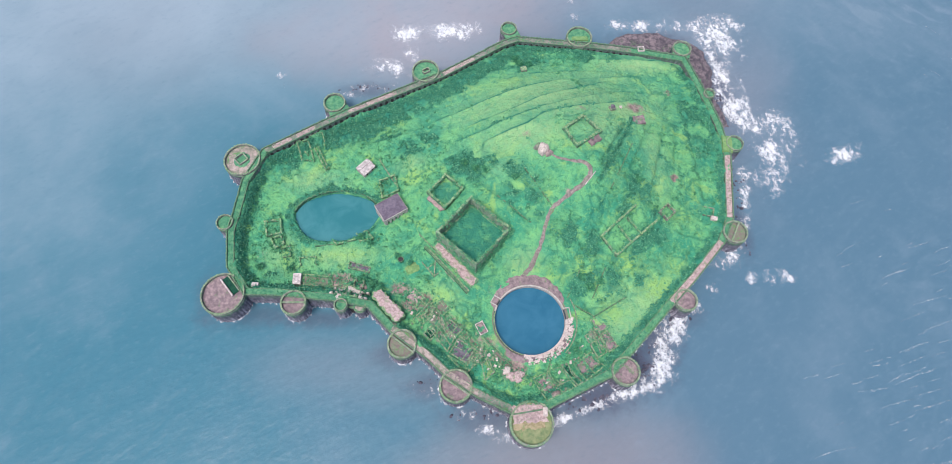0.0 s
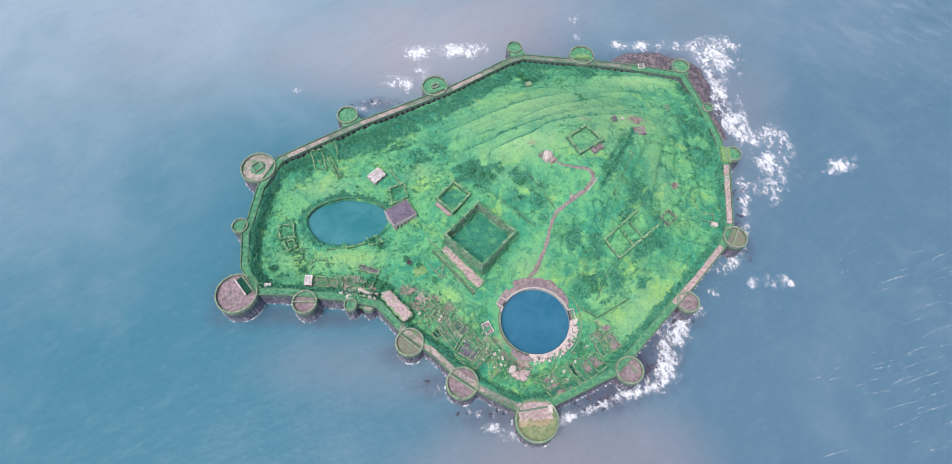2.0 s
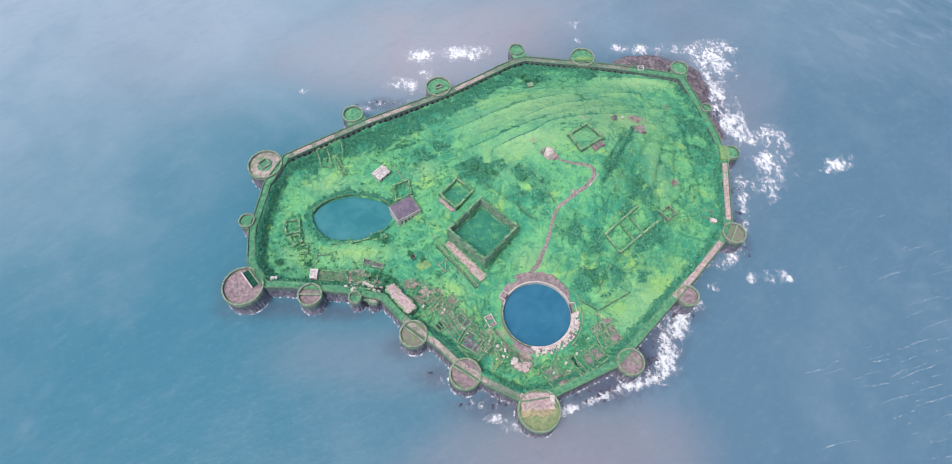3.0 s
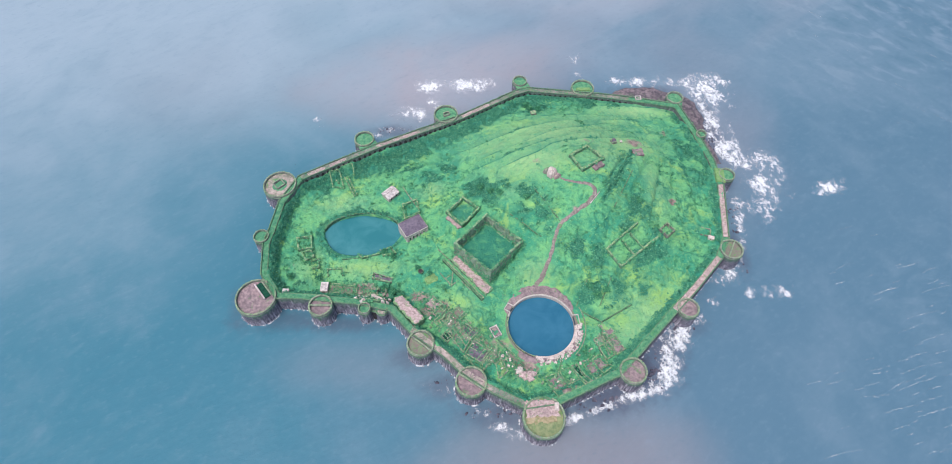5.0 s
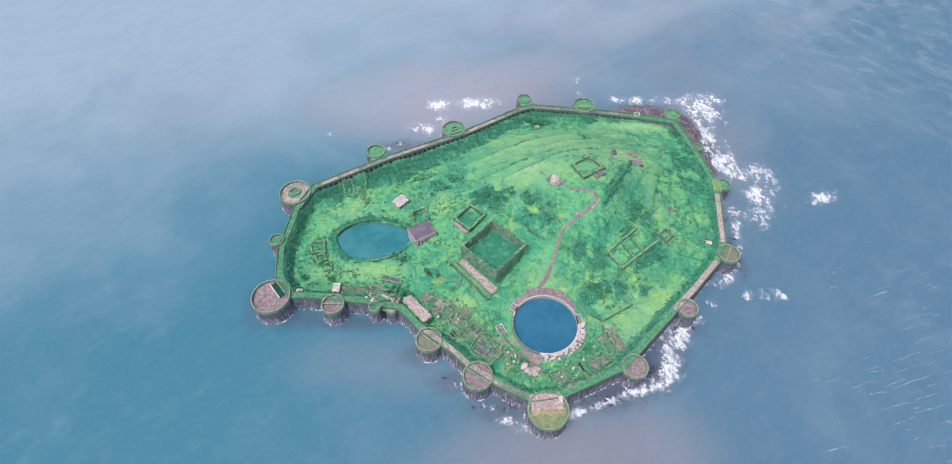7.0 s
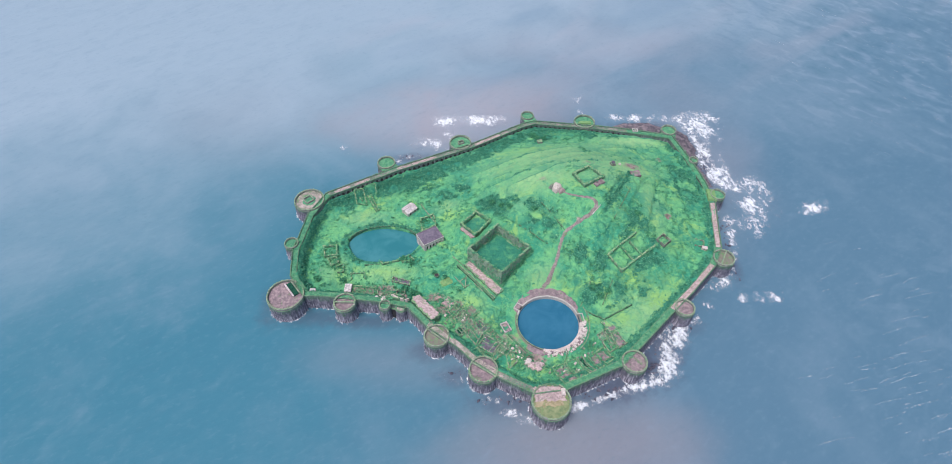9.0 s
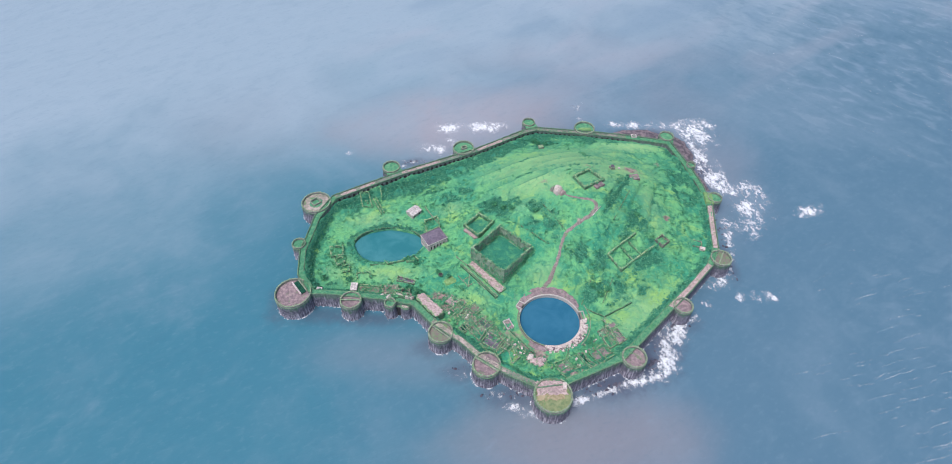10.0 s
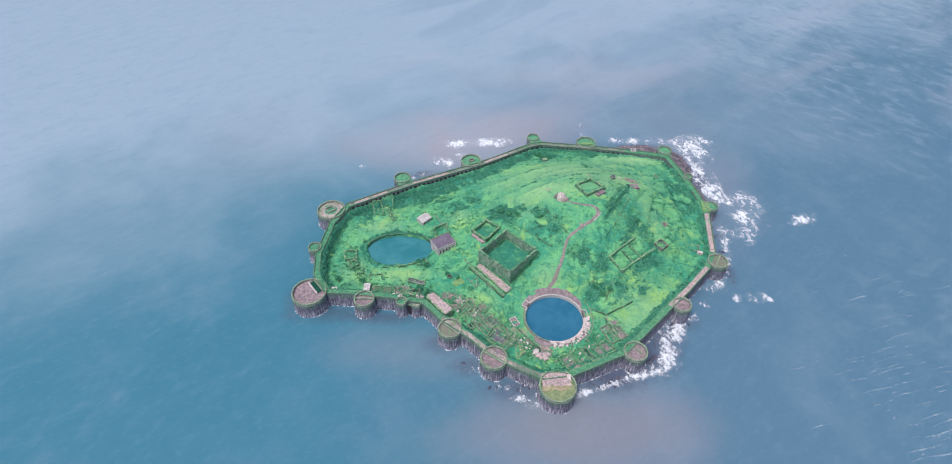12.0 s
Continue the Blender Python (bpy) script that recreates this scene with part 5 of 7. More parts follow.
def build_gabled(name, label, cx, cy, w, d, turn, z, eave, ridge, wall_mat, roof_mat):
    """A small house with a pitched roof; the ridge runs along w."""
    h = thing(name, (cx, cy, z), label, "house")
    cs, sn = math.cos(radians(turn)), math.sin(radians(turn))

    def at(u, v, q):
        return (cx + u * cs - v * sn, cy + u * sn + v * cs, q)

    body = [at(u, v, z - 0.8) for u, v in ((-w / 2, -d / 2), (w / 2, -d / 2), (w / 2, d / 2), (-w / 2, d / 2))]
    top = [at(u, v, z + eave) for u, v in ((-w / 2, -d / 2), (w / 2, -d / 2), (w / 2, d / 2), (-w / 2, d / 2))]
    part("house_wall", ring_solid([body, top], True), wall_mat, h)
    o = 0.5
    for side in (-1, 1):
        v0 = side * (d / 2 + o)
        lo = [at(-w / 2 - o, v0, z + eave - 0.1), at(w / 2 + o, v0, z + eave - 0.1), at(w / 2 + o, side * 0.25, z + ridge), at(-w / 2 - o, side * 0.25, z + ridge)]
        hi = [(p[0], p[1], p[2] + 0.25) for p in lo]
        shape = ring_solid([lo, hi], True, True)
        part("roof_slope", shape, roof_mat, h, "whitewashed roof slope")
    part("ridge", slab(rect(cx, cy, w + 1, 0.6, turn), z + ridge - 0.3, z + ridge + 0.15), M_EARTH, h, "dark ridge line")
    for side in (-1, 1):
        g = [at(side * (w / 2 - 0.2), -d / 2, z + eave), at(side * (w / 2 - 0.2), d / 2, z + eave), at(side * (w / 2 - 0.2), 0, z + ridge)]
        g2 = [at(side * (w / 2), -d / 2, z + eave), at(side * (w / 2), d / 2, z + eave), at(side * (w / 2), 0, z + ridge)]
        part("gable", ring_solid([g, g2], True, True), wall_mat, h)
    for u in (-w / 4, w / 4):
        # shade inside the doorway painted as a dark slab
        part("doorway", slab([at(u - 0.6, -d / 2 - 0.06, 0)[:2], at(u + 0.6, -d / 2 - 0.06, 0)[:2], at(u + 0.6, -d / 2 + 0.3, 0)[:2], at(u - 0.6, -d / 2 + 0.3, 0)[:2]], z - 0.2, z + 3.2), M_VOID, h, "doorway, its shade a dark slab")


build_gabled("white_roofed_house", "small house with whitewashed pitched roof in the grass", -68.2, 245.4, 12.0, 9.6, 43, ground_at(-68.2, 245.4), 4.6, 6.4, M_COPING, M_WHITE)


def build_hut(label, cx, cy, w, d, turn, h, mat, roof):
    z = ground_at(cx, cy)
    b = thing("stone_hut", (cx, cy, z), label, "hut")
    for k, (a, c) in enumerate(zip(rect(cx, cy, w - 0.5, d - 0.5, turn), (rect(cx, cy, w - 0.5, d - 0.5, turn) * 2)[1:5])):
        length = math.dist(a, c)
        u = ((c[0] - a[0]) / length, (c[1] - a[1]) / length)
        e = 0.253 if k % 2 else -0.25
        a, c = (a[0] + u[0] * e, a[1] + u[1] * e), (c[0] - u[0] * e, c[1] - u[1] * e)
        part("hut_wall", wall_shape(a, c, z - 0.8, z + h, 0.5, [(length / 2 - 0.5, length / 2 + 0.5, 0.8, 2.8)] if k in (0, 3) else (), 1.0, 0.0 if roof else 0.6, k), mat, b)
    if roof:
        part("roof", slab(rect(cx, cy, w + 0.3, d + 0.3, turn), z + h, z + h + 0.3, 0.03), roof, b)
        # floor painted dark for the shade under the roof
        part("floor", slab(rect(cx, cy, w - 1, d - 1, turn), z - 0.5, z + 0.25), M_VOID, b)
    else:
        part("floor", slab(rect(cx, cy, w - 1, d - 1, turn), z - 0.5, z + 0.3, 0.02), M_EARTH, b)
    return b


shrine = build_hut("small grey domed hut on the hill", 139.0, 274.5, 4.6, 4.4, 20, 2.8, M_RUIN, M_RUIN)
part("dome", lump(139.0, 274.5, ground_at(139.0, 274.5) + 2.9, 2.0, 2.0, 2.2, 71), M_ROOF, shrine, "dark weathered dome")
build_hut("tiny pale cairn-like hut on the hill", 147.5, 277.5, 2.0, 2.0, 0, 1.2, M_PALE, M_PALE)
build_hut("small roofless stone hut with earth floor", 18.8, 102.6, 6.4, 9.4, 24, 2.6, M_WHITE, None)
build_hut("pale roofed hut beside the south wall", -120.5, 151.0, 6.0, 8.4, -4, 3.2, M_COPING, M_WHITE)
build_hut("little white shed near the corner bastion", -151.0, 146.6, 5.0, 3.6, -6, 2.0, M_PALE, M_WHITE)
build_hut("small stone hut among bushes by the north wall", 72.6, 332.0, 5.0, 4.4, 10, 2.6, M_RUIN, M_RUIN)
build_hut("pale triangular shelter by the east wall", 212.0, 179.5, 5.0, 3.0, -18, 2.2, M_PALE, M_PALE)
plat = thing("stone_platform", (161.5, 265.0, ground_at(161.5, 265)), "flat grey stone platform on the hillside", "platform")
part("platform_slab", rough_slab(rect(161.5, 265.0, 9.5, 8.0, 8), ground_at(161.5, 265) - 3.0, ground_at(161.5, 265) + 1.6, 0.4, 7), M_EARTH, plat)
build_ruin("cell_ruin", "small square roofless stone cell on the slope", [(172.9, 190.3), (164.9, 183.4), (171.0, 177.4), (178.9, 184.3)], 3.6, 1.2, 41)
build_ruin("large_court_ruin", "overgrown outline of a large ruined court", [(144.4, 187.0), (114.8, 163.8), (125.6, 149.6), (161.2, 176.0)], 3.2, 1.7, 42, missing=(3,), material=M_OVERGROWN,
           inner=[((137, 178), (148, 165)), ((129, 171.5), (139, 158.5))])
build_ruin("court_ruin", "overgrown ruined wall corner on the slope", [(205, 190), (203, 183), (212, 181), (214, 188)], 1.8, 0.8, 43, missing=(0,))

# south-western houses
low = "roofless house with low mossy stone walls"
build_ruin("house_ruin", low, [(-149.2, 201.6), (-146.1, 189.0), (-135.2, 190.7), (-136.7, 202.8)], 2.8, 1.4, 51, material=M_OVERGROWN, ragged=0.5)
build_ruin("house_ruin", low, [(-143.3, 186.7), (-139.0, 178.4), (-132.5, 181.6), (-135.6, 188.5)], 2.8, 1.4, 52, material=M_OVERGROWN, ragged=0.5)
build_ruin("house_ruin", low, [(-135.1, 177.1), (-133.5, 169.8), (-127.2, 171.0), (-128.2, 179.6)], 2.0, 1.2, 53, missing=(0,), material=M_OVERGROWN)
build_ruin("house_ruin", low, [(-120.0, 169.0), (-118.8, 162.8), (-106.5, 162.6), (-107.5, 169.0)], 1.8, 1.2, 56, missing=(1,), material=M_OVERGROWN)
build_ruin("house_ruin", "low stone outlines in the grass by the west wall", [(-125.6, 271.5), (-122.4, 257.9), (-112.1, 255.9), (-116.8, 273.6)], 2.4, 1.3, 54, material=M_OVERGROWN, inner=[((-117, 262), (-120.5, 266))])
build_ruin("house_ruin", "low stone outlines in the grass by the west wall", [(-116.0, 277.1), (-114.0, 269.0), (-103.5, 270.3), (-104.8, 280.1)], 2.0, 1.1, 57, missing=(0, 1), material=M_OVERGROWN)
build_ruin("house_ruin", "low stone outlines in the grass by the west wall", [(-112.0, 268.0), (-101.7, 246.5), (-99.5, 247.5), (-109.0, 269.0)], 2.0, 1.1, 55, missing=(1, 3), material=M_OVERGROWN)

# dark well in the meadow
z = ground_at(-40.5, 162)
well = thing("old_well", (-40.5, 162.0, z), "dark round stone well overgrown with weeds", "well")
part("well_ring", ring_solid([circle(-40.5, 162, 2.6, z - 1, 20), circle(-40.5, 162, 2.5, z + 1.0, 20), circle(-40.5, 162, 1.9, z + 1.0, 20), circle(-40.5, 162, 1.8, z + 0.2, 20)], False), M_IVY, well)
# dark plug paints the shade down the shaft
part("well_shaft", ring_solid([circle(-40.5, 162, 1.95, z, 20), circle(-40.5, 162, 1.9, z + 0.65, 20)], True), M_VOID, well, "well mouth, its shade a dark plug")
bank2 = thing("grass_mound", (-30.5, 154.5, ground_at(-30.5, 154.5)), "low grassy stone mound beside the well", "mound")
part("mound_body", lump(-30.5, 154.0, ground_at(-30.5, 154) - 0.6, 6.0, 5.0, 1.9, 17), M_BRIGHT, bank2)

# pink platform on the wall beside the gate
plat2 = thing("gun_platform", (-50, 123, 8), "broad pale pink plastered platform on the south wall", "platform")
part("platform_body", rough_slab([(-61.0, 128.6), (-44.0, 108.8), (-37.6, 115.0), (-39.0, 118.6), (-55.0, 136.0), (-61.0, 135.0)], 2.0, 11.2, 0.9, 9, 1.6), M_OVERGROWN, plat2)
part("plaster_floor", rough_slab([(-60.0, 128.6), (-44.0, 110.4), (-38.8, 115.4), (-40.0, 118.2), (-55.0, 134.6), (-60.0, 134.0)], 11.0, 11.9, 1.1, 8, 1.6), M_WALK, plat2, "pale pink plaster floor")

# gatehouse rubble and yards
for k in range(34):
    x, y = -84 + 18 * (rng.random() - 0.5), 136.5 + 10 * (rng.random() - 0.5)
    s = 0.7 + 1.2 * rng.random()
    ob = thing("stone_block", (x, y, ground_at(x, y)), "pale tumbled stone in the gatehouse yard", "stone", "tumbled stones by the gate")
    part("block", slab(rect(x, y, 1.7 * s, 1.2 * s, rng.random() * 180), ground_at(x, y) - 0.5, ground_at(x, y) + 0.8 * s, 0.15), M_PALE if k % 3 else M_WHITE, ob)


# ---- ruined quarter along the south wall ----
def ruined_house(corners, h, floor, group, seed, missing=(), inner=()):
    home = build_ruin("house_ruin", "roofless ruined house with broken mossy stone walls", corners, h, 0.95, seed, group=group, ragged=0.8, missing=missing, inner=inner, material=M_OVERGROWN if seed % 3 == 0 else M_RUIN)
    rr = random.Random(seed)
    for k in range(2):
        u, (a, b, c, d) = 0.25 + 0.5 * rr.random(), (corners[k], corners[k + 1], corners[(k + 2) % 4], corners[(k + 3) % 4])
        p, q = (a[0] + (b[0] - a[0]) * u, a[1] + (b[1] - a[1]) * u), (d[0] + (c[0] - d[0]) * u, d[1] + (c[1] - d[1]) * u)
        reach = 0.35 + 0.6 * rr.random()
        q = (p[0] + (q[0] - p[0]) * reach, p[1] + (q[1] - p[1]) * reach)
        if math.dist(p, q) > 2:
            part("stub_wall", wall_shape(p, q, sunk, over(h * 0.6), 0.7, (), 1.1, 0.7, seed + 50 + k), M_RUIN, home)
    if floor:
        cx, cy = sum(c[0] for c in corners) / len(corners), sum(c[1] for c in corners) / len(corners)
        z = ground_at(cx, cy) + 0.35
        part("floor", rough_slab([(x + (cx - x) * 0.16, y + (cy - y) * 0.16) for x, y in corners], z - 2.0, z, 0.5, seed, 1.5, 0.15), floor, home, "bare stone and earth floor")


SOUTH, EAST = "ruined houses along the south wall", "ruined houses along the south-east wall"
ruined_house([(-5.8, 85.6), (1.0, 95.6), (13.1, 86.7), (5.8, 77.3)], 2.6, M_ROOF, SOUTH, 101)
ruined_house([(2.1, 97.0), (6.3, 101.3), (16.0, 89.7), (14.2, 87.9)], 2.2, M_MIXED, SOUTH, 102)
ruined_house([(-9.0, 105.4), (-3.7, 109.8), (4.5, 102.3), (-0.4, 97.6)], 2.4, M_ROOF, SOUTH, 103)
ruined_house([(-18.6, 103.3), (-10.4, 111.4), (-1.8, 96.2), (-7.4, 87.0)], 2.2, None, SOUTH, 104, inner=[((-14.4, 107), (-5, 91.5))])
ruined_house([(-29.4, 122.3), (-23.2, 129.2), (-17.4, 122.9), (-23.4, 116.6)], 2.2, M_MIXED, SOUTH, 105)
ruined_house([(-23.6, 115.3), (-16.8, 121.8), (-9.9, 114.4), (-17.0, 107.8)], 2.2, None, SOUTH, 106, missing=(2,))
ruined_house([(-24.2, 101.3), (-18.5, 106.8), (-14.2, 101.0), (-19.8, 95.9)], 2.4, M_DEEP, SOUTH, 107)
ruined_house([(-7.2, 83.8), (4.8, 76.1), (6.2, 70.7), (-1.0, 76.0)], 2.2, None, SOUTH, 108)
ruined_house([(6.6, 76.6), (14.0, 85.2), (17.8, 81.5), (7.4, 71.5)], 2.2, None, SOUTH, 109, inner=[((10.4, 80.6), (13.2, 77.4))])
ruined_house([(17.2, 75.7), (21.6, 80.8), (25.7, 69.9), (18.6, 64.2)], 1.8, M_BRIGHT, SOUTH, 110)
ruined_house([(-15.5, 121.5), (-9.0, 127.5), (-3.5, 118.5), (-9.5, 114.0)], 1.4, M_MIXED, SOUTH, 111, missing=(1,))
ruined_house([(-37.0, 131.0), (-31.0, 138.0), (-23.5, 130.5), (-29.5, 124.0)], 1.4, M_WALK, SOUTH, 112, missing=(0,))
ruined_house([(-31.5, 113.5), (-25.5, 119.0), (-20.5, 113.0), (-26.5, 107.0)], 1.4, None, SOUTH, 113, missing=(3,))
ruined_house([(24.5, 82.0), (29.0, 86.5), (36.5, 77.5), (31.5, 73.5)], 1.4, M_MIXED, SOUTH, 114, missing=(2,))
ruined_house([(53.4, 63.3), (73.8, 70.4), (82.6, 54.9), (61.1, 46.6)], 2.0, None, EAST, 141, inner=[((65.5, 66.6), (72.5, 51.8)), ((58, 56), (66, 60))])
ruined_house([(56.0, 61.8), (64.0, 64.8), (69.5, 52.6), (61.6, 49.6)], 0.7, M_EARTH, EAST, 142)
ruined_house([(75.0, 71.4), (79.0, 72.6), (87.6, 57.8), (84.2, 55.9)], 1.8, M_DEEP, EAST, 143)
ruined_house([(84.4, 71.6), (97.7, 79.4), (105.4, 68.4), (90.9, 58.9)], 2.2, M_EARTH, EAST, 144, inner=[((91, 75.4), (97.8, 63.6))])
ruined_house([(95.3, 91.6), (104.7, 96.2), (109.7, 79.0), (102.2, 74.9)], 2.4, None, EAST, 145, inner=[((98.2, 85.5), (106.6, 89.6)), ((100.0, 94), (105.8, 77))])
ruined_house([(106.4, 91.4), (111.8, 94.3), (118.1, 82.6), (111.4, 78.9)], 2.0, M_EARTH, EAST, 146)
ruined_house([(100.5, 103.0), (106.0, 106.5), (113.0, 97.0), (107.0, 93.5)], 1.2, M_EARTH, EAST, 147, missing=(1,))
yard = [(-116.9, 155.5), (-116.2, 142.4), (-94.4, 140.0), (-95.8, 151.7)]
ruined_house(yard, 1.6, M_MIXED, "", 150, missing=(0,))
ruined_house([(-94.0, 148.1), (-92.6, 140.0), (-82.2, 143.4), (-80.0, 152.8)], 1.8, M_MIXED, "", 151, missing=(3,))
ruined_house([(-80.6, 163.5), (-81.4, 158.4), (-65.4, 153.4), (-64.5, 157.4)], 2.0, M_ROOF, "", 152)
ruined_house([(-81.6, 143.8), (-83.2, 132.4), (-73.1, 130.2), (-70.5, 138.4)], 4.6, M_PALE, "", 153, inner=[((-78, 142), (-79, 133))])
for k, corners in enumerate(([(-88, 139), (-87, 133), (-81, 134), (-82, 140)], [(-76, 147), (-77, 141), (-70, 140), (-69, 146)], [(-70, 136), (-71, 130), (-65, 129), (-64, 135)])):
    build_ruin("gatehouse_ruin", "broken pale masonry of the old gatehouse", corners, 3.4 + k, 1.1, 160 + k, material=M_RUIN if k == 1 else M_PALE, ragged=1.6, missing=(k,), group="gatehouse ruins")
gate_heap = thing("rubble_heap", (-77, 137, ground_at(-77, 137)), "pale stone rubble of the collapsed gatehouse", "rubble")
part("heap", lump(-75, 137, ground_at(-75, 137) - 0.4, 6.5, 4.0, 2.6, 61), M_PALE, gate_heap)
part("heap", lump(-82, 141, ground_at(-82, 141) - 0.4, 5.0, 3.4, 2.0, 62), M_RUIN, gate_heap)
part("heap", lump(-70, 142, ground_at(-70, 142) - 0.4, 4.0, 3.0, 1.8, 63), M_WALK, gate_heap)
rub = thing("rubble_heap", (42, 66, ground_at(42, 66)), "pale pink rubble heap in the ruined quarter", "rubble")
part("heap", lump(41, 66, ground_at(41, 66) - 0.5, 7.0, 4.5, 2.2, 23), M_WALK, rub)
part("heap", lump(35, 70, ground_at(35, 70) - 0.5, 4.0, 3.2, 1.6, 24), M_PALE, rub)
for k, (a, b, h) in enumerate((((60, 221), (80, 186), 0.7), ((20, 96), (38, 74), 1.6), ((116, 141), (104, 119), 1.5), ((96, 140), (86, 122), 1.2), ((103.8, 105.4), (129.4, 118.4), 2.2), ((90.1, 116.5), (103.8, 105.4), 1.4), ((126, 200), (150, 240), 0.9), ((68, 76), (62, 62), 1.5),
                               ((-108, 178), (-94, 179), 1.2), ((38, 204), (62, 178), 1.0))):
    w = thing("field_wall", (*a, ground_at(*a)), "low broken stone wall running through the grass", "wall", "old field walls")
    part("ruined_wall", wall_shape(a, b, sunk, over(h), 1.0, (), 1.3, 0.8, 200 + k), M_IVY, w)

for k in range(90):
    u = rng.random()
    x, y = (-32 + 62 * u + 9 * rng.gauss(0, 0.5), 122 - 48 * u + 9 * rng.gauss(0, 0.5)) if k < 60 else (56 + 56 * u + 5 * rng.gauss(0, 0.5), 58 + 32 * u + 7 * rng.gauss(0, 0.5))
    s = 0.5 + 1.0 * rng.random()
    ob = thing("stone_block", (x, y, ground_at(x, y)), "fallen wall stone in the ruined quarter", "stone", "fallen stones in the ruined quarter")
    part("block", slab(rect(x, y, 1.8 * s, 1.2 * s, rng.random() * 180), ground_at(x, y) - 0.5, ground_at(x, y) + 0.9 * s, 0.15), (M_PALE, M_RUIN, M_RUIN)[k % 3], ob)

# ---- features on the walls ----
frame_hut = thing("wall_hut", (183, 352.5, 11.8), "white square stone frame on the north wall", "hut")
for u, v, w, d in ((0, -2.2, 6, 0.7), (0, 2.2, 6, 0.7), (-2.65, 0, 0.7, 3.69), (2.65, 0, 0.7, 3.69)):
    part("hut_wall", slab(rect(183 + u, 351.6 + v, w, d, 0), 9.0, 13.4, 0.02), M_WHITE, frame_hut)


# ---- shore: rock shelf, boulders, foam ----
SHELF = [(150, 350), (156, 372), (168, 382), (181, 385.5), (211, 385), (236, 373), (251, 361), (254.5, 336), (249, 311), (255, 290), (255, 274), (238, 268), (220, 336), (174, 350)]


def land_patch(name, xs, ys, height, keep_from, material):
    """A sheet over a grid, kept where it stands above the water's depths."""
    gx, gy = np.meshgrid(xs, ys)
    z, inside = height(gx, gy)
    n, m = gx.shape
    idx = np.arange(n * m).reshape(n, m)
    quads = np.stack([idx[:-1, :-1], idx[:-1, 1:], idx[1:, 1:], idx[1:, :-1]], -1).reshape(-1, 4)
    keep = (inside & (z > keep_from)).ravel()
    quads = quads[keep[quads].any(1)]
    used = np.unique(quads)
    remap = np.full(n * m, -1)
    remap[used] = np.arange(len(used))
    return big_mesh(name, np.stack([gx, gy, z], -1).reshape(-1, 3)[used], remap[quads], material)


def shelf_height(x, y):
    d = rim_distance(SHELF, x, y) + 5 * (fbm(x, y, 14, 3, 2) - 0.5)
    z = SEA - 0.7 + 2.6 * ease(-0.5, 5, d) + 1.8 * (fbm(x, y, 5, 4, 6) - 0.5) + 1.2 * ease(4, 14, d) * fbm(x, y, 20, 2, 4)
    return z, d > -3


tagged(new("rock_shelf", land_patch("rock_shelf", np.arange(146, 264, 1.2), np.arange(262, 396, 1.2), shelf_height, SEA - 0.6, M_SHELF)),
       "low brown rock shelf at the foot of the walls", "rock shelf", kind="structure")



TURF_EDGE = [(160, 355), (170, 363), (190, 365.5), (210, 359), (226, 349), (234, 330), (240, 312), (236, 300), (222, 338), (200, 347)]


def shelf_turf(x, y):
    z, _ = shelf_height(x, y)
    d = rim_distance(TURF_EDGE, x, y) + 3 * (fbm(x, y, 6, 3, 9) - 0.5)
    return z + 0.9 * ease(0, 2, d) - 0.5, d > 0


tagged(new("shelf_turf", land_patch("shelf_turf", np.arange(150, 250, 1.0), np.arange(292, 374, 1.0), shelf_turf, SEA, M_TURF)), "strip of grass on the rock shelf below the wall", "ground", kind="structure")


def low_blob():
    bm = bmesh.new()
    bmesh.ops.create_icosphere(bm, subdivisions=1, radius=1.0)
    v = np.array([p.co[:] for p in bm.verts])
    f = np.array([[q.index for q in t.verts] for t in bm.faces])
    bm.free()
    return v, f


LOW_V, LOW_F = low_blob()


def scattered(name, spots, material, rough, seed, template=(LOW_V, LOW_F)):
    """spots: n x 6 array of x, y, z, rx, ry, rz; every clump is knobbly in its own way."""
    rr = np.random.RandomState(seed)
    tv, tf = template
    spots = np.asarray(spots, float)
    n = len(spots)
    a = rr.rand(n) * 6.283
    jitter = 1 + rough * (rr.rand(n, len(tv), 1) - 0.5) * 2
    v = tv[None] * jitter * spots[:, None, 3:6]
    c, s = np.cos(a)[:, None], np.sin(a)[:, None]
    x, y = v[..., 0] * c - v[..., 1] * s, v[..., 0] * s + v[..., 1] * c
    v = np.stack([x, y, v[..., 2]], -1) + spots[:, None, :3]
    f = tf[None] + (np.arange(n) * len(tv))[:, None, None]
    me = big_mesh(name, v.reshape(-1, 3), f.reshape(-1, 3), material)
    me.polygons.foreach_set("use_smooth", np.ones(len(me.polygons), bool))
    return me


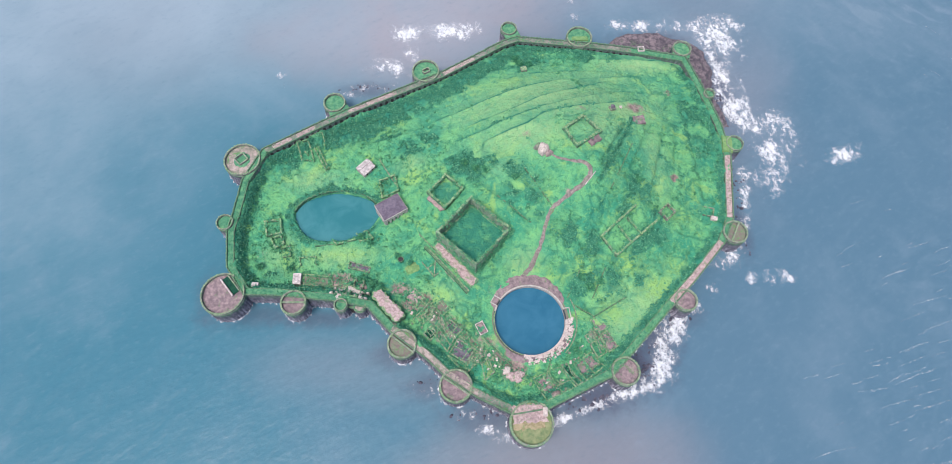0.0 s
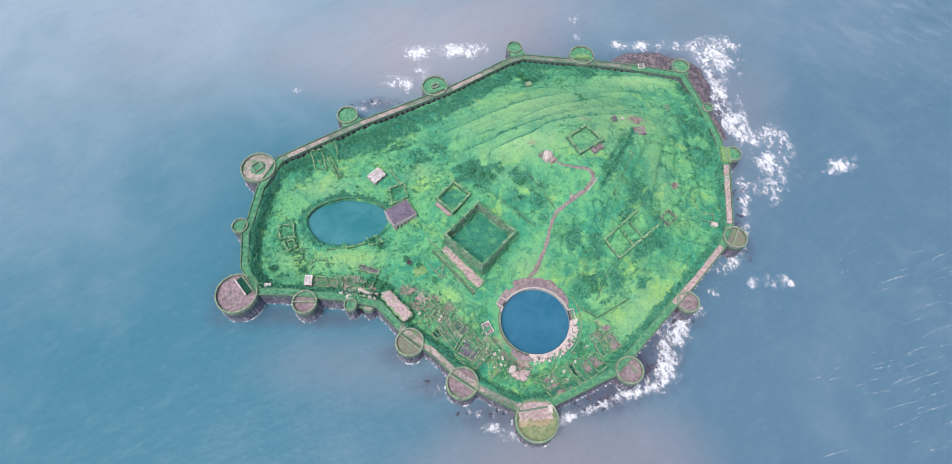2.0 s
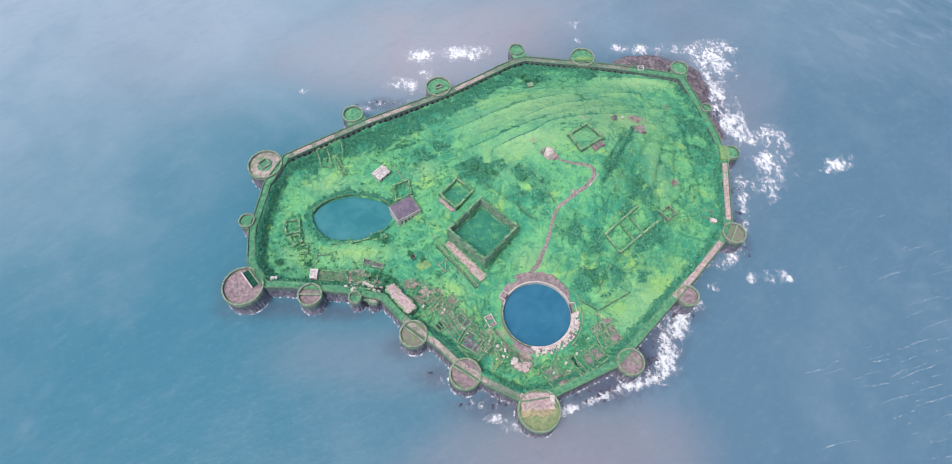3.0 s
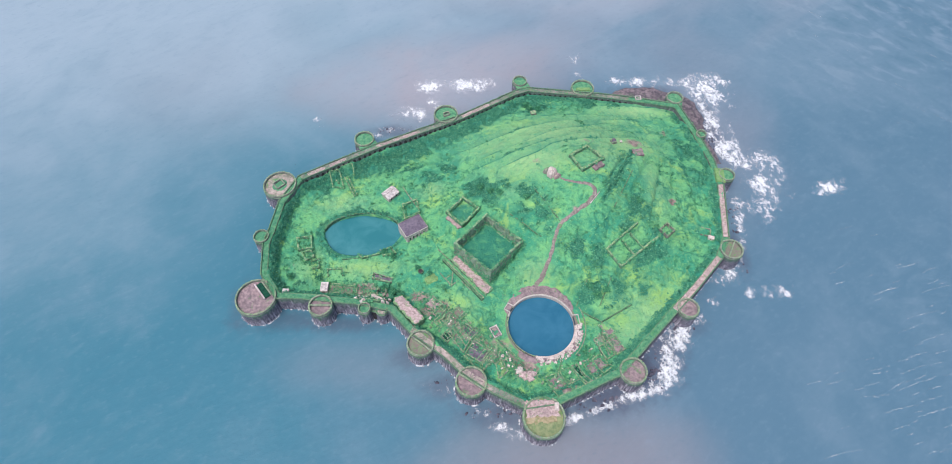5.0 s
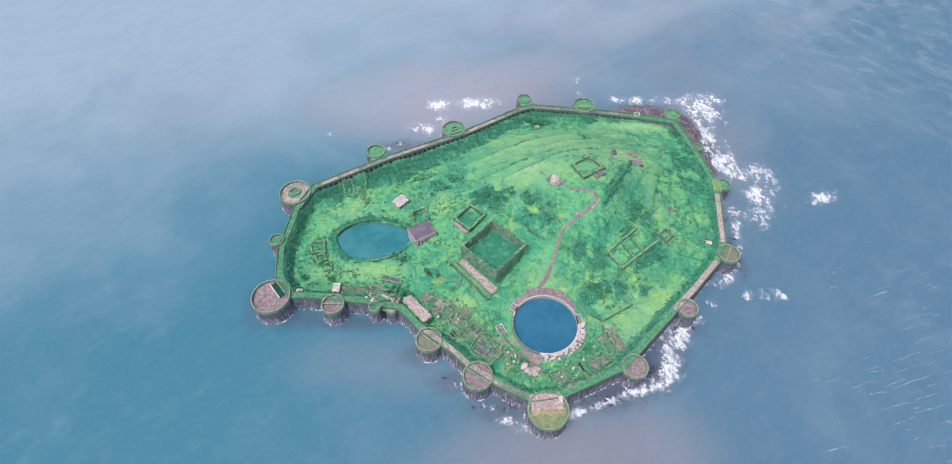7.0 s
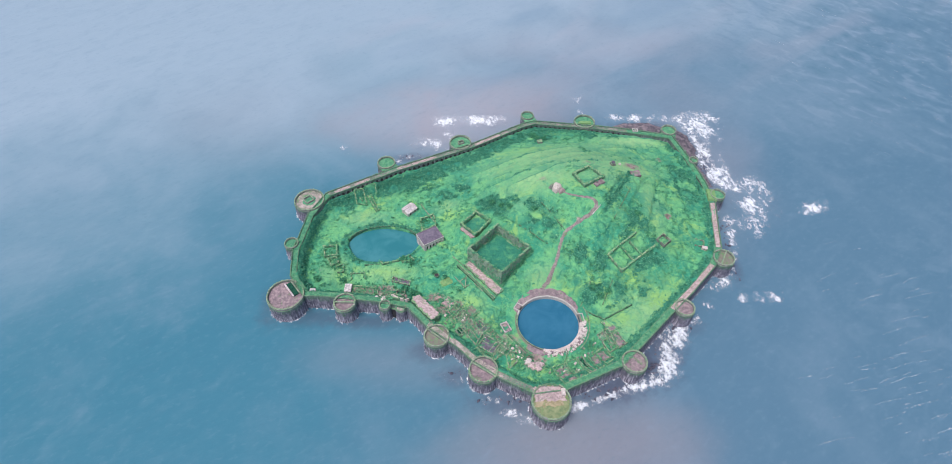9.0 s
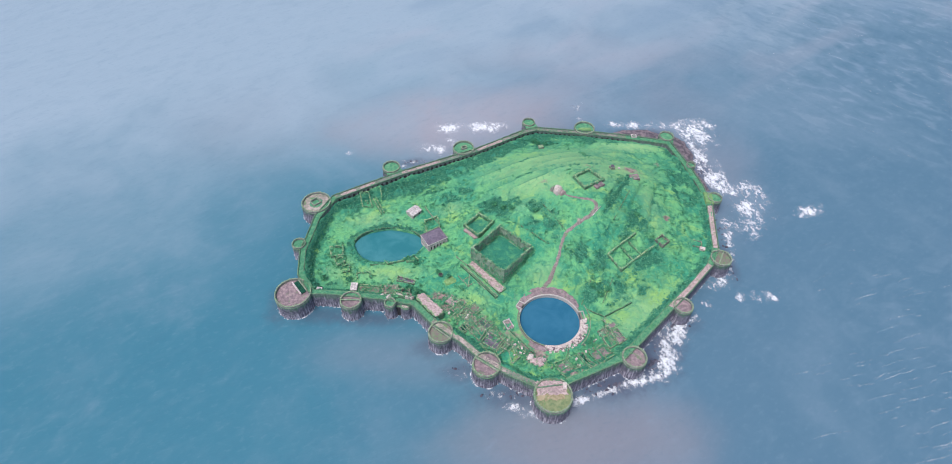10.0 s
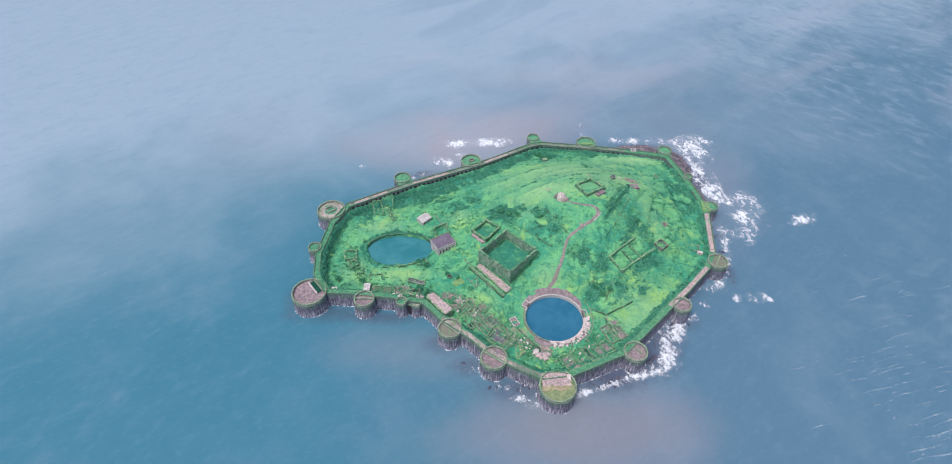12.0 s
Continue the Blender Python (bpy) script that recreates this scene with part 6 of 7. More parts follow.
def leafy(name, spots, material, per, leaf, seed):
    """spots as for scattered(); every plant is a low dome of separate leaf sprays, tilted each its own way."""
    rr = np.random.RandomState(seed)
    spots = np.repeat(np.asarray(spots, float), per, 0)
    n = len(spots)
    a, up = rr.rand(n) * 6.283, rr.rand(n) ** 0.8
    flat = np.sqrt(1 - up ** 2)
    way = np.stack([flat * np.cos(a), flat * np.sin(a), up], -1)
    centre = spots[:, :3] + way * spots[:, 3:6] * (0.55 + 0.55 * rr.rand(n, 1))
    face = way + np.array([0, 0, 0.35]) + 0.55 * rr.randn(n, 3)
    face /= np.linalg.norm(face, axis=1)[:, None]
    u = np.cross(face, rr.randn(n, 3))
    u /= np.linalg.norm(u, axis=1)[:, None]
    v = np.cross(face, u)
    size = leaf * (0.55 + 0.9 * rr.rand(n, 1)) * np.clip(spots[:, 3:4], 0.5, 1.5)
    u, v, bend = u * size, v * size * (0.5 + 0.4 * rr.rand(n, 1)), face * size * 0.25
    verts = np.stack([centre - u - bend, centre - v + bend, centre + u - bend, centre + v + bend], 1).reshape(-1, 3)
    return big_mesh(name, verts, np.arange(4 * n).reshape(n, 4), material)


# dark reef awash below the walls: x, y, reach across, reach up, fullness
REEF = [(78, 42, 12, 4, 0.8), (98, 49, 16, 5, 1.0), (122, 55, 12, 6, 0.9), (140, 66, 12, 9, 0.95), (152, 80, 9, 11, 0.9), (166, 96, 9, 8, 0.8), (184, 112, 7, 6, 0.6), (216, 150, 8, 7, 0.7), (240, 166, 6, 10, 0.8),
        (246, 196, 5, 18, 0.8), (250, 222, 5, 14, 0.8), (258, 281, 5, 9, 1.0), (256, 258, 6, 12, 0.7), (262, 330, 6, 14, 0.5), (10, 44, 14, 5, 0.8), (24, 34, 10, 4, 0.7), (-24, 66, 13, 5, 0.7),
        (-62, 337, 12, 4, 0.9), (-82, 327, 10, 3, 0.8), (-152, 295, 12, 3, 0.5), (110, 378, 26, 4, 0.6), (-8, 356, 10, 4, 0.5), (198, 392, 18, 4, 0.5)]


def reef_height(x, y):
    full = np.zeros(x.shape)
    for ax, ay, bx, by, k in REEF:
        full = np.maximum(full, k * np.exp(-0.6 * (((x - ax) / bx) ** 2 + ((y - ay) / by) ** 2)))
    z = SEA - 2.08 + 0.8 * full + 1.9 * fbm(x, y, 3.4, 4, 14) * ease(0.2, 0.5, full) + 0.35 * fbm(x, y, 1.3, 2, 15)
    return z, (full > 0.25) & (wall_distance(x, y) < 0)


tagged(new("reef", land_patch("reef", np.arange(-170, 272, 0.9), np.arange(26, 400, 0.9), reef_height, SEA - 0.12, M_ROCK)), "dark wet reef awash at the foot of the walls", "reef", kind="structure")

# boulders at the waterline
ROCKY = [(-70, 332, 16, 5, 70), (-12, 354, 12, 4, 16), (-168, 284, 10, 5, 6), (20, 38, 22, 4, 70), (-24, 66, 16, 4, 50), (88, 42, 20, 4, 60), (136, 68, 12, 9, 110), (172, 106, 12, 7, 110),
         (250, 298, 6, 34, 200), (238, 168, 6, 20, 120), (175, 366, 20, 5, 60), (100, 372, 30, 4, 30), (246, 215, 5, 20, 90)]
rr = np.random.RandomState(11)
spots = []
for x, y, rx, ry, count in ROCKY:
    for _ in range(count // 3):
        px, py = x + rx * rr.randn() * 0.6, y + ry * rr.randn() * 0.6
        if float(wall_distance(np.array([px]), np.array([py]))[0]) < -1.0:
            s = 0.3 + 1.2 * rr.rand() ** 3
            spots.append((px, py + 2.5, SEA - 0.1, s * 1.5, s, s * 0.5))
tagged(new("shore_rocks", scattered("shore_rocks", spots, M_ROCK, 0.25, 5)), "wet dark boulders breaking the water below the walls", "rocks", kind="stuff")

# foam: x, y, reach across, reach up, fullness
SURF = [(262, 385, 18, 11, 0.98), (240, 390, 12, 5, 0.8), (274, 368, 9, 12, 0.9), (286, 250, 10, 12, 0.8), (292, 276, 11, 10, 0.8), (281, 222, 8, 10, 0.72), (302, 262, 7, 16, 0.6), (266, 306, 7, 14, 0.75), (262, 330, 6, 14, 0.8), (270, 284, 6, 12, 0.6), (350, 242, 9, 5, 0.95), (340, 236, 6, 3, 0.6), (362, 247, 5, 4, 0.4),
        (264, 132, 8, 4, 0.66), (238, 133, 4, 3, 0.6), (202, 126, 5, 3, 0.6), (165, 95, 8, 9, 1.0), (172, 101, 7, 5, 0.85), (156, 80, 6, 9, 0.95), (152, 64, 6, 8, 0.9), (226, 153, 5, 6, 0.9), (212, 148, 5, 4, 0.6),
        (9, 43, 7, 3, 0.6), (20, 31, 6, 2.5, 0.8), (29, 26, 6, 2.5, 0.7), (-24, 62, 9, 3, 0.45), (-31, 396, 10, 6, 1.05), (15, 396, 13, 7, 1.15), (-28, 371, 4, 7, 0.65), (-44, 356, 10, 6, 0.85), (-60, 358, 7, 4, 0.5),
        (-62, 334, 12, 3, 0.5), (-82, 325, 10, 3, 0.45), (-148, 351, 4, 3, 0.5), (-146, 341, 3, 3, 0.4), (196, 394, 9, 5, 0.8), (170, 397, 9, 4, 0.65), (214, 397, 8, 4, 0.6), (131, 408, 5, 3, 0.5), (132, 434, 5, 5, 0.4)]
# surf lines along the rocks: points, half width, fullness
SURF_LINES = [(((66, 34), (80, 37), (92, 41), (106, 46), (116, 49), (130, 51), (146, 55), (156, 62), (158, 70)), 2.4, 0.9),
              (((124, 54), (142, 58), (150, 70), (158, 84)), 4.0, 0.6),
              (((176, 103), (184, 108), (192, 117)), 3.0, 0.5),
              (((227, 152), (236, 160), (243, 172), (247, 196), (253, 214), (256, 232)), 3.6, 0.72),
              (((258, 372), (258, 345), (256, 327), (255, 303), (262, 285), (272, 270)), 4.2, 0.95),
              (((264, 340), (264, 318), (266, 300), (278, 280), (282, 262)), 6.0, 0.6),
              (((256, 232), (266, 226), (274, 216)), 4.0, 0.5)]
for line, wide, full in SURF_LINES:
    for (ax, ay), (bx, by) in zip(line, line[1:]):
        n = max(1, round(math.dist((ax, ay), (bx, by)) / (1.6 * wide)))
        SURF += [(ax + (bx - ax) * k / n, ay + (by - ay) * k / n, wide, wide, full) for k in range(n)]


def build_foam():
    step = 0.75
    verts, quads, cover, count = [], [], [], 0
    done = set()
    for cx, cy, rx, ry, k in SURF:
        x0, x1 = math.floor((cx - 2.0 * rx) / step), math.ceil((cx + 2.0 * rx) / step)
        y0, y1 = math.floor((cy - 2.0 * ry) / step), math.ceil((cy + 2.0 * ry) / step)
        gx, gy = np.meshgrid(np.arange(x0, x1) * step, np.arange(y0, y1) * step)
        full = np.zeros(gx.shape)
        for ax, ay, bx, by, q in SURF:
            full = np.maximum(full, q * np.exp(-0.5 * (((gx - ax) / (1.3 * bx)) ** 2 + ((gy - ay) / (1.3 * by)) ** 2)))
        tex = 0.56 * fbm(gx * 1.1, gy * 0.9, 9, 4, 2) + 0.44 * fbm(gx * 1.3 + 60, gy * 0.8 + 0.3 * gx, 2.6, 3, 6)
        lace = np.abs(fbm(gx, gy + 40, 5.5, 3, 9) - 0.5) * 2
        value = 0.84 * full + (tex - 0.5) * 1.8 - 0.34 * lace
        on = (value > 0.12) & (wall_distance(gx, gy) < 0.5)
        z = SEA + 0.06 + 0.5 * np.clip(value - 0.45, 0, 0.6) * (0.4 + fbm(gx, gy, 1.7, 2, 3))
        jx, jy = gx + (fbm(gx, gy, 1.1, 1, 4) - 0.5) * 0.6, gy + (fbm(gx, gy, 1.1, 1, 5) - 0.5) * 0.6
        rows, cols = gx.shape
        idx = -np.ones(gx.shape, int)
        for j in range(rows - 1):
            for i in range(cols - 1):
                key = (x0 + i, y0 + j)
                if not on[j, i] or key in done:
                    continue
                done.add(key)
                quad = []
                for b, a in ((j, i), (j, i + 1), (j + 1, i + 1), (j + 1, i)):
                    if idx[b, a] < 0:
                        idx[b, a] = count
                        verts.append((jx[b, a], jy[b, a], z[b, a]))
                        cover.append(value[b, a])
                        count += 1
                    quad.append(idx[b, a])
                quads.append(quad)
    me = big_mesh("foam", np.array(verts), np.array(quads), M_SURF)
    me.attributes.new("cover", "FLOAT", "POINT").data.foreach_set("value", np.array(cover, np.float32))
    me.polygons.foreach_set("use_smooth", np.ones(len(me.polygons), bool))
    tagged(new("foam", me), "white surf breaking on rocks round the island", "foam", kind="stuff")


build_foam()


def build_waterline():
    """Broken white line where the swell laps the masonry."""
    rr = random.Random(31)
    verts, faces, cover = [], [], []

    def strip(points, closed):
        base, n = len(verts), len(points)
        for (x, y), (nx, ny) in points:
            wide = 0.5 + 1.3 * rr.random() ** 2
            k = 0.1 + 0.75 * rr.random() ** 1.5
            for q, c in ((-0.4, k), (0.55, k), (0.9 + wide, 0.15)):
                verts.append((x + nx * q, y + ny * q, SEA + 0.07))
                cover.append(c)
        for i in range(n if closed else n - 1):
            j = (i + 1) % n
            for m in (0, 1):
                faces.append((base + 3 * i + m, base + 3 * j + m, base + 3 * j + m + 1, base + 3 * i + m + 1))

    for i in range(len(OUTLINE)):
        strip([((p.x - m.x * 0.75, p.y - m.y * 0.75), (-m.x, -m.y)) for p, m in stretch(i, 1.4)], False)
    for b in [o for o in scene.objects if o.name.startswith("bastion")]:
        r = b["radius"]
        n = int(2 * math.pi * r / 1.3)
        strip([((b.location.x + (r + 0.85) * math.cos(a), b.location.y + (r + 0.85) * math.sin(a)), (math.cos(a), math.sin(a))) for a in (6.2832 * k / n for k in range(n))], True)
    me = mesh_of("waterline_foam", verts, faces, M_SURF)
    me.attributes.new("cover", "FLOAT", "POINT").data.foreach_set("value", np.array(cover, np.float32))
    tagged(new("waterline_foam", me), "broken white foam line lapping the wall foot", "foam", kind="stuff")


build_waterline()


def make_crest():
    s = Shade("thin_crest_foam", 0.95, 0.1)
    s.link(s.ramp(s.noise(2.2, 5, 0.7), 0.40, 0.7, 0.0, 0.42), s.bsdf.inputs["Alpha"])
    return s.colour((0.78, 0.82, 0.86)).mat


M_CREST = make_crest()


def build_streaks():
    """Thin broken crests on the open sea."""
    rr = random.Random(21)
    verts, faces = [], []
    fields = [(345, 25, 60, 60, 80, 12), (600, 500, 160, 150, 110, -46), (370, 130, 50, 45, 24, 14)]
    for cx, cy, rx, ry, count, turn in fields:
        for _ in range(count):
            x, y = cx + rx * rr.gauss(0, 0.6), cy + ry * rr.gauss(0, 0.6)
            length, a = 8 + 30 * rr.random() ** 2, radians(turn + rr.gauss(0, 4))
            n, bow = 16, rr.gauss(0, 0.02) * length
            base = len(verts)
            for k in range(n + 1):
                u = k / n - 0.5
                w = (0.42 * (1 - (2 * u) ** 2) + 0.02) * (0.4 + rr.random())
                off = bow * (1 - (2 * u) ** 2) + rr.gauss(0, 0.12)
                px, py = x + length * u * math.cos(a) - off * math.sin(a), y + length * u * math.sin(a) + off * math.cos(a)
                verts += [(px + w * math.sin(a), py - w * math.cos(a), SEA + 0.05), (px - w * math.sin(a), py + w * math.cos(a), SEA + 0.05)]
            for k in range(n):
                q = base + 2 * k
                faces.append((q, q + 2, q + 3, q + 1))
    tagged(new("wave_crests", mesh_of("wave_crests", verts, faces, M_CREST)), "thin broken white wave crests on open water", "foam", kind="stuff")


build_streaks()


# ---- undergrowth ----
BARE_SPOTS = [(-47.6, 205.2, 14), (-68.6, 246.6, 8), (*TANK, TANK_R + 9), (117, 239, 5), (5, 155, 4), (76, 235, 7), (18.8, 102.6, 5), (-50, 122, 13)]


def clumps(spots, each, rr):
    """Breaks every plant into a clump of smaller ones that lean into one another."""
    spots = np.repeat(spots, each, 0)
    n = len(spots)
    wide = spots[:, 3]
    x, y = spots[:, 0] + 0.95 * wide * rr.randn(n), spots[:, 1] + 0.8 * wide * rr.randn(n)
    k = 0.45 + 0.5 * rr.rand(n)
    out = np.stack([x, y, ground(x, y), wide * k * (0.8 + 0.6 * rr.rand(n)), wide * k, spots[:, 5] * k * 0.95], -1)
    return out[(trail_distance(x, y) > 2.8) & (wall_distance(x, y) > WALL_WIDTH + 1.0) & (pond_radius(x, y) > 1.1)]


def scrub(count, low, high, seed, bias):
    rr = np.random.RandomState(seed)
    out = []
    while len(out) < count:
        x, y = -180 + 425 * rr.rand(4000), 32 + 350 * rr.rand(4000)
        d = wall_distance(x, y)
        t = thicket(x, y)
        chance = np.clip(t * 1.9 - 0.72 + bias * ease(0.5, 0.66, fbm(x, y, 16, 4, 9)), 0, 1) * (1 - 0.75 * np.clip(spread(DRY, x, y), 0, 1) * (t < 0.75))
        ok = (d > WALL_WIDTH + 1.6) & (rr.rand(4000) < chance) & (pond_radius(x, y) > 1.14)
        for bx, by, br in BARE_SPOTS:
            ok &= np.hypot(x - bx, y - by) > br
        ok &= trail_distance(x, y) > 4.2
        c, s = math.cos(radians(45)), math.sin(radians(45))
        u, v = (x - SQUARE[0]) * c + (y - SQUARE[1]) * s, -(x - SQUARE[0]) * s + (y - SQUARE[1]) * c
        ok &= np.maximum(abs(u), abs(v)) > SQUARE_SIDE / 2 + 1.5
        z = ground(x, y)
        size = low + (high - low) * rr.rand(4000) ** 2.2
        for k in np.nonzero(ok)[0]:
            out.append((x[k], y[k], z[k], size[k], size[k], size[k] * (0.32 + 0.25 * rr.rand())))
    return clumps(np.array(out[:count]), 4, rr)


def meadow_tufts(count, seed):
    rr = np.random.RandomState(seed)
    x, y = -178 + 420 * rr.rand(count * 3), 36 + 340 * rr.rand(count * 3)
    d = wall_distance(x, y)
    ok = (d > WALL_WIDTH + 1) & (pond_radius(x, y) > 1.1) & (np.hypot(x - TANK[0], y - TANK[1]) > TANK_R + 10) & (fbm(x, y, 13, 4, 5) + 0.12 * rr.randn(count * 3) - 0.5 * spread(DRY, x, y) > 0.45)
    ok &= trail_distance(x, y) > 3.0
    for bx, by, br in BARE_SPOTS + [(*SQUARE, 20), (-2.7, 213.8, 10)]:
        ok &= np.hypot(x - bx, y - by) > br
    k = np.nonzero(ok)[0][:count]
    size = 0.5 + 1.1 * rr.rand(len(k)) ** 2
    return np.stack([x[k], y[k], ground(x[k], y[k]) + 0.1, size * (0.9 + 1.2 * rr.rand(len(k))), size, size * 0.22], -1)


M_WEED = make_shrub("meadow_weeds", (0.066, 0.275, 0.160), (0.105, 0.350, 0.185), (0.20, 0.46, 0.24))
tagged(new("meadow_weeds", leafy("meadow_weeds", meadow_tufts(6000, 12), M_WEED, 9, 0.5, 13)), "knee-high weeds and grass tufts over the meadow", "weeds", kind="stuff")
tagged(new("undergrowth", leafy("undergrowth", scrub(7000, 0.9, 2.4, 3, 0.0), M_SHRUB, 14, 0.42, 7)), "dense low green scrub between the ruins", "undergrowth", kind="stuff")
tagged(new("scrub", leafy("scrub", scrub(900, 1.6, 3.0, 6, 0.0), M_SHRUB, 30, 0.4, 8)), "dark green bushes in thickets along the walls", "bushes", kind="stuff")


# grass and weeds rooted on the parapets and ruin tops
def wall_weeds():
    rr = np.random.RandomState(17)
    out = []
    for i in range(len(OUTLINE)):
        if i in PALE_WALKS:
            continue
        for p, m in stretch(i, 2.2):
            for _ in range(5):
                s = 0.1 + 6.6 * rr.rand()
                r = 0.25 + 0.55 * rr.rand() ** 2
                out.append((p.x + m.x * s + rr.randn() * 0.6, p.y + m.y * s + rr.randn() * 0.6, WALL_TOP + 0.3, r, r, r * 0.7))
    return np.array(out)


tagged(new("wall_weeds", leafy("wall_weeds", wall_weeds(), M_TREE, 8, 0.5, 9)), "tufts of weeds growing on the wall walk", "weeds", kind="stuff")


def ruin_weeds():
    """Creepers and tufts on the palace walls and round the bastion rims."""
    rr = np.random.RandomState(23)
    out = []
    c = rect(*SQUARE, SQUARE_SIDE - 0.9, SQUARE_SIDE - 0.9, SQUARE_TURN)
    for a, b in zip(c, c[1:] + c[:1]):
        for _ in range(120):
            u, r = rr.rand(), 0.3 + 0.7 * rr.rand() ** 2
            out.append((a[0] + (b[0] - a[0]) * u + rr.randn() * 0.7, a[1] + (b[1] - a[1]) * u + rr.randn() * 0.7, 28.2 - 1.6 * rr.rand(), r, r, r * 0.8))
        for _ in range(150):
            u, r = rr.rand(), 0.5 + 1.0 * rr.rand() ** 2
            k = 1 + 0.11 * rr.rand() + 0.05
            x, y = a[0] + (b[0] - a[0]) * u, a[1] + (b[1] - a[1]) * u
            x, y = SQUARE[0] + (x - SQUARE[0]) * k, SQUARE[1] + (y - SQUARE[1]) * k
            out.append((x, y, ground_at(x, y) + 0.2, r, r, r * 0.7))
        side = ((a[0] + b[0]) / 2 - SQUARE[0], (a[1] + b[1]) / 2 - SQUARE[1])
        reach = math.hypot(*side)
        for _ in range(230):
            u, r, k = rr.rand(), 0.4 + 0.9 * rr.rand() ** 2, (1.3 if rr.rand() < 0.75 else -2.0)
            x, y = a[0] + (b[0] - a[0]) * u + side[0] / reach * k, a[1] + (b[1] - a[1]) * u + side[1] / reach * k
            foot = ground_at(x, y)
            out.append((x, y, foot + (27.5 - foot) * rr.rand() ** 1.5 * (0.4 + 0.6 * math.sin(9 * u + k) ** 2), r, r, r * 1.2))
    for b in [o for o in scene.objects if o.name.startswith("bastion")]:
        q = b["radius"]
        for _ in range(int(q * 6)):
            a, r = 6.2832 * rr.rand(), 0.2 + 0.4 * rr.rand() ** 2
            w = q - 0.1 - 1.3 * rr.rand() ** 2
            out.append((b.location.x + w * math.cos(a), b.location.y + w * math.sin(a), 12.0 + 1.6 * rr.rand() * (w > q - 0.9), r, r, r * 0.8))
    return np.array(out)


def wall_creepers():
    """Bushes grown over the low ruined walls, thickest on the overgrown ones."""
    rr = np.random.RandomState(41)
    out = []
    for o in [q for q in scene.objects if q.name.startswith(("ruined_wall", "stub_wall"))]:
        base = o.parent.location
        dense = o.data.materials[0].name.startswith("overgrown")
        for k, v in enumerate(o.data.vertices):
            if k % 8 in (2, 3, 6, 7) and rr.rand() < (0.3 if dense else 0.14):
                r = (0.6 + 1.0 * rr.rand() ** 2) if dense else (0.3 + 0.6 * rr.rand() ** 2)
                drop = (1.6 if dense else 0.6) * rr.rand()
                out.append((base.x + v.co.x + rr.randn() * 0.5, base.y + v.co.y + rr.randn() * 0.5, base.z + v.co.z - drop, r, r, r * 0.8))
    return np.array(out)


def quarter_weeds():
    """Weeds and saplings that half hide the floors and walls of the ruined quarters."""
    rr = np.random.RandomState(53)
    out = []
    for (ax, ay), (bx, by), wide, count in (((-42, 136), (24, 76), 13, 1300), ((60, 60), (112, 92), 13, 700), ((-118, 150), (-66, 142), 10, 650), ((24, 78), (48, 62), 9, 250), ((-146, 194), (-126, 166), 10, 420)):
        for _ in range(count):
            u, r = rr.rand(), 0.35 + 0.9 * rr.rand() ** 3
            x, y = ax + (bx - ax) * u + wide * 0.55 * rr.randn(), ay + (by - ay) * u + wide * 0.55 * rr.randn()
            if float(wall_distance(np.array([x]), np.array([y]))[0]) > WALL_WIDTH + 1.5 and math.hypot(x - TANK[0], y - TANK[1]) > TANK_R + 8:
                out.append((x, y, ground_at(x, y) + 0.2, r, r, r * 0.8))
    return np.array(out)


tagged(new("quarter_weeds", leafy("quarter_weeds", quarter_weeds(), M_TREE, 11, 0.42, 54)), "weeds and saplings among the ruined houses", "weeds", kind="stuff")


def bank_bushes():
    """Scrub hanging over the pond's brink, thickest on its landward side."""
    rr = np.random.RandomState(47)
    out = []
    for _ in range(900):
        a = 6.2832 * rr.rand()
        if rr.rand() > 0.35 + 0.65 * max(0.0, math.sin(a + 0.2)):
            continue
        q, r = 1.0 + 0.1 * rr.rand(), 0.4 + 0.8 * rr.rand() ** 2
        q *= 1 + 0.03 * math.sin(3 * a + 0.6) + 0.02 * math.sin(5 * a)
        x, y = POND[0] + POND_RX * q * math.cos(a), POND[1] + POND_RY * q * math.sin(a)
        if math.hypot(x + 46.9, y - 205) > 13:
            out.append((x, y, max(POND_Z, ground_at(x, y)) + 0.1, r, r, r * 0.8))
    return np.array(out)


tagged(new("bank_bushes", leafy("bank_bushes", bank_bushes(), M_SHRUB, 14, 0.42, 48)), "dark scrub hanging over the pond's bank", "bushes", kind="stuff")
tagged(new("wall_creepers", leafy("wall_creepers", wall_creepers(), M_WEED, 12, 0.42, 43)), "creepers and bushes grown over low ruined walls", "creepers", kind="stuff")
tagged(new("ruin_weeds", leafy("ruin_weeds", ruin_weeds(), M_WEED, 10, 0.45, 29)), "weeds and creepers rooted in broken masonry", "weeds", kind="stuff")


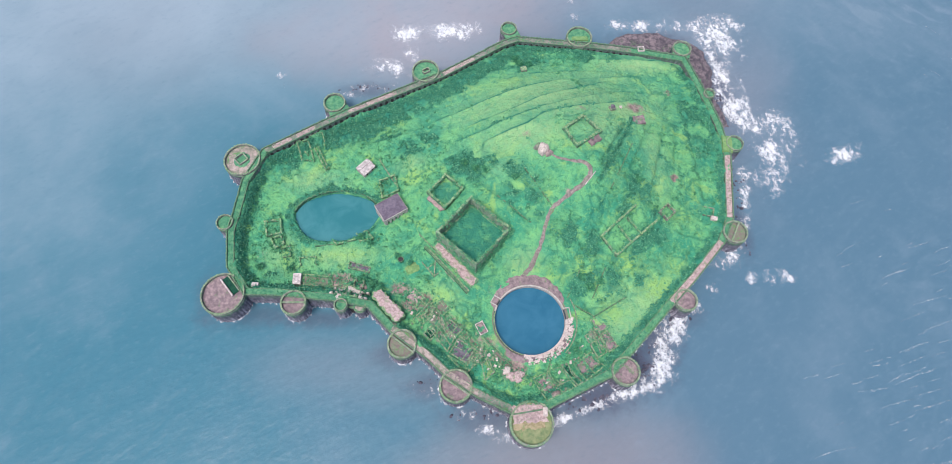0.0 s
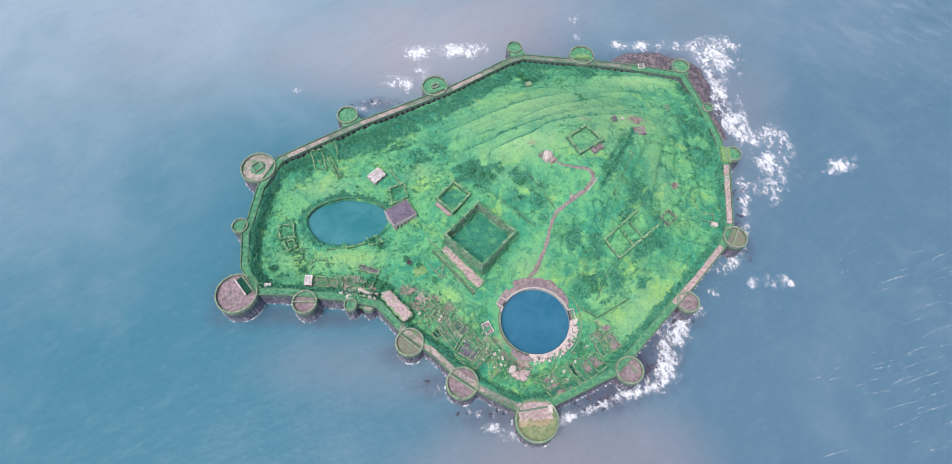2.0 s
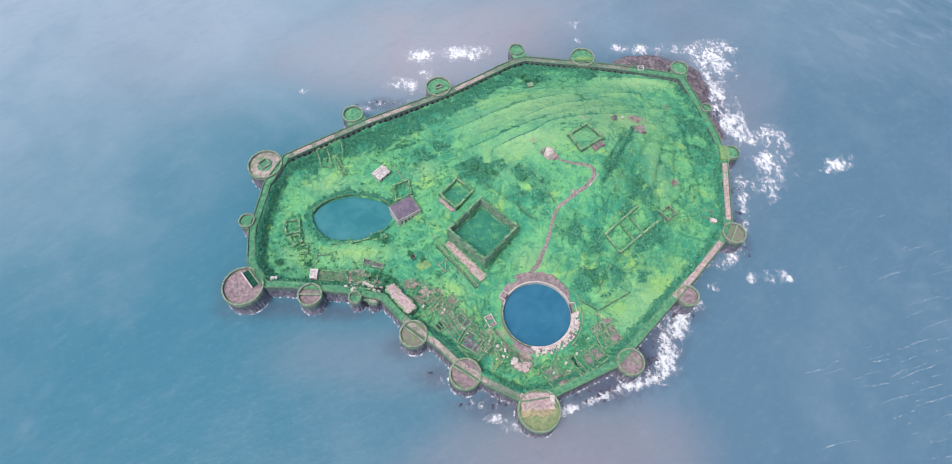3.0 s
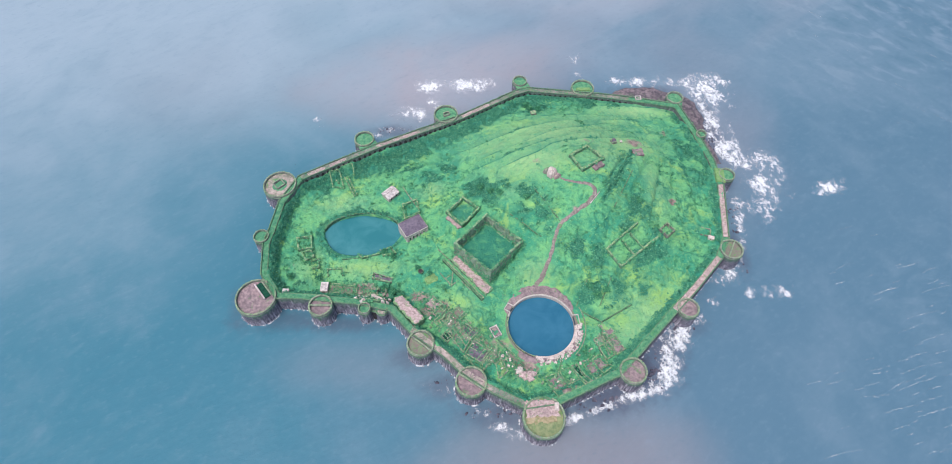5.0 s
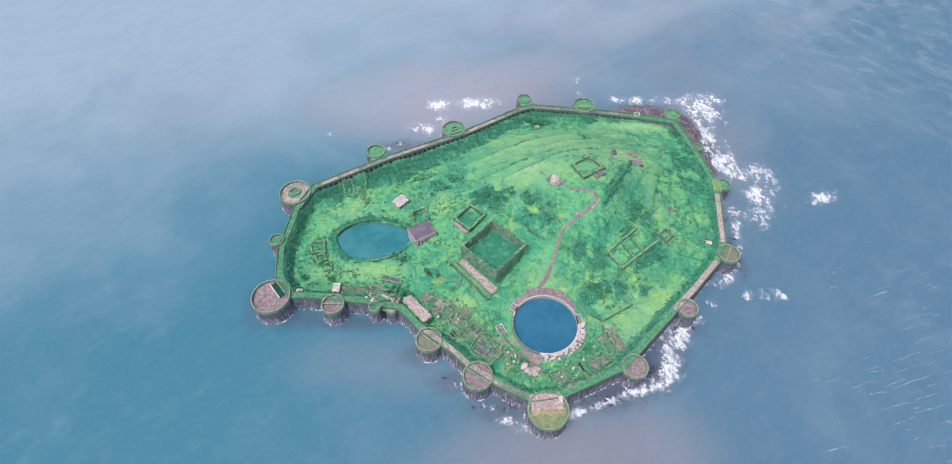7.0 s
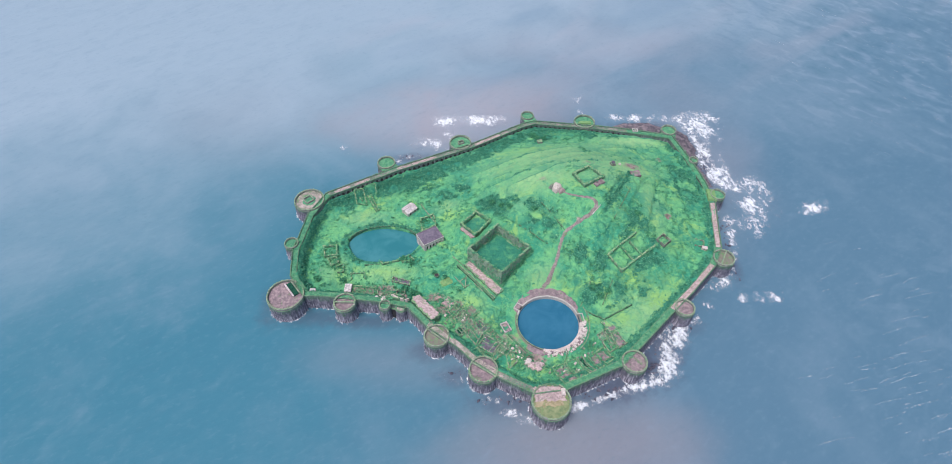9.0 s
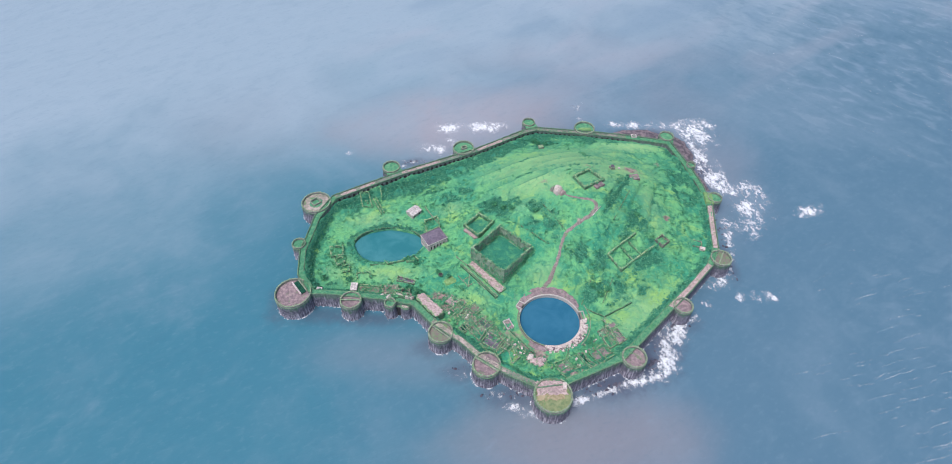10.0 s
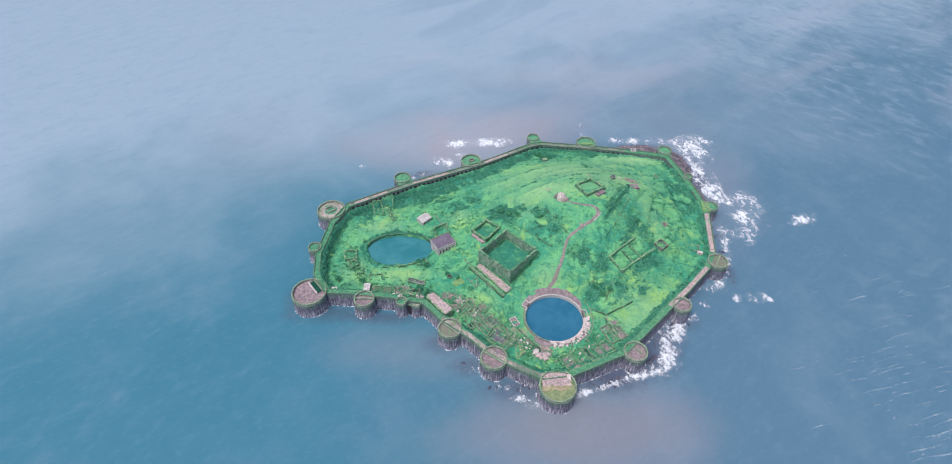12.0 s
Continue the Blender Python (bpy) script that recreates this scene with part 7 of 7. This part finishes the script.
# ---- trees ----
def build_tree(x, y, h, r, seed):
    rr = np.random.RandomState(seed)
    z = ground_at(x, y)
    t = thing("tree", (x, y, z), "small leafy green tree among the scrub", "tree", "small trees among the ruins")
    loops = [circle(x + 0.12 * k * math.sin(seed), y + 0.12 * k * math.cos(seed), 0.32 * (1 - 0.2 * k), z - 0.3 + k * h * 0.22, 8) for k in range(4)]
    shape = [ring_solid(loops, True)]
    for k in range(4):
        a = k * 1.57 + seed
        b0 = Vector((x, y, z + h * 0.4))
        b1 = b0 + Vector((math.cos(a) * r * 0.55, math.sin(a) * r * 0.55, h * 0.28))
        shape.append(ring_solid([[(b0.x + 0.12 * math.cos(q), b0.y + 0.12 * math.sin(q), b0.z) for q in (0, 2.1, 4.2)],
                                 [(b1.x + 0.05 * math.cos(q), b1.y + 0.05 * math.sin(q), b1.z) for q in (0, 2.1, 4.2)]], True))
    part("trunk", join(*shape), M_BARK, t)
    n = 420
    d = rr.randn(n, 3)
    d /= np.linalg.norm(d, axis=1)[:, None]
    q = (0.55 + 0.5 * rr.rand(n)) * (0.8 + 0.35 * np.sin(3 * np.arctan2(d[:, 1], d[:, 0]) + seed) * (rr.rand(n) > 0.3))
    c = d * q[:, None] * np.array([r, r, h * 0.36]) + np.array([x, y, z + h * 0.66])
    verts, faces = [], []
    for k in range(n):
        s = 0.28 + 0.3 * rr.rand()
        a = rr.randn(3)
        b = np.cross(a, rr.randn(3))
        a, b = a / np.linalg.norm(a) * s, b / np.linalg.norm(b) * s
        i = len(verts)
        verts += [c[k] - a, c[k] + b, c[k] + a, c[k] - b]
        faces.append((i, i + 1, i + 2, i + 3))
    part("crown", (verts, faces), M_TREE, t)


for k, (x, y, h, r) in enumerate(((-63, 143, 7, 4.2), (-70, 148, 6, 3.6), (-57, 140, 6, 3.5), (70, 340, 6, 3.6), (78, 338, 5, 3.2), (66, 346, 6, 3.8), (-33, 158, 4, 2.4), (-43, 165, 4, 2.6),
                                  (102, 126, 6, 3.8), (110, 130, 6, 3.6), (97, 134, 5, 3.2), (14, 236, 6, 3.8), (22, 229, 6, 3.6), (30, 226, 5, 3.4), (-64, 178, 5, 3.0), (-72, 183, 5, 2.8),
                                  (-126, 160, 5, 3.2), (-150, 163, 5, 3.4), (52, 214, 5, 3.2), (150, 208, 5, 3.2))):
    build_tree(x, y, h, r, k + 1)
